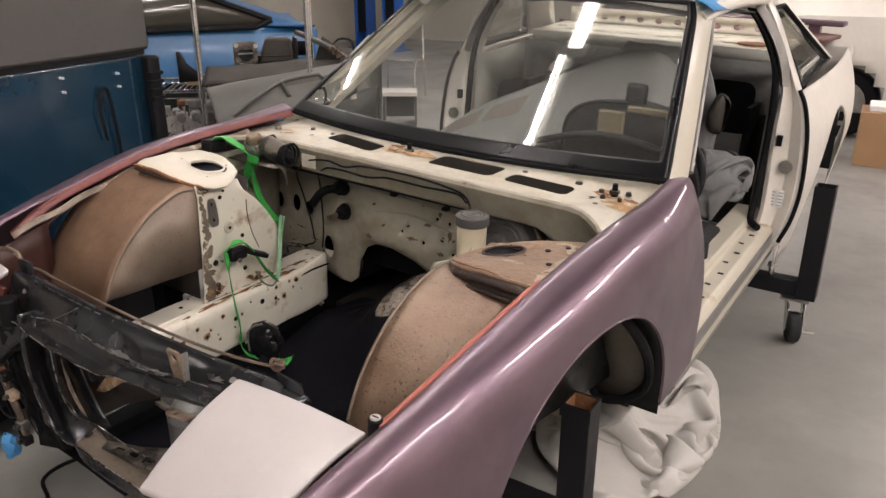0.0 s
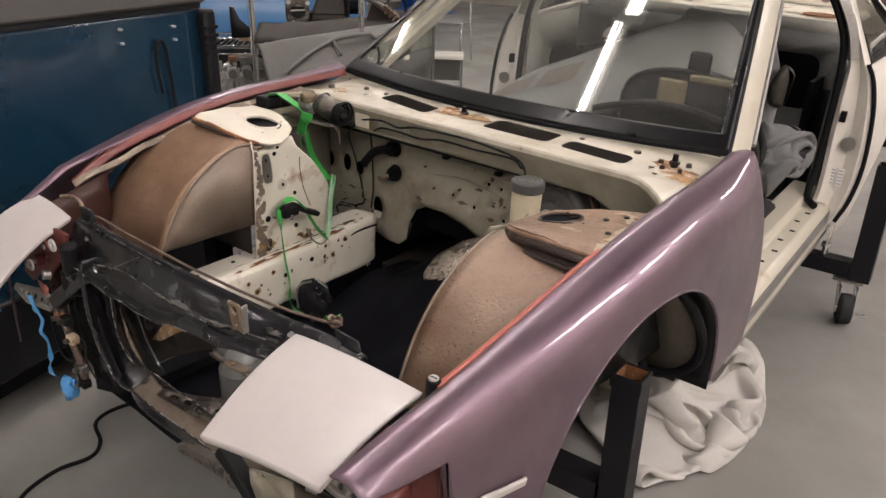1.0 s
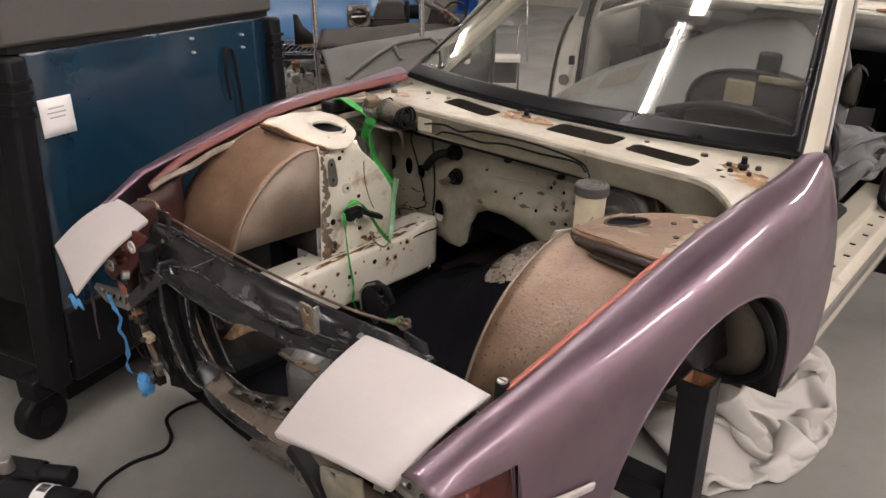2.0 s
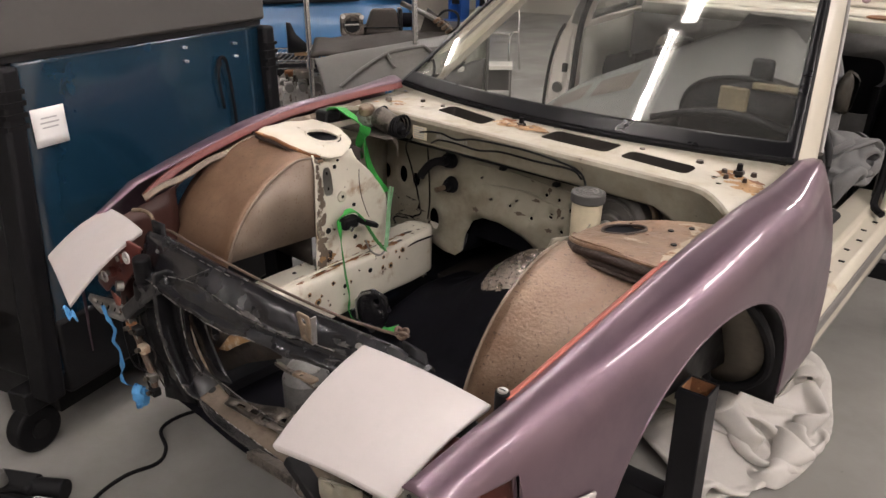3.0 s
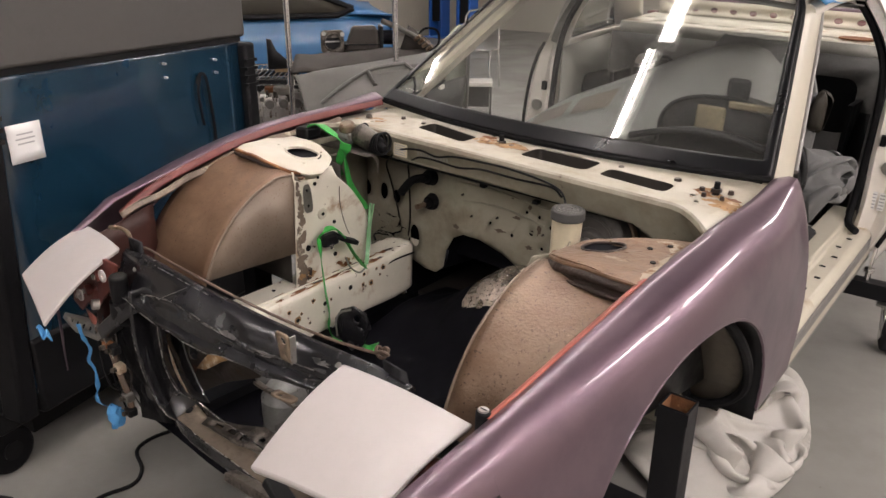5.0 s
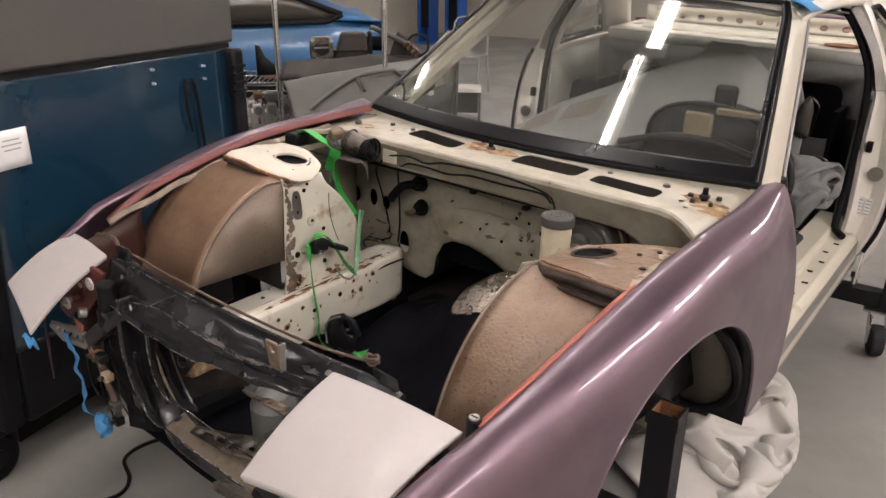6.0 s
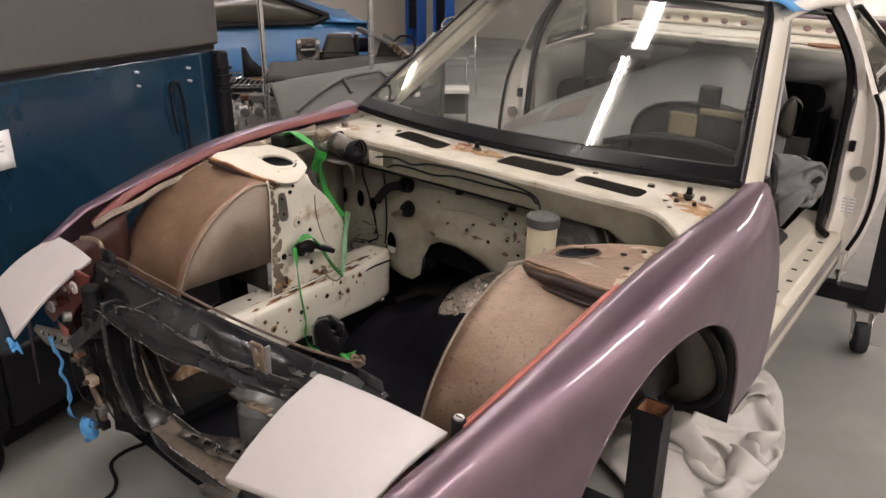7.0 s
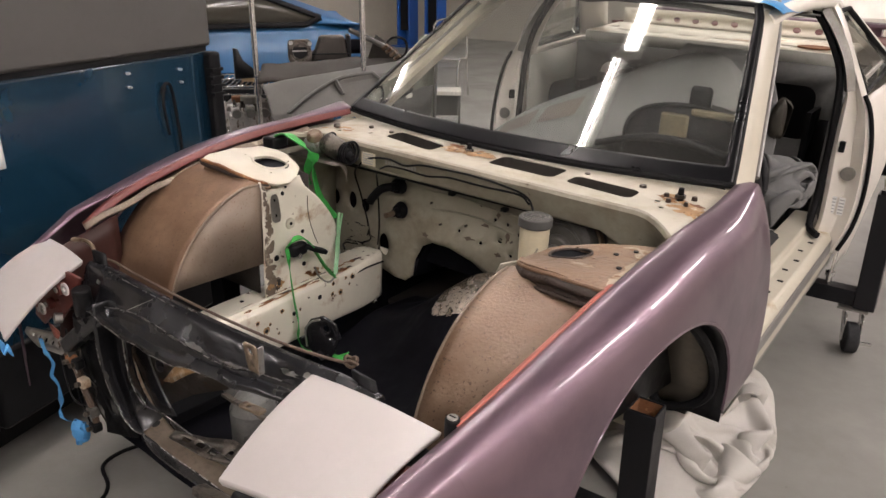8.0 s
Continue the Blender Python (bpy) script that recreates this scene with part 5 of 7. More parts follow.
whl = part("steering_wheel", rod(sw, 0.014, 10, 1), M_BLACK_PLAIN, car, "black steering wheel")
part("wheel_hub", cyl((0.455, 2.01, 0.735), (0.455, 1.95, 0.76), 0.055), M_BLACK_PLAIN, whl)
for a in (20, 160, 270):
    c, q = math.cos(radians(a)), math.sin(radians(a))
    part("spoke", rod([(0.455 + 0.04 * c, 2.005, 0.735 + 0.04 * q), (0.455 + 0.17 * c, 2.0 + 0.07 * q, 0.735 + 0.145 * q)], 0, 4, 0, flat=(0.03, 0.012)), M_BLACK_PLAIN, whl)
part("switch_block", box(0.415, 0.480, 1.80, 1.83, 0.985, 1.056), M_BLACK_PLAIN, dash, "black switch block", bevel=0.012)


# pale panel with brown pockets lying across the cabin
CARD = [(-0.64, 0.62), (-0.50, 0.722), (-0.366, 0.811), (-0.124, 0.924), (0.093, 1.029), (0.20, 1.074), (0.28, 1.092), (0.352, 1.090), (0.406, 1.058), (0.445, 1.005), (0.470, 0.93)]


def pt(u, v):
    x = -0.64 + 1.11 * u
    return Vector((x, 2.30 - 0.27 * v ** 0.8 - 0.02 * math.sin(math.pi * v), lerp_table(CARD, x)[0] - (0.12 + 0.20 * u) * v + 0.012 * math.sin(math.pi * v)))


dc = part("loose_panel", sheet(pt, 24, 10), M_PANEL, car, "pale grey trim panel with brown pockets", solid=0.012)
for a, b in ((0.17, 0.31), (0.34, 0.485)):
    part("pocket", plate(slot(a, b, 0.22, 0.52, 0.012), [], lambda u, v: pt(u, v) + Vector((0, -0.006, 0.012))), M_SPLASH, dc, "brown recessed pocket")

# driver's seat under a grey cover
def seat_f(u, v):
    a = math.pi * u
    w = 0.25 * (1 - 0.45 * max(0, v - 0.55) ** 2 / 0.2)
    return Vector((0.27 - w * math.cos(a), 2.44 + 0.16 * v - 0.08 * math.sin(a) * (1 - 0.6 * v), 0.32 + 0.77 * v + 0.01 * noise.noise((u * 6, v * 6, 0))))


seat_base = part("seat_base", box(0.36, 0.645, 2.10, 2.46, 0.216, 0.48), M_CLOTH_DARK, car, "dark bags and belts under the cover", bevel=0.05)
part("belt_buckle", cyl((0.64, 2.14, 0.49), (0.655, 2.08, 0.43), 0.02, seg=14), M_BLACK_PLAIN, seat_base)
seat = part("front_seat", sheet(seat_f, 20, 24), M_CLOTH_GREY, car, "seat under a grey fabric cover", solid=0.03)
part("seat_bolster", sheet(lambda u, v: Vector((0.53 + 0.035 * math.cos(2 * math.pi * u) * math.sin(math.pi * v), 2.52 + 0.05 * math.sin(2 * math.pi * u) * math.sin(math.pi * v), 0.87 - 0.075 * math.cos(math.pi * v))) + noise.noise_vector((u * 4, v * 3, 1)) * 0.018, 18, 12), M_OLIVE, seat, "dark olive vinyl bolster")


# radiator support at the nose
BEAM = [(-0.44, 0.648, 0.640), (-0.326, 0.650, 0.640), (-0.251, 0.664, 0.632), (-0.173, 0.676, 0.622), (-0.07, 0.673, 0.625), (0.029, 0.663, 0.636), (0.124, 0.668, 0.650), (0.203, 0.684, 0.660), (0.306, 0.700, 0.672), (0.44, 0.700, 0.672)]


def beam_f(u, v):
    x = -0.44 + 0.88 * u
    bow = 0.02 * (1 - (x / 0.43) ** 2)
    zc, zl = lerp_table(BEAM, x)
    back = 0.9 * (0.016 - bow)
    zc, zl = zc - back, zl - back
    mid = 0.5 * (0.712 + zc)
    prof = [(0.374, 0.708), (0.370, 0.718), (0.360, 0.720), (0.350, 0.712), (0.338, mid), (0.328, zc + 0.004), (0.322, zc + 0.001), (0.319, zc - 0.010), (0.314, zl + 0.014), (0.304, zl + 0.006), (0.300, zl - 0.002)]
    k = v * 10
    i = min(int(k), 9)
    t = k - i
    y = prof[i][0] + (prof[i + 1][0] - prof[i][0]) * t
    z = prof[i][1] + (prof[i + 1][1] - prof[i][1]) * t
    if v > 0.7:
        z += 0.004 * (v - 0.7) / 0.3 * math.sin(x * 31) + 0.0015 * math.sin(x * 71)
    if 3 < k < 7:
        z += 0.0025 * noise.noise((x * 25, v * 8, 2))
        y += 0.004 * noise.noise((x * 7, v * 3, 7))
    z -= 0.012 * max(0, abs(x) - 0.36) / 0.08
    return Vector((x, y - bow + 0.016, z))


sup = part("radiator_support", sheet(beam_f, 70, 30), M_BLACK, car, "scraped black upper radiator support", solid=0.003)
part("release_cable", rod([(-0.42, 0.394, 0.712), (-0.36, 0.388, 0.728), (-0.25, 0.380, 0.727), (0.0, 0.371, 0.727), (0.2, 0.376, 0.727), (0.32, 0.390, 0.730), (0.37, 0.40, 0.735)], 0.0031, 8), M_DARKTRIM2, sup, "brown bonnet release cable")
part("cable_coil", rod([(0.355 + 0.012 * math.cos(a), 0.40 + 0.009 * math.sin(a), 0.735 + 0.006 * math.sin(a * 1.5)) for a in (4 * math.pi * k / 24 for k in range(25))], 0.003, 6, 2), M_DARKTRIM2, sup)
for x, v, r in ((-0.36, 0.36, 0.007), (-0.33, 0.55, 0.009), (-0.15, 0.36, 0.005), (-0.29, 0.28, 0.004), (0.02, 0.40, 0.005), (0.30, 0.36, 0.007), (-0.22, 0.90, 0.006), (-0.08, 0.92, 0.005), (0.12, 0.92, 0.006)):
    p = beam_f((x + 0.44) / 0.88, v)
    part("beam_hole", cyl(p + Vector((0, 0.001, -0.001)), p + Vector((0, -0.0016, 0.0016)), r, seg=12), M_STEEL if r in (0.009, 0.007) else M_BLACK_PLAIN, sup)
part("beam_scratch", rod([beam_f(0.33, 0.30) + Vector((0, -0.002, 0.002)), beam_f(0.24, 0.62) + Vector((0, -0.002, 0.002))], 0.0008, 5, 1), M_STEEL, sup)
# highlights along crease and lips, modelled as thin bright rods
for a, b, v, r in ((0.14, 0.50, 0.56, 0.0013), (0.55, 0.80, 0.56, 0.0010), (0.10, 0.60, 0.995, 0.0013), (0.12, 0.42, 0.24, 0.0012)):
    part("edge_highlight", rod([beam_f(a + (b - a) * k / 24, v) + Vector((0, -0.0022, 0.0016 + 0.0006 * noise.noise((k * 0.9, v, 4)))) for k in range(25)], r, 5, 1), M_EDGE_GLINT, sup, "bright line standing in for an edge highlight")
# bare worn spots
random.seed(41)
for cu, cv, ru, rv in ((0.40, 0.62, 0.035, 0.05), (0.45, 0.60, 0.03, 0.03), (0.52, 0.50, 0.05, 0.06), (0.66, 0.52, 0.06, 0.05), (0.80, 0.40, 0.04, 0.05), (0.34, 0.58, 0.02, 0.03)):
    pts = [(cu + ru * math.cos(a) * random.uniform(0.35, 1.1), cv + rv * math.sin(a) * random.uniform(0.35, 1.1)) for a in (2 * math.pi * q / 18 for q in range(18))]
    part("worn_spot", plate(pts, [], lambda a, b: beam_f(a, b) + Vector((0, -0.0022, 0.0024))), M_WORN, sup)
part("end_strap", plate([(0.375, 0.742), (0.425, 0.74), (0.455, 0.56), (0.40, 0.55)], [ring(0.41, 0.70, 0.006, n=8)], lambda a, b: Vector((-a, 0.395 - 0.1 * (b - 0.6), b))), M_BLACK_PLAIN, sup, solid=0.006)
part("end_strap", plate([(0.375, 0.735), (0.425, 0.73), (0.455, 0.56), (0.40, 0.55)], [], lambda a, b: Vector((a, 0.395 - 0.1 * (b - 0.6), b))), M_BLACK_PLAIN, sup, solid=0.006)
lb = part("latch_bracket", plate(slot(-0.016, 0.016, -0.034, 0.026, 0.005), [ring(0, 0.010, 0.008, n=14), ring(-0.003, -0.020, 0.003, n=8)], lambda a, b: Vector((0.212 + a, 0.302 - b * 0.15, 0.735 + b))), M_ZINC, car, "rusty zinc bonnet latch bracket", solid=0.004)
part("latch_side", box(0.2265, 0.2295, 0.302, 0.314, 0.702, 0.756), M_STEEL, lb)
part("latch_base", plate(slot(-0.035, 0.025, -0.010, 0.010, 0.006), [ring(-0.015, 0, 0.006, n=10)], lambda a, b: Vector((0.205 + a, 0.305 + b, 0.622 + 0.1 * a))), M_ZINC, lb, solid=0.004)

# pressed channel: stay and lower tie in one piece, the web turning from the front to the top
CHAN = [(-0.284, 0.352, 0.660), (-0.296, 0.348, 0.575), (-0.285, 0.346, 0.490), (-0.262, 0.347, 0.430), (-0.234, 0.350, 0.388), (-0.196, 0.353, 0.362), (-0.120, 0.355, 0.350), (0.0, 0.356, 0.345), (0.20, 0.350, 0.340), (0.46, 0.345, 0.340)]
CHAN_PATH = smooth_path(CHAN, 8)


def chan(u):
    """Place, side and face direction of the channel's web at u."""
    k = u * (len(CHAN_PATH) - 1)
    i = min(int(k), len(CHAN_PATH) - 2)
    p = CHAN_PATH[i].lerp(CHAN_PATH[i + 1], k - i)
    d = (CHAN_PATH[i + 1] - CHAN_PATH[i]).normalized()
    t = min(1, max(0, (u - 0.22) / 0.42))
    t = t * t * (3 - 2 * t)
    nrm = Vector((0.15 * (1 - t), -1 + 0.85 * t, 0.1 + 0.9 * t)).normalized()
    side = nrm.cross(d).normalized()
    return p, side, side.cross(d).normalized() * -1


def chan_f(u, a, b):
    p, side, nrm = chan(u)
    return p + side * a + nrm * b


def chan_dent(u):
    return 0.004 * noise.noise((u * 26, 0, 3))


WEB = 0.027
stay = part("support_stay", sheet(lambda u, v: chan_f(0.50 * u, WEB * (2 * v - 1), -0.004 * math.sin(math.pi * v) + 0.5 * chan_dent(u)), 40, 6), M_BLACK, car, "black pressed-steel radiator stay", solid=0.003)
tie = part("lower_tie", sheet(lambda u, v: chan_f(0.50 + 0.50 * u, WEB * (2 * v - 1), -0.004 * math.sin(math.pi * v) + 0.4 * chan_dent(u)), 40, 6), M_DUST, car, "lower radiator tie bar with a dusty top", solid=0.003)
part("outer_flange", sheet(lambda u, v: chan_f(0.62 * u, -WEB - 0.006 * v, (0.046 - 0.026 * u) * v + 0.3 * chan_dent(u)), 40, 5), M_BLACK, stay, solid=0.003)
part("inner_flange", sheet(lambda u, v: chan_f(0.56 * u, WEB + 0.004 * v, (0.020 + 0.004 * math.sin(u * 19)) * v), 40, 4), M_BLACK, stay, solid=0.003)
part("back_flange", sheet(lambda u, v: chan_f(0.56 + 0.44 * u, WEB + 0.003 * v, (0.020 + 0.3 * chan_dent(u * 2)) * v), 40, 4), M_BLACK, tie, solid=0.003)
part("front_flange", sheet(lambda u, v: chan_f(0.50 + 0.50 * u, -WEB - 0.004 * v, 0.004 - (0.036 + 0.8 * chan_dent(u * 1.7)) * v), 50, 5), M_BLACK, tie, solid=0.003)
part("tie_hole", plate(ring(0.512, 0.006, 0.014, 0.010, 16), [], lambda a, b: chan_f(a, b, 0.0046)), M_BLACK_PLAIN, tie)
for u, a in ((0.14, 0.004), (0.30, -0.006), (0.40, 0.008)):
    part("stay_hole", plate(ring(u, a, 0.006, 0.005, 12), [], lambda q, b: chan_f(q, b, 0.0030)), M_BLACK_PLAIN, stay)
# the channel's edge highlights, again thin bright rods
for a, b, w, q in ((0.08, 0.50, WEB + 0.004, 0.0215), (0.52, 0.95, WEB + 0.003, 0.0215), (0.10, 0.55, -WEB - 0.006, 0.040), (0.55, 0.98, -WEB, 0.005)):
    part("edge_highlight", rod([chan_f(a + (b - a) * k / 20, w, (q if w > 0 or a > 0.5 else 0.046 - 0.026 * (a + (b - a) * k / 20) / 0.62) + 0.0006 * noise.noise((k * 1.1, a, 2))) for k in range(21)], 0.0013, 5, 1), M_EDGE_GLINT, stay, "bright line standing in for an edge highlight")
part("bright_edge", rod([(-0.326, 0.378, 0.520), (-0.318, 0.376, 0.495), (-0.302, 0.375, 0.468), (-0.283, 0.375, 0.430), (-0.252, 0.376, 0.388)], 0, 4, 6, flat=(0.014, 0.004)), M_FLAKE_PALE, stay, "pale edge of the rear flange")
part("rear_flange", sheet(lambda u, v: Vector((-0.335 + 0.09 * u ** 2 + 0.05 * v, 0.384 + 0.015 * v, 0.575 - 0.195 * u)), 12, 4), M_BLACK, stay, solid=0.003)
pb = part("pierced_bracket", plate([(-0.14, -0.02), (-0.02, -0.03), (0.06, -0.02), (0.07, 0.02), (0.0, 0.03), (-0.06, 0.012), (-0.14, 0.0)], [slot(-0.11, -0.085, -0.014, -0.004, 0.004), slot(-0.07, -0.045, -0.014, -0.002, 0.004), slot(-0.03, -0.005, -0.018, -0.002, 0.005), ring(0.02, 0.0, 0.008, n=10), ring(0.045, -0.005, 0.006, n=10)], lambda a, b: Vector((-0.02 + a, 0.392 + b + 0.15 * a, 0.372 + 0.35 * b))), M_GRIME, car, "pierced grey steel bracket", solid=0.003)
part("bracket_foot", box(-0.05, 0.02, 0.378, 0.40, 0.335, 0.362), M_STEEL, pb)
# black sheets put in for the shade of the headlamp cavities
for s_, x0 in ((-1, 0.36), (1, 0.40)):
    part("side_panel", plate([(0.37, 0.30), (0.60, 0.28), (0.60, 0.60), (0.42, 0.66)], [ring(0.48, 0.50, 0.04)], lambda a, b, s_=s_: Vector((s_ * a, 0.405, b))), M_BLACK_PLAIN, car, "black sheet standing in for the dark headlamp cavity", solid=0.004)
part("inner_baffle", plate([(-0.44, 0.62), (-0.05, 0.62), (-0.06, 0.485), (-0.208, 0.405), (-0.32, 0.330), (-0.44, 0.28)], [ring(-0.30, 0.46, 0.018), ring(-0.235, 0.49, 0.008, n=10)], lambda a, b: Vector((a, 0.44 + 0.04 * noise.noise((a * 8, b * 8, 0)), b))), M_BAFFLE, car, "dark rusty inner baffle", solid=0.004)
part("baffle_flap", plate([(-0.262, 0.405), (-0.212, 0.461), (-0.124, 0.502), (-0.085, 0.508), (-0.160, 0.462), (-0.225, 0.415)], [], lambda a, b: Vector((a, 0.418, b + 0.035))), M_RUST_PALE, car, "orange-brown torn flap", solid=0.004)
part("baffle_edge", rod([(-0.08, 0.45, 0.462), (-0.03, 0.44, 0.470), (0.03, 0.435, 0.478), (0.08, 0.43, 0.478)], 0, 4, 4, flat=(0.014, 0.006)), M_GRIME, car, "grimy pierced edge strip")


# headlamp gear behind each lid
def lamp_gear(s):
    red = [(0.385, 0.700), (0.43, 0.706), (0.475, 0.675), (0.52, 0.64), (0.565, 0.60), (0.575, 0.56), (0.545, 0.540), (0.515, 0.57), (0.485, 0.56), (0.46, 0.59), (0.43, 0.62), (0.40, 0.655)]
    g = part("lamp_bracket", plate(red, [ring(0.44, 0.665, 0.008), ring(0.54, 0.585, 0.008), ring(0.475, 0.62, 0.006)], lambda a, b: Vector((s * a, 0.315 - 0.12 * (a - 0.45), b))), M_DARKRED, car, "dark red primed headlamp bracket", solid=0.008, bevel=0.002)
    for x, z in ((0.44, 0.665), (0.54, 0.585), (0.50, 0.61)):
        part("bracket_lug", cyl((s * x, 0.312, z), (s * x, 0.292, z), 0.014, seg=14), M_DARKRED, g)
        part("lug_bolt", cyl((s * x, 0.293, z), (s * x, 0.289, z), 0.007, seg=6), M_STEEL, g)
    part("red_flap", plate([(0.455, 0.555), (0.50, 0.565), (0.47, 0.515)], [], lambda a, b: Vector((s * a, 0.29, b))), M_ORANGE, g, solid=0.003)
    for x, z in ((0.356, 0.700), (0.478, 0.614)) if s < 0 else ((0.40, 0.60), (0.50, 0.57)):
        part("lid_ear", plate(ring(x, z, 0.014, 0.014, 18), [ring(x, z, 0.006, 0.006, 12)], lambda a, b: Vector((s * a, 0.272, b))), M_WHITE, g, "pale pierced ear", solid=0.004)
    mo = part("lamp_motor", cyl((s * 0.378, 0.318, 0.615), (s * 0.374, 0.314, 0.682), 0.021, 0.020, 20), M_BLACK_PLAIN, car, "black pop-up lamp motor", bevel=0.004)
    part("motor_base", cyl((s * 0.385, 0.32, 0.56), (s * 0.380, 0.318, 0.618), 0.028, 0.026, 20), M_BLACK_PLAIN, mo, bevel=0.004)
    part("motor_knob", cyl((s * 0.43, 0.29, 0.60), (s * 0.435, 0.275, 0.603), 0.012, seg=14), M_STEEL, mo)
    arm = part("support_arm", rod([(s * 0.435, 0.297, 0.522), (s * 0.39, 0.31, 0.565), (s * 0.33, 0.325, 0.615), (s * 0.28, 0.335, 0.640)], 0, 4, 4, flat=(0.04, 0.035)), M_BLACK, car, "black box-section arm", bevel=0.005)
    part("arm_bolt", cyl((s * 0.36, 0.31, 0.60), (s * 0.36, 0.30, 0.622), 0.012, seg=6), M_BLACK, arm)
    br = part("pierced_strip", plate([(-0.10, -0.008), (-0.02, -0.024), (0.08, -0.018), (0.10, 0.01), (0.02, 0.02), (-0.10, 0.006)], [ring(-0.055, -0.004, 0.005, n=8), ring(-0.03, -0.004, 0.006, n=8), ring(0.0, -0.004, 0.007, n=8), ring(0.03, -0.002, 0.006, n=8), ring(0.06, -0.002, 0.006, n=8)], lambda a, b: Vector((s * (0.51 - a), 0.284 + 0.55 * b, 0.520 + 0.9 * b + 0.08 * a))), M_STEEL, car, "pierced grey steel strip", solid=0.003)
    part("strip_leg", rod([(s * 0.42, 0.29, 0.52), (s * 0.405, 0.292, 0.49), (s * 0.395, 0.295, 0.45)], 0, 4, 4, flat=(0.022, 0.003)), M_STEEL, br)
    return g


lamp_gear(-1)
lamp_gear(1)
# corner lamp recesses and side markers in the wings
for s in (1,):
    rc = part("corner_recess", sheet(lambda u, v: Vector((s * (0.545 + 0.135 * u), 0.30 + 0.04 * u - 0.03 * math.sin(math.pi * v), 0.672 - 0.27 * v)), 8, 8), M_DARKRED, car, "red primed corner lamp recess", solid=0.006)
    part("recess_wall", plate([(0.30, 0.66), (0.40, 0.70), (0.40, 0.40), (0.30, 0.40)], [], lambda a, b: Vector((s * (0.665 + 0.2 * (a - 0.30)), a, b))), M_DARKRED, rc, solid=0.003)
    part("recess_block", box(*sorted((s * 0.56, s * 0.62)), 0.255, 0.30, 0.52, 0.60), M_RED_DULL, rc, bevel=0.01)
    mk = [wing_point(s, 0.345, 0.45), wing_point(s, 0.39, 0.495), wing_point(s, 0.445, 0.545)]
    part("side_marker", rod([p + Vector((s * 0.005, 0, -0.010)) for p in mk], 0, 4, 3, flat=(0.008, 0.017)), M_WHITE, car, "pale side marker lens", bevel=0.004)
# rubber stop on the wing edge
for s in (1,):
    bs = part("bump_stop", cyl((s * 0.597, 0.365, 0.70), (s * 0.597, 0.365, 0.744), 0.012), M_RUBBER, car, "black rubber bonnet stop", bevel=0.003)
    part("stop_screw", cyl((s * 0.597, 0.365, 0.744), (s * 0.597, 0.365, 0.7462), 0.009, 0.008, 16), M_STEEL, bs, "slotted steel screw")
    part("screw_slot", box(s * 0.597 - 0.006, s * 0.597 + 0.006, 0.3635, 0.3665, 0.7458, 0.7466), M_BLACK_PLAIN, bs)
# lamp carrier under the left lid
lc_ = part("lamp_carrier", plate([(0.323, 0.509), (0.427, 0.540), (0.432, 0.482), (0.344, 0.439), (0.324, 0.478)], [ring(0.356, 0.512, 0.010, 0.007, 16)], lambda a, b: Vector((a, 0.225, b))), M_CREAM_DIRTY, car, "pale pierced lamp carrier plate", solid=0.006)
part("carrier_bar", rod([(0.058, 0.270, 0.389), (0.159, 0.262, 0.409), (0.246, 0.255, 0.422)], 0, 4, 4, flat=(0.030, 0.020)), M_GRIME, lc_, "rusty grey lever bar", bevel=0.004)
part("bar_knuckle", cyl((0.234, 0.255, 0.423), (0.273, 0.235, 0.452), 0.020, seg=16), M_GRIME, lc_, bevel=0.004)
part("lamp_arm", rod([(0.215, 0.250, 0.478), (0.289, 0.240, 0.447), (0.325, 0.240, 0.403)], 0, 4, 4, flat=(0.035, 0.020)), M_BLACK_PLAIN, lc_, "black lamp arm", bevel=0.004)

# brake booster and reservoir
boost = part("brake_booster", cyl((0.303, 1.372, 0.662), (0.297, 1.272, 0.667), 0.104, 0.098, 40), M_BOOST, car, "dull black round brake booster", bevel=0.014)
part("booster_rim", cyl((0.301, 1.338, 0.663), (0.300, 1.318, 0.664), 0.109, 0.109, 40), M_ZINC, boost, "yellowed crimped rim", bevel=0.004)
part("booster_ridge", rod([(0.298 + 0.070 * math.cos(a), 1.2725, 0.667 + 0.070 * math.sin(a)) for a in (2 * math.pi * k / 32 for k in range(33))], 0.005, 6, 1), M_BOOST, boost)
part("booster_boss", cyl((0.298, 1.275, 0.664), (0.298, 1.255, 0.664), 0.045, 0.038, 24), M_BOOST, boost, bevel=0.004)
res = part("fluid_reservoir", cyl((0.30, 1.13, 0.66), (0.30, 1.13, 0.775), 0.036, 0.038, 28), M_PLASTIC_WHITE, car, "yellowed plastic brake fluid reservoir", bevel=0.004)
cap = part("reservoir_cap", cyl((0.30, 1.13, 0.772), (0.30, 1.13, 0.797), 0.043, 0.042, 32), M_INNER, res, "ribbed black screw cap", bevel=0.003)
for r in (0.012, 0.024, 0.034):
    part("cap_ring", rod([(0.30 + r * math.cos(a), 1.13 + r * math.sin(a), 0.797) for a in (2 * math.pi * k / 24 for k in range(25))], 0.0022, 5, 1), M_GREYTRIM, cap)
part("master_cylinder", cyl((0.30, 1.07, 0.645), (0.298, 1.26, 0.66), 0.024), M_ALU, car, "cast aluminium master cylinder")

# wiper motor
wm = part("wiper_motor", cyl((-0.485, 1.192, 0.836), (-0.405, 1.187, 0.817), 0.034, 0.032, 24), M_GRIME, car, "oily dark steel wiper motor", bevel=0.008)
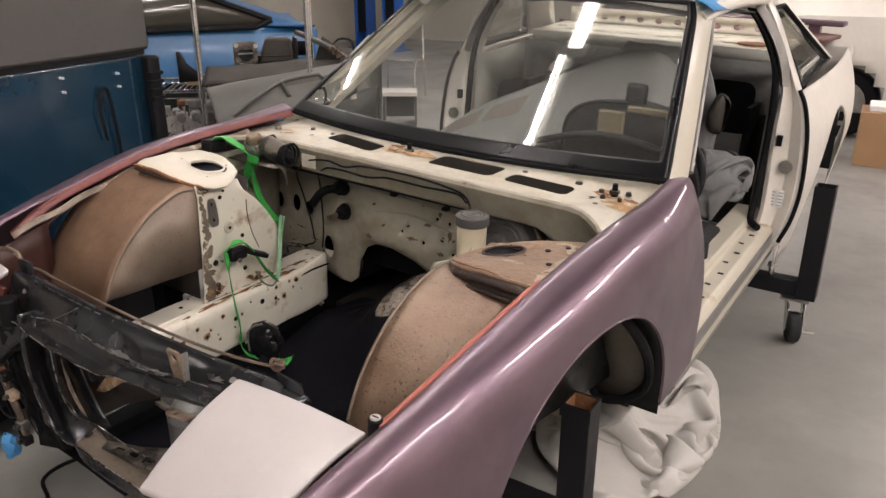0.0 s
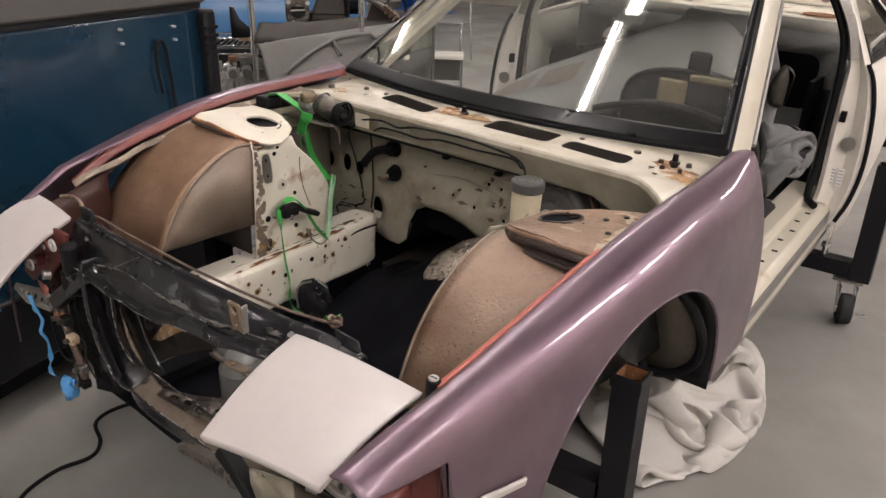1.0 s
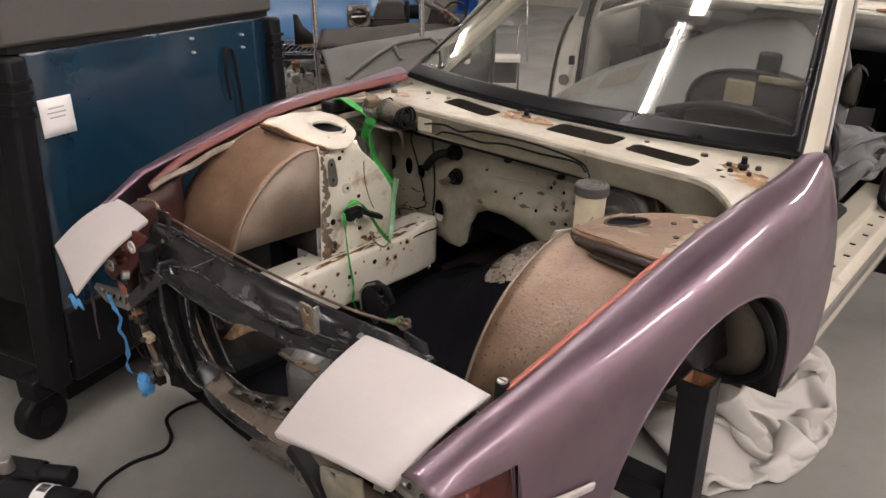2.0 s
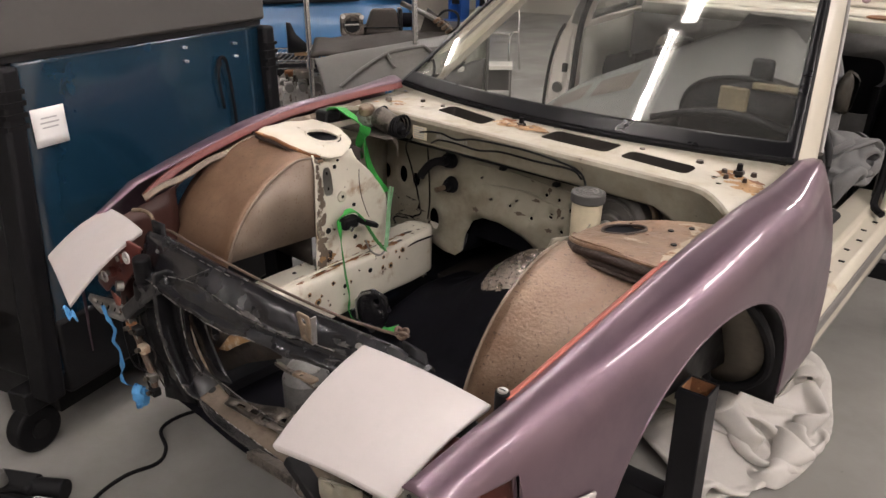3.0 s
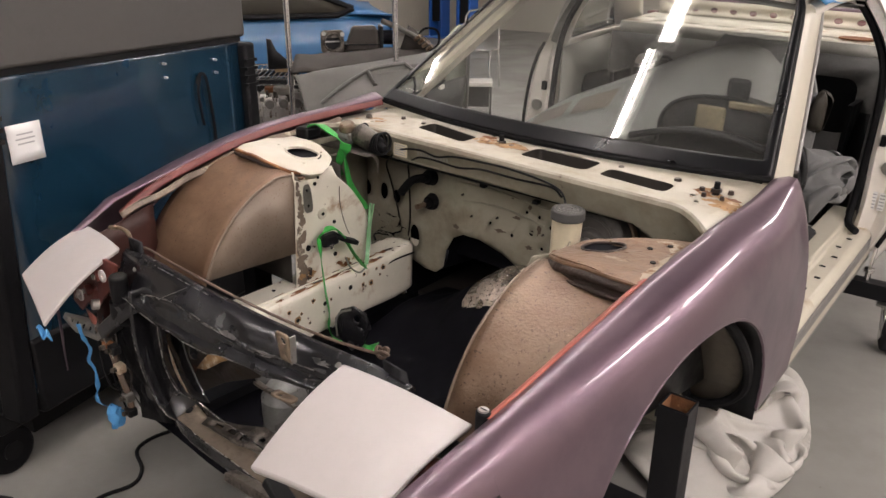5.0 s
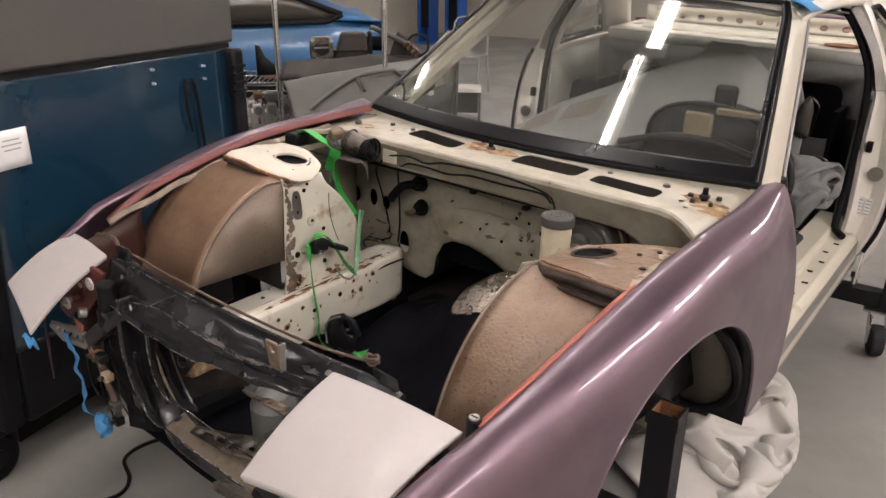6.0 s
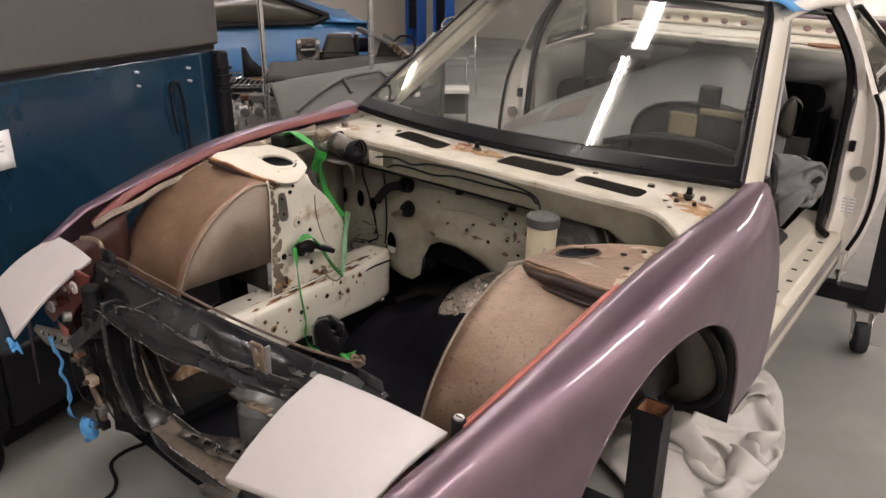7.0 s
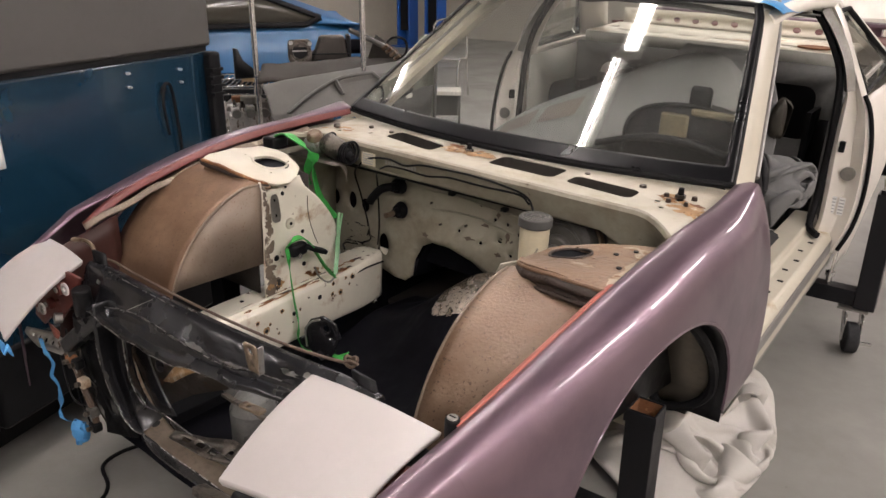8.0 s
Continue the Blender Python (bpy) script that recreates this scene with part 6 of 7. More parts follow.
for k in range(4):
    part("motor_ring", rod([(-0.412 + 0.012 * k, 1.187 + (0.026 + 0.0025 * k) * math.cos(a), 0.818 + 0.002 * k + (0.026 + 0.0025 * k) * math.sin(a)) for a in (2 * math.pi * q / 20 for q in range(21))], 0.004, 5, 1), M_RUBBER, wm)
part("motor_end", cyl((-0.41, 1.187, 0.818), (-0.385, 1.186, 0.812), 0.029, 0.022, 18), M_RUBBER, wm, "black rubber end boot", bevel=0.004)
part("motor_nose", cyl((-0.385, 1.186, 0.812), (-0.368, 1.185, 0.808), 0.016, 0.010, 16), M_RUBBER, wm)
part("wiper_gearbox", box(-0.56, -0.485, 1.155, 1.215, 0.80, 0.85), M_ALU, wm, "dirty cast gearbox", bevel=0.022)
part("gear_cover", cyl((-0.515, 1.175, 0.845), (-0.512, 1.168, 0.868), 0.028, 0.022, 20), M_ZINC, wm, bevel=0.005)
for x, z in ((-0.575, 0.838), (-0.508, 0.842)):
    part("motor_bolt", cyl((x, 1.25, z), (x, 1.222, z), 0.015, 0.013, 12), M_RUBBER, wm, bevel=0.003)
part("motor_bracket", plate([(-0.60, 1.14), (-0.40, 1.14), (-0.38, 1.18), (-0.40, 1.25), (-0.60, 1.25)], [], lambda a, b: Vector((a, b, 0.788))), M_GRIME, wm, "oily steel bracket", solid=0.003)
part("bracket_leg", rod([(-0.39, 1.16, 0.788), (-0.375, 1.16, 0.775), (-0.37, 1.16, 0.74)], 0, 4, 3, flat=(0.02, 0.003)), M_GRIME, wm)
# sticker and stamped marks on the cowl face
stk = part("cowl_sticker", box(-0.365, -0.310, 1.222, 1.2228, 0.785, 0.825), M_PLASTIC_WHITE, cowl, "faded paper sticker")
for k in range(5):
    part("print_line", box(-0.360, -0.318, 1.2210, 1.2218, 0.790 + 0.007 * k, 0.793 + 0.007 * k), M_INK, stk)
for k in range(11):
    part("stamped_mark", box(-0.27 + 0.011 * k, -0.264 + 0.011 * k, 1.2215, 1.2222, 0.803, 0.814), M_INTERIOR, cowl)

# brake pipes along the cowl and firewall
for pts in ([(-0.453, 1.360, 0.477), (-0.466, 1.358, 0.550), (-0.486, 1.345, 0.646), (-0.475, 1.31, 0.715), (-0.385, 1.235, 0.775), (-0.340, 1.224, 0.806), (-0.255, 1.215, 0.822), (-0.190, 1.213, 0.815), (-0.128, 1.212, 0.828), (-0.047, 1.212, 0.832), (0.067, 1.208, 0.834), (0.176, 1.204, 0.826), (0.229, 1.200, 0.815), (0.258, 1.185, 0.795), (0.275, 1.16, 0.765)],
            [(-0.425, 1.362, 0.436), (-0.412, 1.360, 0.532), (-0.411, 1.350, 0.672), (-0.38, 1.31, 0.735), (-0.290, 1.235, 0.785), (-0.250, 1.218, 0.800), (-0.190, 1.214, 0.803), (-0.106, 1.212, 0.800), (-0.027, 1.210, 0.812), (0.088, 1.206, 0.812), (0.205, 1.202, 0.815), (0.245, 1.19, 0.80)],
            [(-0.453, 1.36, 0.477), (-0.47, 1.35, 0.468), (-0.50, 1.28, 0.475), (-0.44, 1.22, 0.485)],
            [(-0.36, 1.12, 0.40), (-0.352, 1.16, 0.43), (-0.35, 1.22, 0.44), (-0.36, 1.32, 0.43)]):
    part("brake_pipe", rod(pts, 0.0030, 6), M_RUBBER, car, "thin dark brake pipe")

# bolts, studs and rust on the cowl
for x, y, h in ((0.571, 1.375, 0.026), (-0.075, 1.378, 0.026)):
    st = part("cowl_bolt", cyl((x, y, ZC - 0.01), (x, y, ZC + h), 0.009, 0.007, 12), M_RUBBER, cowl, "dark standing bolt")
    part("bolt_nut", cyl((x, y, ZC), (x, y, ZC + 0.009), 0.014, 0.013, 6), M_GRIME, st)
for x, y, r in ((0.535, 1.377, 0.008), (0.601, 1.395, 0.008), (0.555, 1.335, 0.007), (0.60, 1.335, 0.006), (-0.035, 1.372, 0.009), (-0.11, 1.365, 0.006), (0.46, 1.405, 0.011), (-0.60, 1.36, 0.012), (-0.50, 1.42, 0.009), (-0.40, 1.405, 0.009), (0.30, 1.405, 0.009), (-0.14, 1.435, 0.009), (0.01, 1.435, 0.009)):
    part("cowl_plug", cyl((x, y, ZC - 0.005), (x, y, ZC + 0.0045), r, r * 0.8, 12), M_RUST_DARK if r < 0.0085 else M_GRIME, cowl)
random.seed(63)
for cx, cy, sx, sy, n_ in ((-0.07, 1.372, 0.085, 0.030, 60), (0.58, 1.355, 0.055, 0.045, 30), (0.63, 1.31, 0.03, 0.03, 10), (-0.58, 1.36, 0.06, 0.03, 10)):
    for k in range(n_):
        px_, py_, r_ = cx + random.uniform(-sx, sx), cy + random.uniform(-sy, sy), random.choice((0.003, 0.004, 0.006, 0.009, 0.014, 0.020))
        pts = [(px_ + r_ * 1.5 * math.cos(a) * random.uniform(0.5, 1.2), py_ + r_ * math.sin(a) * random.uniform(0.4, 1.2)) for a in (2 * math.pi * q / 12 for q in range(12))]
        part("rust_spot", plate(pts, [], lambda a, b, k=k: Vector((a, b, ZC - 0.02 * (a / 0.7) ** 4 + 0.0019 + 0.00006 * k))), (M_RUST_PALE, M_RUST_PALE, M_RUST)[k % 3], cowl, "flaking orange-brown rust")


# ---- the dolly under the car ----
def dolly():
    d = thing("car_dolly", "black square-tube dolly on swivel castors carrying the shell", "dolly")

    def tube(name, a, b, w=0.075, label=""):
        """An open square tube."""
        a, b = Vector(a), Vector(b)
        m = Matrix.Translation(a) @ (b - a).to_track_quat("Z", "Y").to_matrix().to_4x4()
        L = (b - a).length
        h, t = w / 2, w / 2 - 0.005
        bm = bmesh.new()
        o = [[bm.verts.new(m @ Vector((x, y, z))) for x, y in ((-h, -h), (h, -h), (h, h), (-h, h))] for z in (0, L)]
        i = [[bm.verts.new(m @ Vector((x, y, z))) for x, y in ((-t, -t), (t, -t), (t, t), (-t, t))] for z in (0, L)]
        for k in range(4):
            j = (k + 1) % 4
            bm.faces.new((o[0][k], o[0][j], o[1][j], o[1][k]))
            bm.faces.new((i[0][k], i[1][k], i[1][j], i[0][j]))
            bm.faces.new((o[1][k], o[1][j], i[1][j], i[1][k]))
            bm.faces.new((o[0][k], i[0][k], i[0][j], o[0][j]))
        return part(name, bm, M_BLACK_STAND, d, label, bevel=0.004, smooth=False)

    def castor(x, y, turn):
        c = part("castor", box(x - 0.055, x + 0.055, y - 0.05, y + 0.05, 0.092, 0.100), M_STEEL, d, "swivel castor with a worn grey tyre")
        m = Matrix.Translation((x, y, 0)) @ Matrix.Rotation(radians(turn), 4, "Z")
        part("tyre", cyl(m @ Vector((-0.024, -0.03, FLOOR + 0.063)), m @ Vector((0.024, -0.03, FLOOR + 0.063)), 0.063, seg=28), M_CLOTH_DARK, c, "worn grey rubber tyre", bevel=0.008)
        part("wheel_hub", cyl(m @ Vector((-0.034, -0.03, FLOOR + 0.063)), m @ Vector((0.034, -0.03, FLOOR + 0.063)), 0.02, seg=16), M_CHROME, c)
        for s in (-1, 1):
            part("fork", plate([(-0.05, 0.055), (-0.015, 0.055), (0.03, 0.165), (-0.045, 0.165)], [], lambda a, b, s=s: m @ Vector((s * 0.031, a, FLOOR + b))), M_CHROME, c, "bright plated fork", solid=0.004)
        part("brake_pedal", box(0.03, 0.075, -0.06, -0.045, FLOOR + 0.045, FLOOR + 0.055, m), M_CHROME, c)

    for s in (1, -1):
        x = s * 0.945
        tube("rear_post", (x, 2.76, 0.10), (x, 2.76, 0.575), label="upright open-topped square tube")
        tube("rear_arm", (s * 0.25, 2.76, 0.139), (x - s * 0.0385, 2.76, 0.139), 0.065)
        part("clamp_bolt", cyl((s * 0.80, 2.76, 0.172), (s * 0.80, 2.76, 0.215), 0.012), M_CHROME, d, "bright clamp bolt")
        part("bolt_head", cyl((s * 0.80, 2.76, 0.205), (s * 0.80, 2.76, 0.222), 0.02, seg=6), M_CHROME, d)
        castor(s * 0.91, 2.76, 20)
        x = s * 0.718
        tube("front_post", (x, 0.96, 0.10), (x, 0.96, 0.475), 0.066, label="upright open-topped square tube, rusty inside")
        for q in range(4):
            a = Matrix.Translation((x, 0.96, 0)) @ Matrix.Rotation(radians(90 * q), 4, "Z")
            part("rusty_inside", box(-0.0278, 0.0278, 0.0268, 0.0277, 0.36, 0.472, a), M_RUST, d)
        part("post_collar", box(x - 0.036, x + 0.036, 0.9235, 0.926, 0.445, 0.475), M_BLACK_STAND, d)
        tube("front_arm", (s * 0.25, 0.96, 0.139), (x - s * 0.0385, 0.96, 0.139), 0.065)
        castor(s * 0.70, 0.96, -30)
        tube("saddle_post", (s * 0.42, 0.96, 0.173), (s * 0.42, 0.96, 0.345), 0.05)
        tube("saddle_post", (s * 0.60, 2.76, 0.173), (s * 0.60, 2.76, 0.24), 0.05)
    tube("side_rail", (-0.415, 0.42, 0.218), (-0.375, 1.00, 0.218), 0.06, "short square tube")
    tube("spine", (0, 0.90, 0.139), (0, 2.82, 0.139), 0.075)
    for y in (0.96, 2.76):
        tube("cross_sleeve", (-0.30, y, 0.139), (0.30, y, 0.139), 0.08)
    return d


dolly()


# ---- cloths ----
def crumple(nx, ny, wide, deep, foot, mound, seed, steps=150, thick=0.005, grain=(1, 1), tall=0.025):
    """Lets a slack sheet fall and buckle inside an ellipse over a mound; returns its grid of points."""
    rng = np.random.default_rng(seed)
    u, v = np.meshgrid(np.linspace(-1, 1, nx), np.linspace(-1, 1, ny), indexing="ij")
    P = np.zeros((nx, ny, 3))
    P[..., 0], P[..., 1] = u * foot[0] * 0.95, v * foot[1] * 0.95
    for k in range(14):
        a, b, c = rng.uniform(-4, 4) * grain[0], rng.uniform(-9, 9) * grain[1], rng.uniform(0, 6.28)
        P[..., 2] += tall * np.sin(a * u + b * v + c)
    P[..., 2] += 0.12 + mound(P[..., 0], P[..., 1])
    lx, ly = wide / (nx - 1), deep / (ny - 1)
    links = []
    for dx, dy, k in ((1, 0, 1.0), (0, 1, 1.0), (1, 1, 0.5), (1, -1, 0.5), (3, 0, 0.15), (0, 3, 0.15), (6, 0, 0.06), (0, 6, 0.06)):
        links.append((slice(0, nx - dx), slice(max(0, -dy), ny - max(0, dy)), slice(dx, nx), slice(max(0, dy), ny + min(0, dy)), ((dx * lx) ** 2 + (dy * ly) ** 2) ** 0.5, k))
    old = P.copy()
    for step in range(steps):
        vel = (P - old) * 0.94
        old = P.copy()
        P = P + vel
        P[..., 2] -= 0.0016
        for it in range(7):
            for s0, s1, t0, t1, rest, k in links:
                d = P[t0, t1] - P[s0, s1]
                n = np.sqrt((d * d).sum(-1, keepdims=True)) + 1e-9
                c = d * (k * 0.5 * (1 - rest / n))
                if k < 0.3:
                    c = np.where(n < rest, c, 0)
                P[s0, s1] += c
                P[t0, t1] -= c
            r = np.sqrt((P[..., 0] / foot[0]) ** 2 + (P[..., 1] / foot[1]) ** 2)
            f = np.where(r > 1, 1 / np.maximum(r, 1e-6), 1.0)
            P[..., 0] *= f
            P[..., 1] *= f
        low = mound(P[..., 0], P[..., 1]) + thick
        hit = P[..., 2] < low
        P[..., 2] = np.where(hit, low, P[..., 2])
        for k in (0, 1):
            P[..., k] = np.where(hit, old[..., k] * 0.7 + P[..., k] * 0.3, P[..., k])
    return P


def cloth_mesh(P, c):
    nx, ny = P.shape[:2]
    bm = bmesh.new()
    vs = [[bm.verts.new((c[0] + P[i, j, 0], c[1] + P[i, j, 1], c[2] + P[i, j, 2])) for j in range(ny)] for i in range(nx)]
    for i in range(nx - 1):
        for j in range(ny - 1):
            bm.faces.new((vs[i][j], vs[i + 1][j], vs[i + 1][j + 1], vs[i][j + 1]))
    return bm


def cloth_heap():
    P = crumple(64, 120, 0.84, 1.85, (0.29, 0.50), lambda x, y: 0.13 * np.exp(-((x + 0.06) / 0.16) ** 2 - ((y - 0.05) / 0.34) ** 2) + 0.12 * np.exp(-((x - 0.10) / 0.07) ** 2 - ((y - 0.26) / 0.10) ** 2) + 0.08 * np.exp(-((x - 0.04) / 0.06) ** 2 - ((y + 0.12) / 0.08) ** 2), 21, 110, grain=(0.8, 0.5), tall=0.03)
    c = part("dust_sheet", cloth_mesh(P, (0.575, 1.74, FLOOR)), M_CLOTH, None, solid=0.004)
    c.modifiers.new("round", "SUBSURF").levels = 1
    return tagged(c, "crumpled pale grey vinyl dust sheet on the floor", "sheet")


cloth_heap()


def seat_cloth():
    P = crumple(54, 70, 0.62, 0.84, (0.13, 0.19), lambda x, y: 0.26 * np.exp(-(x / 0.11) ** 4 - (y / 0.15) ** 4), 8, 70, tall=0.02)
    c = part("grey_cover", cloth_mesh(P, (0.63, 2.25, 0.50)), M_CLOTH_GREY, None, solid=0.004)
    c.modifiers.new("round", "SUBSURF").levels = 1
    return tagged(c, "crumpled grey fabric cover heaped inside the door opening", "cover")


seat_cloth()


# ---- teal cabinet on castors ----
def teal_cabinet():
    m = Matrix.Translation((-0.955, 0.36, 0)) @ Matrix.Rotation(radians(15), 4, "Z")
    c = thing("tool_cabinet", "glossy teal rolling cabinet with a dark grey lid and black corners", "cabinet", m)
    L = 1.02

    def skin(u, v):
        z = 0.16 + 0.92 * v
        return Vector((-0.012 * v + 0.003 * math.sin(2.2 * u + 3 * v), L * u - 0.075 * (1 - v) * (1 - u), z))
    part("side_panel", sheet(skin, 12, 30), M_TEAL, c, "glossy teal side panel", solid=0.02)
    part("body", box(-0.55, -0.10, 0.02, L - 0.02, 0.14, 1.06), M_TEAL, c, bevel=0.01)
    part("lid", box(-0.62, 0.014, -0.06, L + 0.02, 1.083, 1.42), M_GREY_LID, c, "dark grey textured lid", bevel=0.012)
    part("lid_lip", box(-0.60, 0.004, -0.04, L, 1.066, 1.083), M_BLACK_PLAIN, c)
    for y in (-0.035, L + 0.02):
        foot = -0.075 if y < 0 else 0.0

        def splay(v, foot=foot):
            v.co.y += foot * (1.06 - v.co.z) / 0.96
        pbm = box(-0.06, 0.03, y - 0.03, y + 0.03, 0.10, 1.06)
        for v in pbm.verts:
            splay(v)
        cp = part("corner_post", pbm, M_RUBBER, c, "black moulded corner post", bevel=0.012)
        for k in range(4):
            rbm = box(-0.062, 0.034, y - 0.032, y + 0.032, 0.90 + 0.03 * k, 0.912 + 0.03 * k)
            for v in rbm.verts:
                splay(v)
            part("post_rib", rbm, M_RUBBER, cp)
        y += foot
        wh = part("castor", cyl((-0.12, y - 0.02, FLOOR + 0.075), (-0.06, y - 0.02, FLOOR + 0.075), 0.075, seg=28), M_RUBBER, c, "black castor wheel", bevel=0.01)
        part("castor_hub", cyl((-0.062, y - 0.02, FLOOR + 0.075), (-0.054, y - 0.02, FLOOR + 0.075), 0.03, seg=18), M_BLACK_PLAIN, wh)
        part("castor_fork", box(-0.13, -0.05, y - 0.05, y + 0.03, 0.05, 0.12), M_BLACK_PLAIN, c, bevel=0.006)
    # added black block, stands for the shade under the cabinet
    part("shade_block", box(-0.52, -0.14, 0.0, L, FLOOR + 0.03, 0.11), M_BLACK_PLAIN, c)
    # the cabinet is black across its front and below z 0.33
    part("front_panel", box(-0.56, -0.06, -0.06, 0.018, 0.12, 1.06), M_BLACK_PLAIN, c, "black panel over the cabinet front")
    part("bottom_rail", box(-0.5, 0.022, -0.06, L, 0.09, 0.33), M_BLACK_PLAIN, c, "black lower band of the cabinet", bevel=0.012)
    for y, z in ((0.62, 1.03), (0.62, 0.985), (0.87, 1.015), (0.87, 0.97)):
        lean = 0.0
        part("rivet", cyl((-lean - 0.012, y, z), (-lean + 0.009, y, z), 0.006, 0.004, 10), M_WHITE, c, "bright rivet")
    part("handle_cable", rod([(0.009, 0.775, 0.962), (0.012, 0.757, 0.935), (0.013, 0.752, 0.895), (0.013, 0.757, 0.85), (0.012, 0.765, 0.80)], 0.005, 8), M_RUBBER, c, "thin black cable loop")
    part("handle_cable", rod([(0.008, 0.757, 0.945), (0.009, 0.763, 0.962), (0.012, 0.780, 0.978), (0.014, 0.80, 0.95), (0.014, 0.815, 0.80), (0.014, 0.82, 0.60)], 0.006, 8), M_RUBBER, c, "thin black cable loop")
    pp = part("paper_note", sheet(lambda u, v: Vector((0.016, 0.005 + 0.105 * u, 0.835 + 0.105 * v)), 4, 4), M_PAPER, c, "white printed paper note", solid=0.0008)
    for k, w in enumerate((0.05, 0.06, 0.05)):
        part("print_line", box(0.0166, 0.0174, 0.058 - w / 2, 0.058 + w / 2, 0.910 - 0.013 * k, 0.914 - 0.013 * k), M_INK, pp)
    return c


teal_cabinet()


# ---- rack with parts ----
def wire_rack():
    m = Matrix.Translation((-1.52, 1.83, 0)) @ Matrix.Rotation(radians(42), 4, "Z")
    r = thing("wire_rack", "chrome wire shelving rack with four posts", "rack", m)
    W, D, ZT = 1.10, 0.50, 0.84
    A = -0.62
    for x, y in ((A, 0), (0, 0), (A + W, 0), (A, D), (A + W, D)):
        # the tube with a shallow groove every inch
        p = part("post", sheet(lambda u, v: Vector((x + (0.0118 if round(v * 576) % 8 == 0 else 0.0126) * math.cos(2 * math.pi * u), y + (0.0118 if round(v * 576) % 8 == 0 else 0.0126) * math.sin(2 * math.pi * u), FLOOR + 1.84 * v)), 14, 576), M_CHROME, r, "grooved chrome post")
        for z in (0.30, 0.62, ZT):
            part("collar", cyl((x, y, z - 0.025), (x, y, z + 0.02), 0.019, 0.016, 12), M_CHROME, p)
    for z in (0.30, 0.62, ZT):
        s = part("shelf", rod([(A, 0, z), (A + W, 0, z), (A + W, D, z), (A, D, z), (A, 0, z)], 0.004, 6, 0), M_CHROME, r, "chrome wire shelf")
        bm = bmesh.new()
        for k in range(1, 44):
            add_cyl(bm, (A + W * k / 44, 0, z + 0.002), (A + W * k / 44, D, z + 0.002), 0.0024, seg=5)
        for y in (0, D / 2, D):
            add_cyl(bm, (A, y, z - 0.025), (A + W, y, z - 0.025), 0.003, seg=6)
        part("shelf_wires", bm, M_CHROME, s)
    return r, m


rack, RM = wire_rack()


def on_rack(name, label, category, x, y, z, turn=0):
    return thing(name, label, category, RM @ pose(x, y, z, 0, 0, turn))


def rack_things():
    # grey moulded trim panel hanging over the shelf edge
    g = on_rack("trim_panel", "grey moulded interior trim panel lying over the rack", "trim panel", 0, 0, 0)
    pa, pb_, pc, pd = Vector((0.03, -0.12, 0.885)), Vector((0.66, 0.16, 0.955)), Vector((0.09, -0.25, 0.735)), Vector((0.60, -0.22, 0.80))

    def f(u, v):
        p = pa.lerp(pb_, u).lerp(pc.lerp(pd, u), v)
        swell = 0.025 * math.sin(math.pi * min(1, v * 1.2)) - 0.02 * max(0, 0.12 - v) / 0.12
        if 0.42 < v and u > 0.16 + 0.9 * max(0, 0.8 - v):
            swell -= 0.012
        return p + Vector((0, -0.4, 0.9)) * swell + Vector((0, 0, 0.004 * noise.noise((u * 6, v * 4, 2))))
    part("panel_skin", sheet(f, 50, 26), M_GREYTRIM, g, solid=0.006)
    for a in ([(0.14, 0.86), (0.30, 0.64), (0.50, 0.40), (0.62, 0.34), (0.80, 0.36)], [(0.52, 0.40), (0.58, 0.66)], [(0.80, 0.36), (0.90, 0.55)]):
        part("panel_rib", rod([f(u, v) + Vector((0, -0.004, 0.006)) for u, v in a], 0.009, 6, 2), M_GREYTRIM, g)
    # dark carpet roll
    d = on_rack("dark_trim", "dark brown-grey felt trim on the rack", "trim", 0.0, 0.0, 0.86)
    part("felt", sheet(lambda u, v: Vector((0.01 + 0.66 * u, -0.06 + 0.42 * v + 0.18 * u, 0.012 + 0.05 * math.sin(math.pi * v) + 0.012 * noise.noise((u * 7, v * 3, 0)) + 0.03 * u)), 30, 12), M_DARKTRIM, d, solid=0.01)
    # throttle body and intake pipe
    t = on_rack("throttle_body", "dark cast throttle body with a bare round flange", "engine part", 0.155, 0.34, 0.955, -68)
    part("intake_pipe", rod([(-0.16, 0.05, -0.02), (-0.10, 0.04, -0.005), (-0.04, 0.02, 0.01), (0.02, 0.0, 0.02)], 0.050, 14), M_DARKTRIM, t)
    part("butterfly", plate(ring(0, 0, 0.040, 0.036, 20), [], lambda a, b: Vector((0.036 + 0.25 * b, a, 0.02 + b))), M_GRIME, t, "dull butterfly plate", solid=0.003)
    part("spindle", cyl((0.040, -0.045, 0.02), (0.040, 0.045, 0.02), 0.005, seg=8), M_STEEL, t)
    part("flange", plate(slot(-0.058, 0.058, -0.055, 0.055, 0.022, 6), [ring(0, 0, 0.043, n=24)], lambda a, b: Vector((0.045, a, 0.02 + b))), M_GRIME, t, "dark metal flange", solid=0.008)
    for a in (0.6, 2.4, 4.3):
        part("flange_lug", cyl((0.040, 0.060 * math.cos(a), 0.02 + 0.060 * math.sin(a)), (0.052, 0.060 * math.cos(a), 0.02 + 0.060 * math.sin(a)), 0.011, seg=10), M_ALU, t)
    part("bore", cyl((0.0, 0, 0.02), (0.042, 0, 0.02), 0.042, seg=24), M_BLACK_PLAIN, t)
    part("bore_ring", rod([(0.048, 0.042 * math.cos(a), 0.02 + 0.042 * math.sin(a)) for a in (2 * math.pi * k / 24 for k in range(25))], 0.005, 6, 1), M_GRIME, t)
    part("side_pipe", cyl((-0.02, 0.07, -0.03), (-0.02, 0.10, -0.02), 0.028), M_DARKTRIM, t)
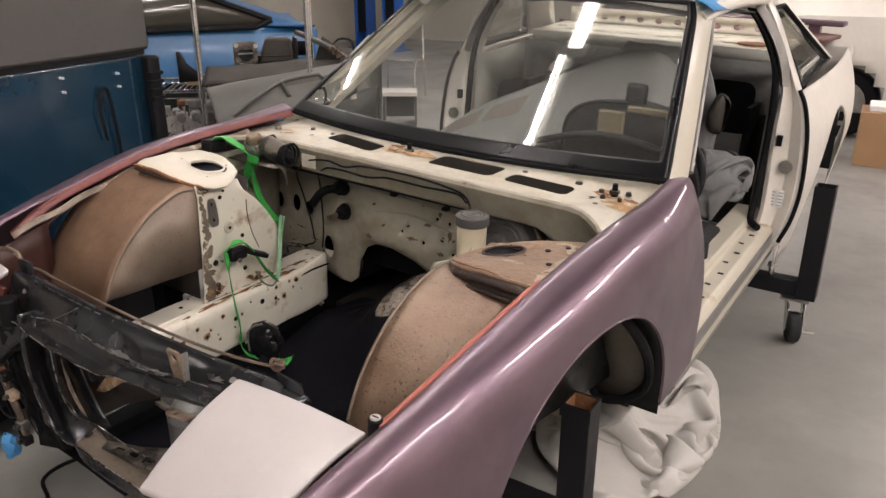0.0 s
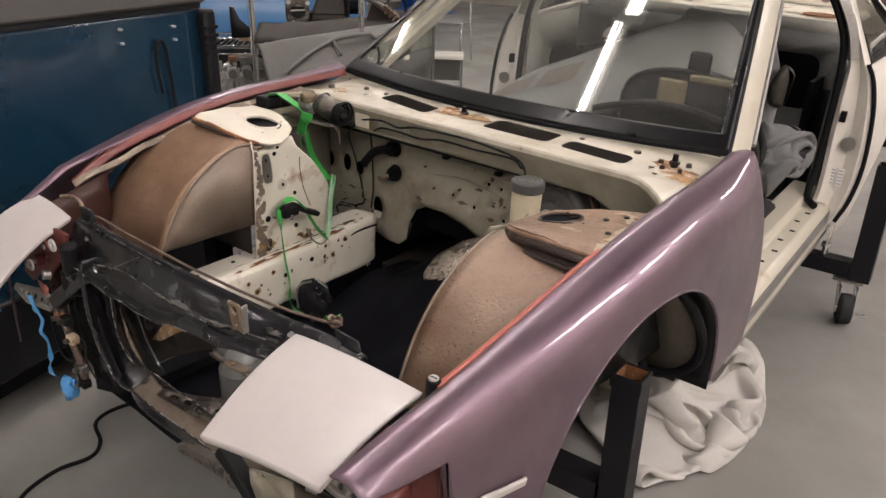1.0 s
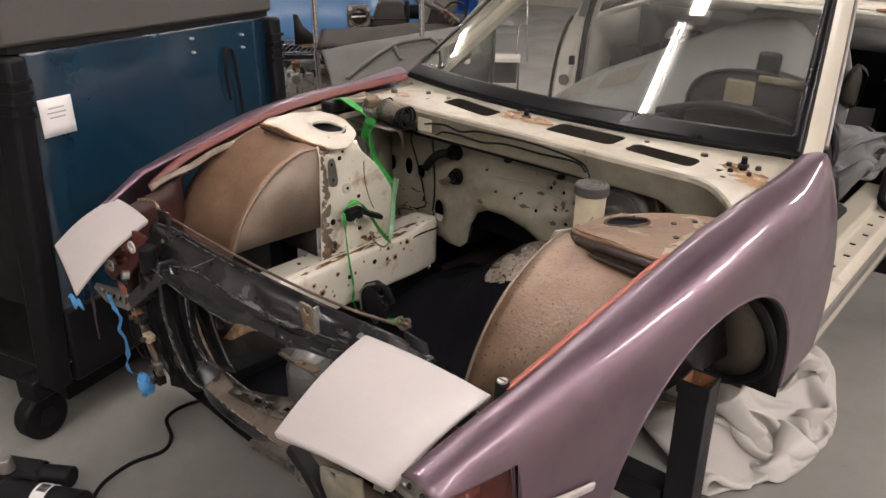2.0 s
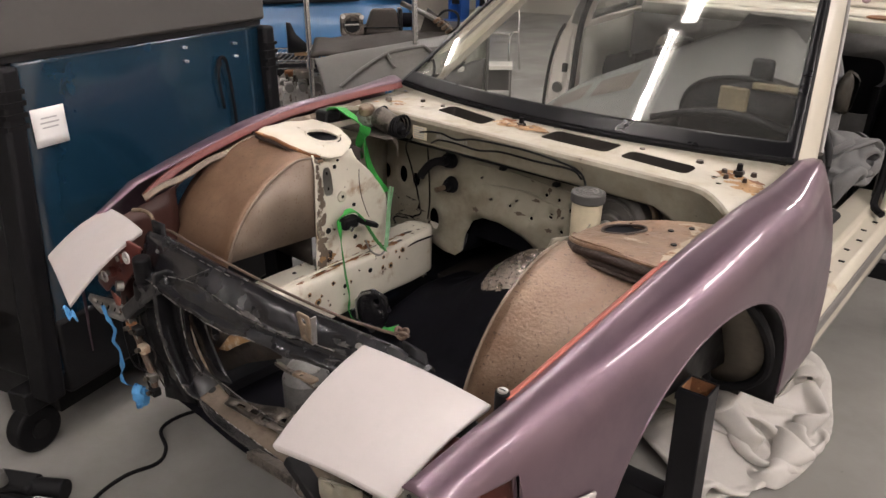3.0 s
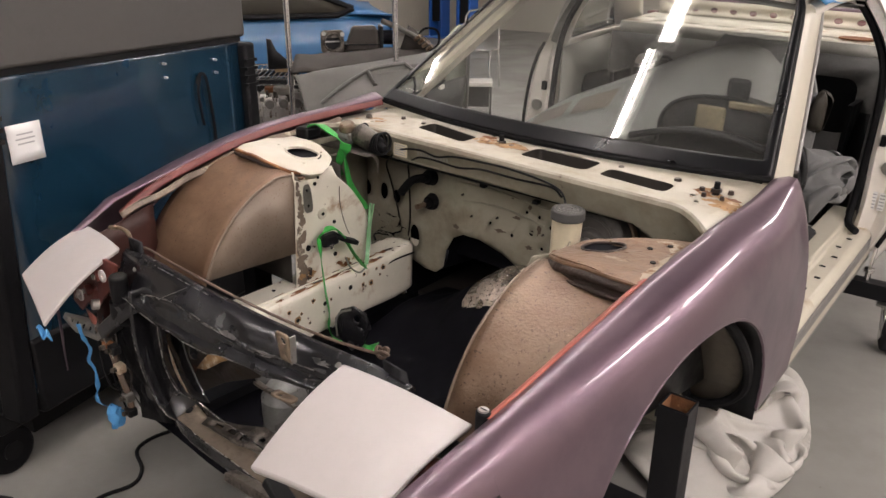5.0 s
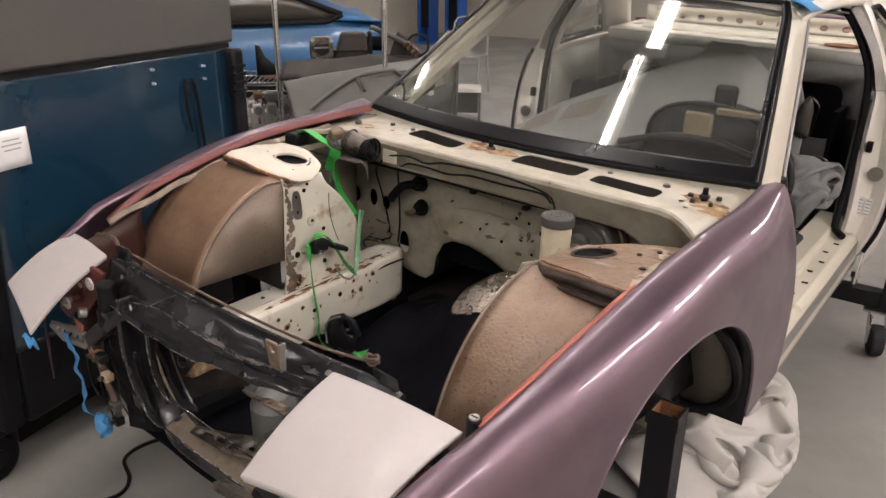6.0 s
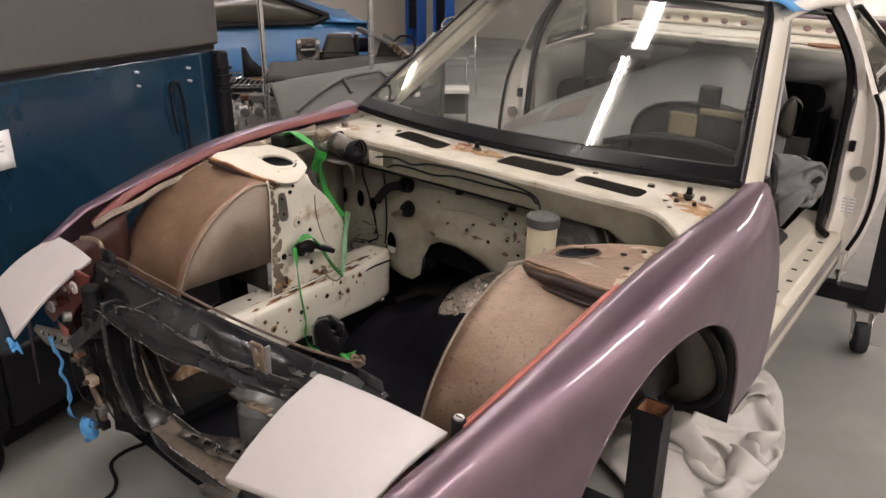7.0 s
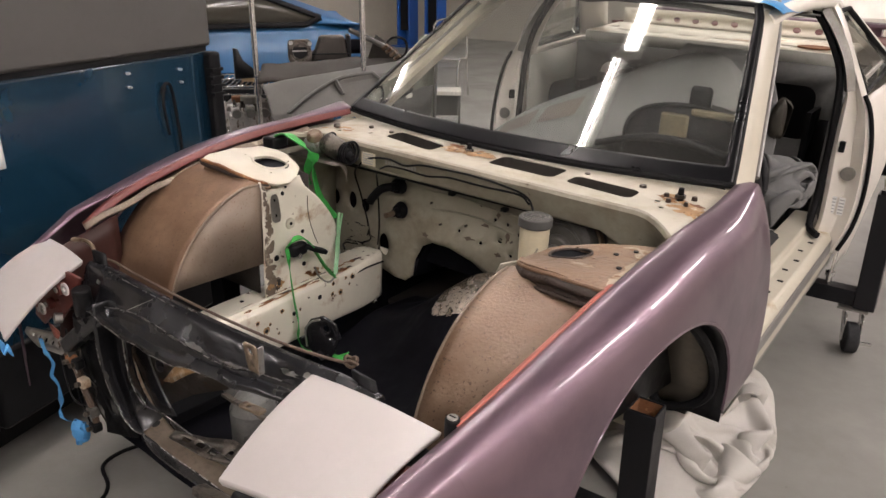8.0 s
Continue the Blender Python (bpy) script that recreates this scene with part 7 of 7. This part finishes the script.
    # air box
    a = on_rack("air_box", "dull black plastic air box", "engine part", 0.33, 0.40, 0.925, 5)
    bb = box(-0.11, 0.07, -0.07, 0.07, 0, 0.115)
    for v in bb.verts:
        if v.co.z > 0.1:
            v.co.x = -0.065 if v.co.x < 0 else 0.055
            v.co.y *= 0.75
    part("box_body", bb, M_DARKTRIM, a, bevel=0.014)
    part("box_seam", box(-0.112, 0.072, -0.072, 0.072, 0.030, 0.036), M_BLACK_PLAIN, a)
    part("box_mouth", box(0.066, 0.085, -0.06, 0.06, 0.005, 0.118), M_BLACK_PLAIN, a, bevel=0.006)
    c = on_rack("black_canister", "glossy black canister lying on the rack", "engine part", 0.41, 0.42, 0.985)
    part("can", cyl((-0.07, 0, 0), (0.08, 0, 0.0), 0.035), M_UNDER, c, bevel=0.006)
    w = on_rack("plywood_sheet", "pale plywood board on the rack", "board", -0.10, 0.02, 0.845)
    part("board", box(0.0, 0.56, 0.17, 0.42, 0.0, 0.018), M_WOOD, w, bevel=0.002)
    k = on_rack("black_bracket", "bent black plastic bracket standing on the shelf", "bracket", -0.05, 0.16, 0.865, 30)
    part("fin", plate([(-0.07, 0), (0.10, 0), (0.03, 0.03), (-0.03, 0.085), (-0.05, 0.135), (-0.07, 0.14)], [], lambda x, z: Vector((x, 0.3 * abs(x), z))), M_BLACK_PLAIN, k, solid=0.012)
    h = on_rack("wiper_linkage", "grey-green wiper linkage with a coiled black lead", "engine part", 0.56, 0.22, 0.985, -20)
    part("arm", rod([(-0.16, 0.02, 0.09), (0.0, 0.0, 0.03), (0.10, -0.02, -0.02)], 0.013, 8), M_GREYTRIM, h)
    part("plate", plate([(-0.09, -0.09), (0.10, -0.09), (0.08, 0.0), (-0.03, 0.07)], [], lambda x, z: Vector((x, 0.03, z))), M_DARKTRIM, h, solid=0.01)
    part("lead", rod([(0.02, 0, 0.02), (0.06, 0.02, 0.06), (0.12, 0.02, 0.05), (0.13, 0.0, -0.01), (0.08, -0.02, -0.04)], 0.006, 6), M_RUBBER, h)
    for j in range(4):
        part("rod_end", cyl((0.02 + 0.02 * j, -0.02, 0.01 - 0.015 * j), (0.05 + 0.02 * j, -0.03, 0.03 - 0.015 * j), 0.009, seg=8), M_ZINC, h)
    # castings on the lower shelf
    random.seed(21)
    for x, y, s in ((-0.28, 0.22, 1.0), (-0.06, 0.14, 1.15), (-0.14, 0.36, 0.9), (0.16, 0.2, 1.0), (-0.46, 0.3, 1.1)):
        e = on_rack("engine_casting", "grubby cast aluminium engine part", "engine part", x, y, 0.625, random.uniform(-30, 30))
        part("casting", box(-0.09 * s, 0.09 * s, -0.06, 0.06, 0, 0.07 * s), M_CAST, e, bevel=0.006)
        for j in range(8):
            part("fin", box((-0.085 + 0.022 * j) * s, (-0.077 + 0.022 * j) * s, -0.075, -0.05, 0.008, (0.06 + 0.02 * (j % 3)) * s), M_CAST, e)
        for j in range(3):
            part("boss", box((-0.08 + 0.06 * j) * s, (-0.045 + 0.06 * j) * s, -0.05, 0.05, 0.06 * s, (0.09 + 0.015 * j) * s), M_CAST, e, bevel=0.004)
            part("port", cyl(((-0.06 + 0.055 * j) * s, -0.05, 0.08 * s), ((-0.06 + 0.055 * j) * s, -0.09, 0.08 * s), 0.018 * s, seg=12), M_STEEL, e)
            part("bolt", cyl(((-0.035 + 0.05 * j) * s, -0.03, 0.08 * s), ((-0.035 + 0.05 * j) * s, -0.03, 0.125 * s), 0.009, seg=6), M_GRIME, e)
        part("cap", cyl((0.0, 0, 0.11 * s), (0.0, 0, 0.14 * s), 0.045), M_RUST if s < 1 else M_STEEL, e, bevel=0.004)


rack_things()


# ---- blue coupe behind the rack ----
def blue_car():
    m = Matrix.Translation((-3.48, 4.52, FLOOR)) @ Matrix.Rotation(radians(-129), 4, "Z") @ Matrix.Scale(1.07, 4)
    c = thing("blue_coupe", "bright blue fastback coupe parked behind the rack", "car", m)
    # x runs forward from the tail, y across
    prof = [(0.0, 0.95), (0.35, 1.08), (0.9, 1.24), (1.5, 1.33), (2.1, 1.32), (2.7, 1.05), (3.2, 0.95), (4.2, 0.72)]

    def top(x):
        for (a, za), (b, zb) in zip(prof, prof[1:]):
            if x <= b:
                return za + (zb - za) * (x - a) / (b - a)
        return prof[-1][1]

    def side(s):
        def f(u, v):
            x = 4.2 * u
            z = 0.18 + (0.97 - 0.12 * max(0, u - 0.65) / 0.35 - 0.02) * v * (0.80 / 0.97) + 0.0
            y = 0.82 - 0.05 * (2 * v - 0.9) ** 2 - 0.12 * max(0, 0.10 - u) / 0.10 - 0.15 * max(0, u - 0.85) / 0.15
            return Vector((x, s * y, z))
        def keep(u, v):
            x, z = 4.2 * u, 0.18 + 0.8 * v
            return min(math.hypot(x - 0.85, z - 0.31), math.hypot(x - 3.35, z - 0.31)) > 0.34
        return part("body_side", sheet(f, 60, 16, keep), M_BLUE, c, solid=0.01)
    side(1), side(-1)
    part("upper_body", sheet(lambda u, v: Vector((4.2 * u, (2 * v - 1) * (0.79 - 0.20 * max(0, (top(4.2 * u) - 0.98) / 0.35)), 0.975 + max(-0.28, top(4.2 * u) - 0.975) * math.sin(math.pi * v) ** 0.35)), 40, 20), M_BLUE, c, "blue roof and decks", solid=0.01)
    for s in (1, -1):
        wn = part("side_window", plate([(0.33, 1.02), (0.42, 0.985), (2.45, 0.955), (2.0, 1.24), (1.25, 1.265), (0.80, 1.18)], [], lambda a, b: Vector((a, s * (0.80 - 0.28 * (b - 0.97)), b))), M_DARKGLASS, c, "dark side glass", solid=0.006)
        part("window_frame", rod([(x, s * (0.806 - 0.28 * (z - 0.97)), z) for x, z in ((0.30, 1.02), (0.41, 0.975), (2.48, 0.945), (2.02, 1.25), (1.25, 1.275), (0.78, 1.195), (0.30, 1.02))], 0.02, 6, 0), M_RUBBER, wn)
        for x in (0.85, 3.35):
            w = part("wheel", cyl((x, s * 0.62, 0.31), (x, s * 0.80, 0.31), 0.31, seg=32), M_RUBBER, c, "black tyre", bevel=0.03)
            part("rim", cyl((x, s * 0.79, 0.31), (x, s * 0.806, 0.31), 0.2, seg=24), M_STEEL, w)
    part("tail", box(-0.03, 0.02, -0.70, 0.70, 0.2, 0.95), M_BLUE, c, bevel=0.02)
    return c


blue_car()


# ---- farther off ----
def lift_column(x, y):
    t = thing("lift_column", "bright blue vehicle lift column", "vehicle lift", pose(x, y, FLOOR), "vehicle lift columns")
    part("column_side", box(-0.14, 0.14, 0.10, 0.13, 0, 2.9), M_LIFT, t)
    for s in (-1, 1):
        part("column_cheek", box(s * 0.14 - 0.02, s * 0.14 + 0.02, -0.13, 0.13, 0, 2.9), M_LIFT, t, bevel=0.004)
    part("carriage", box(-0.11, 0.11, -0.08, 0.08, 0.3, 1.0), M_BLACK_PLAIN, t)
    part("foot_plate", box(-0.25, 0.25, -0.25, 0.25, 0, 0.02), M_LIFT, t)
    return t


lc = lift_column(-8.3, 11.3)
copy_thing(lc, pose(-7.55, 11.2, FLOOR))


def stool():
    t = thing("shop_chair", "chrome-framed workshop chair on the concrete floor", "chair", Matrix.Translation((-4.12, 6.8, FLOOR)) @ Matrix.Rotation(radians(20), 4, "Z"))
    for s in (-1, 1):
        part("leg_frame", rod([(s * 0.24, -0.25, 0), (s * 0.24, -0.23, 0.44), (s * 0.22, 0.2, 0.46), (s * 0.20, 0.27, 0.80)], 0.012, 8, 4), M_CHROME, t)
        part("back_leg", cyl((s * 0.24, 0.24, 0), (s * 0.22, 0.2, 0.46), 0.012, seg=8), M_CHROME, t)
    part("top_rail", rod([(-0.20, 0.27, 0.80), (-0.15, 0.285, 0.86), (0, 0.30, 0.88), (0.15, 0.285, 0.86), (0.20, 0.27, 0.80)], 0.012, 8), M_CHROME, t)
    part("seat", box(-0.23, 0.23, -0.22, 0.2, 0.445, 0.475), M_STEEL, t, bevel=0.01)


stool()


def step_box():
    t = thing("step_stool", "small pale grey step box", "step stool", Matrix.Translation((-3.2, 5.55, FLOOR)) @ Matrix.Rotation(radians(35), 4, "Z"))
    part("top", box(-0.17, 0.17, -0.14, 0.14, 0.29, 0.33), M_WHITE_BODY, t, bevel=0.006)
    for s in (-1, 1):
        part("side", box(s * 0.155 - 0.01, s * 0.155 + 0.01, -0.13, 0.13, 0, 0.29), M_GREYTRIM, t)
    part("back", box(-0.14, 0.14, 0.11, 0.13, 0.05, 0.29), M_GREYTRIM, t)


step_box()


def white_car():
    m = Matrix.Translation((0.2, 7.2, FLOOR))
    c = thing("white_car", "white car standing behind the shell", "car", m)
    def f(u, v):
        z = 0.2 + 1.15 * v
        y = 0.0 + 0.05 * (2 * v - 0.8) ** 2 + 0.3 * max(0, v - 0.75) / 0.25
        return Vector((-0.6 + 4.4 * u, y, z - 0.35 * (max(0, 0.12 - u) / 0.12) ** 2 * v))
    def keep(u, v):
        x, z = -0.6 + 4.4 * u, 0.2 + 1.15 * v
        return min(math.hypot(x - 0.3, z - 0.31), math.hypot(x - 2.8, z - 0.31)) > 0.35
    part("body_side", sheet(f, 50, 20, keep), M_WHITE_BODY, c, solid=0.02)
    part("roof", box(-0.4, 3.0, 0.3, 1.5, 1.33, 1.37), M_WHITE_BODY, c, bevel=0.02)
    part("sill", box(-0.5, 3.7, 0.04, 0.1, 0.16, 0.24), M_RUBBER, c)
    for x in (0.3, 2.8):
        w = part("wheel", cyl((x, 0.08, 0.31), (x, 0.28, 0.31), 0.31, seg=32), M_RUBBER, c, "black tyre", bevel=0.03)
        part("rim", cyl((x, 0.07, 0.31), (x, 0.10, 0.31), 0.2, seg=24), M_STEEL, w)


white_car()


def carton(x, y, s, turn):
    t = thing("cardboard_box", "brown cardboard box on the floor with open flaps", "box", pose(x, y, FLOOR, 0, 0, turn))
    part("carton", box(-0.25 * s, 0.25 * s, -0.2 * s, 0.2 * s, 0, 0.42 * s), M_CARD, t, bevel=0.004)
    part("flap", box(-0.25 * s, 0.25 * s, -0.2 * s - 0.004, -0.2 * s, 0.30 * s, 0.42 * s), M_CARD, t)
    part("contents", box(-0.2 * s, 0.2 * s, -0.15 * s, 0.15 * s, 0.42 * s, 0.47 * s), M_PAPER, t, bevel=0.01)


carton(1.0, 6.4, 1.0, 5)


# ---- small things ----
def strap():
    t = thing("ratchet_strap", "bright green ratchet strap hooked in the bay", "strap", CAR)
    for pts, w, m_ in (([(-0.615, 1.10, 0.822), (-0.600, 1.105, 0.850), (-0.571, 1.11, 0.862), (-0.535, 1.11, 0.852), (-0.505, 1.115, 0.838), (-0.492, 1.13, 0.815)], 0.040, M_GREEN),
                       ([(-0.482, 1.135, 0.815), (-0.488, 1.135, 0.783), (-0.482, 1.135, 0.739), (-0.466, 1.135, 0.690), (-0.438, 1.137, 0.655), (-0.398, 1.139, 0.622)], 0.036, M_GREEN),
                       ([(-0.498, 1.142, 0.80), (-0.513, 1.142, 0.770), (-0.521, 1.142, 0.735), (-0.510, 1.144, 0.705)], 0.024, M_GREEN),
                       ([(-0.366, 0.905, 0.600), (-0.350, 0.920, 0.626), (-0.343, 0.945, 0.628), (-0.340, 0.968, 0.606), (-0.340, 0.993, 0.570), (-0.338, 1.028, 0.514), (-0.342, 1.068, 0.465)], 0.026, M_GREEN),
                       ([(-0.342, 1.072, 0.465), (-0.36, 1.10, 0.52), (-0.385, 1.13, 0.57), (-0.402, 1.158, 0.635)], 0.009, M_GREEN_FILM),
                       ([(-0.346, 1.085, 0.468), (-0.366, 1.115, 0.52), (-0.39, 1.145, 0.57), (-0.400, 1.17, 0.63)], 0.006, M_GREEN_FILM)):
        part("webbing", rod(pts, 0, 4, 8, flat=(w, 0.003)), m_, t)
    part("cord", rod([(-0.352, 0.895, 0.605), (-0.340, 0.890, 0.57), (-0.336, 0.890, 0.526), (-0.334, 0.897, 0.453), (-0.333, 0.909, 0.375), (-0.330, 0.905, 0.322), (-0.322, 0.915, 0.290), (-0.300, 0.935, 0.272), (-0.262, 0.957, 0.268)], 0, 4, 8, flat=(0.015, 0.002)), M_GREEN, t)
    part("strap_end", sheet(lambda u, v: Vector((-0.305 + 0.085 * u + 0.006 * noise.noise((u * 6, v * 3, 8)), 0.945 + 0.03 * u + 0.028 * v, 0.268 + 0.012 * math.sin(5 * u + 2 * v))), 12, 5), M_GREEN, t, solid=0.003)
    rt = part("ratchet", box(-0.366, -0.336, 0.905, 0.962, 0.575, 0.612), M_BLACK_PLAIN, t, "black ratchet buckle", bevel=0.008)
    part("ratchet_bolt", cyl((-0.334, 0.925, 0.580), (-0.330, 0.925, 0.580), 0.008, seg=12), M_CHROME, rt)
    part("ratchet_handle", rod([(-0.345, 0.955, 0.600), (-0.338, 0.99, 0.580), (-0.336, 1.028, 0.562)], 0, 4, 4, flat=(0.026, 0.014)), M_BLACK_PLAIN, rt, bevel=0.003)
    part("upper_buckle", box(-0.64, -0.585, 1.07, 1.13, 0.815, 0.852), M_BLACK_PLAIN, t, "black cam buckle", bevel=0.008)
    part("spring_hook", rod([(-0.34, 1.07, 0.462), (-0.345, 1.05, 0.452), (-0.352, 1.02, 0.475), (-0.352, 1.00, 0.515)], 0.003, 6, 4), M_STEEL, t)


def plastic_bag():
    t = part("plastic_bag", sheet(lambda u, v: Vector((-0.43 + 0.07 * u + 0.012 * noise.noise((u * 5, v * 5, 1)), 1.16 + 0.16 * u * (0.3 + 0.7 * v) + 0.02 * noise.noise((u * 6, v * 6, 4)), 0.60 - 0.13 * v + 0.02 * noise.noise((u * 4, v * 7, 9)))), 24, 24), M_BAG, None)
    t.matrix_basis = CAR
    t.visible_shadow = False
    tagged(t, "crumpled clear plastic bag tucked beside the tower", "bag")


plastic_bag()



strap()


def washer_bottle():
    t = thing("washer_bottle", "milky grey plastic washer bottle behind the radiator tie", "bottle", CAR)
    bm = bmesh.new()
    for a, b, r0, r1 in ((0.20, 0.23, 0.05, 0.058), (0.23, 0.33, 0.058, 0.06), (0.33, 0.362, 0.06, 0.045), (0.362, 0.378, 0.045, 0.022)):
        add_cyl(bm, (-0.15, 0.585, a), (-0.15, 0.585, b), r0, r1, 28, caps=(a == 0.20 or b == 0.378))
    part("bottle_body", bm, M_BOTTLE, t)
    part("bottle_neck", cyl((-0.215, 0.575, 0.34), (-0.225, 0.57, 0.395), 0.02, 0.022, 16), M_BOTTLE, t)
    part("bottle_cap", cyl((-0.225, 0.57, 0.39), (-0.228, 0.569, 0.407), 0.026, seg=16), M_BLACK_PLAIN, t, bevel=0.003)


washer_bottle()


def hanging_tape():
    t = thing("blue_tape_strip", "torn blue masking tape hanging from the headlamp bracket", "tape", CAR)
    random.seed(4)
    pts = [(-0.515, 0.272, 0.525), (-0.498, 0.270, 0.498), (-0.474, 0.27, 0.479), (-0.476, 0.268, 0.445), (-0.466, 0.27, 0.415), (-0.464, 0.272, 0.381), (-0.478, 0.27, 0.345), (-0.462, 0.268, 0.327), (-0.425, 0.268, 0.334)]
    path_ = smooth_path(pts, 6)

    def torn(u, v):
        k = u * (len(path_) - 1)
        i = min(int(k), len(path_) - 2)
        q = path_[i].lerp(path_[i + 1], k - i)
        w = 0.008 + 0.007 * noise.noise((u * 13, 0, 2))
        return q + Vector((w * (2 * v - 1), 0.006 * noise.noise((u * 9, v * 2, 6)), 0.3 * w * (2 * v - 1)))
    part("strip", sheet(torn, 60, 3), M_BLUE_TAPE, t, solid=0.0015)
    part("wad", sheet(lambda u, v: Vector((-0.393 + 0.024 * math.cos(2 * math.pi * u) * math.sin(math.pi * v), 0.268 + 0.016 * math.sin(2 * math.pi * u) * math.sin(math.pi * v), 0.322 - 0.030 * math.cos(math.pi * v))) + noise.noise_vector((3 * math.cos(2 * math.pi * u), 3 * math.sin(2 * math.pi * u), v * 5)) * 0.012, 14, 12), M_BLUE_TAPE, t, "crumpled tape wad")
    t2 = thing("blue_tape_scrap", "scrap of blue tape on the lid corner", "tape", CAR)
    part("scrap", sheet(lambda u, v: Vector((-0.40 + 0.036 * u, 0.136 + 0.014 * v, 0.610 - 0.014 * u + 0.008 * math.sin(7 * u + 4 * v))), 8, 6), M_BLUE_TAPE, t2, solid=0.002)


hanging_tape()


def loom():
    t = thing("wiring_loom", "dark taped wiring hanging behind the headlamp bracket", "wiring", CAR)
    random.seed(17)
    for k in range(3):
        x, y = -0.45 + 0.02 * k, 0.295 + 0.012 * (k % 3)
        pts = [(x + random.uniform(-0.012, 0.012) + 0.014 * j, y + random.uniform(-0.012, 0.012), 0.56 - 0.045 * j) for j in range(6)]
        part("wire", rod(pts, random.uniform(0.0016, 0.0036), 6, 4), (M_RUBBER, M_DARKTRIM, M_BLACK_PLAIN)[k % 3], t)
    part("loom_trunk", rod([(-0.456, 0.29, 0.530), (-0.435, 0.288, 0.512), (-0.405, 0.290, 0.482), (-0.392, 0.29, 0.455), (-0.378, 0.290, 0.425), (-0.357, 0.290, 0.387), (-0.352, 0.29, 0.333)], 0.008, 8), M_DARKTRIM2, t, "brown taped cable trunk")
    part("carrier_plate", plate([(-0.500, 0.470), (-0.440, 0.520), (-0.400, 0.540), (-0.330, 0.560), (-0.300, 0.470), (-0.262, 0.395), (-0.235, 0.345), (-0.28, 0.325), (-0.37, 0.300), (-0.385, 0.35), (-0.42, 0.38)], [ring(-0.40, 0.44, 0.014), slot(-0.36, -0.32, 0.36, 0.40, 0.01)], lambda a, b: Vector((a, 0.325 + 0.01 * noise.noise((a * 12, b * 12, 0)), b))), M_RUBBER, t, "black pressed carrier plate", solid=0.004)
    for x, z, m_ in ((-0.372, 0.455, M_FLAKE_PALE), (-0.385, 0.50, M_BLACK_PLAIN), (-0.352, 0.385, M_GREYTRIM), (-0.350, 0.345, M_BLACK_PLAIN), (-0.41, 0.50, M_RUST)):
        part("connector", box(x - 0.014, x + 0.012, 0.276, 0.298, z - 0.012, z + 0.010), m_, t, bevel=0.004)
        part("connector_lug", cyl((x, 0.278, z), (x + 0.004, 0.266, z + 0.004), 0.006, seg=10), M_GRIME, t)
    part("hanging_wire", rod([(-0.455, 0.285, 0.50), (-0.445, 0.283, 0.44), (-0.43, 0.283, 0.395), (-0.405, 0.285, 0.385), (-0.37, 0.288, 0.395)], 0.003, 6), M_RUBBER, t)
    part("hook_wire", rod([(-0.58, 0.42, 0.715), (-0.546, 0.40, 0.727), (-0.50, 0.40, 0.738), (-0.465, 0.40, 0.735), (-0.452, 0.40, 0.705)], 0.005, 8), M_ZINC, t, "bent bare wire hook")


loom()


def work_lamp():
    t = thing("work_lamp", "black clamp work lamp lying on the floor", "lamp")
    a = Matrix.Translation((-0.62, 0.075, FLOOR + 0.045)) @ Matrix.Rotation(radians(28), 4, "Z")
    part("lamp_body", cyl(a @ Vector((-0.16, 0, 0)), a @ Vector((0.09, 0, 0)), 0.042, 0.045, 28), M_BLACK_PLAIN, t, bevel=0.006)
    part("label_band", cyl(a @ Vector((-0.045, 0, 0)), a @ Vector((-0.005, 0, 0)), 0.0462, seg=28), M_PAPER, t, "white printed label band")
    for k in range(5):
        part("print_line", box(-0.035 + 0.006 * k, -0.032 + 0.006 * k, -0.014, 0.014, 0.0455, 0.0472, a), M_BLACK_PLAIN, t)
    part("clamp_jaw", box(-0.24, -0.10, 0.05, 0.12, -0.03, 0.03, a), M_BLACK_PLAIN, t, bevel=0.01)
    part("clamp_screw", cyl(a @ Vector((-0.18, 0.05, 0.035)), a @ Vector((-0.18, 0.05, 0.075)), 0.022, 0.018, 14), M_STEEL, t, bevel=0.003)
    part("clamp_arm", cyl(a @ Vector((-0.12, 0.09, 0.0)), a @ Vector((-0.02, 0.10, 0.0)), 0.03, seg=20), M_BLACK_PLAIN, t, bevel=0.004)
    part("lead", rod([(-0.55, 0.13, FLOOR + 0.03), (-0.64, 0.21, FLOOR + 0.008), (-0.665, 0.31, FLOOR + 0.006), (-0.645, 0.40, FLOOR + 0.006), (-0.69, 0.455, FLOOR + 0.006), (-0.79, 0.50, FLOOR + 0.006), (-0.80, 0.60, FLOOR + 0.006), (-0.72, 0.75, FLOOR + 0.006)], 0.006, 8), M_RUBBER, t, "black rubber lead")


work_lamp()
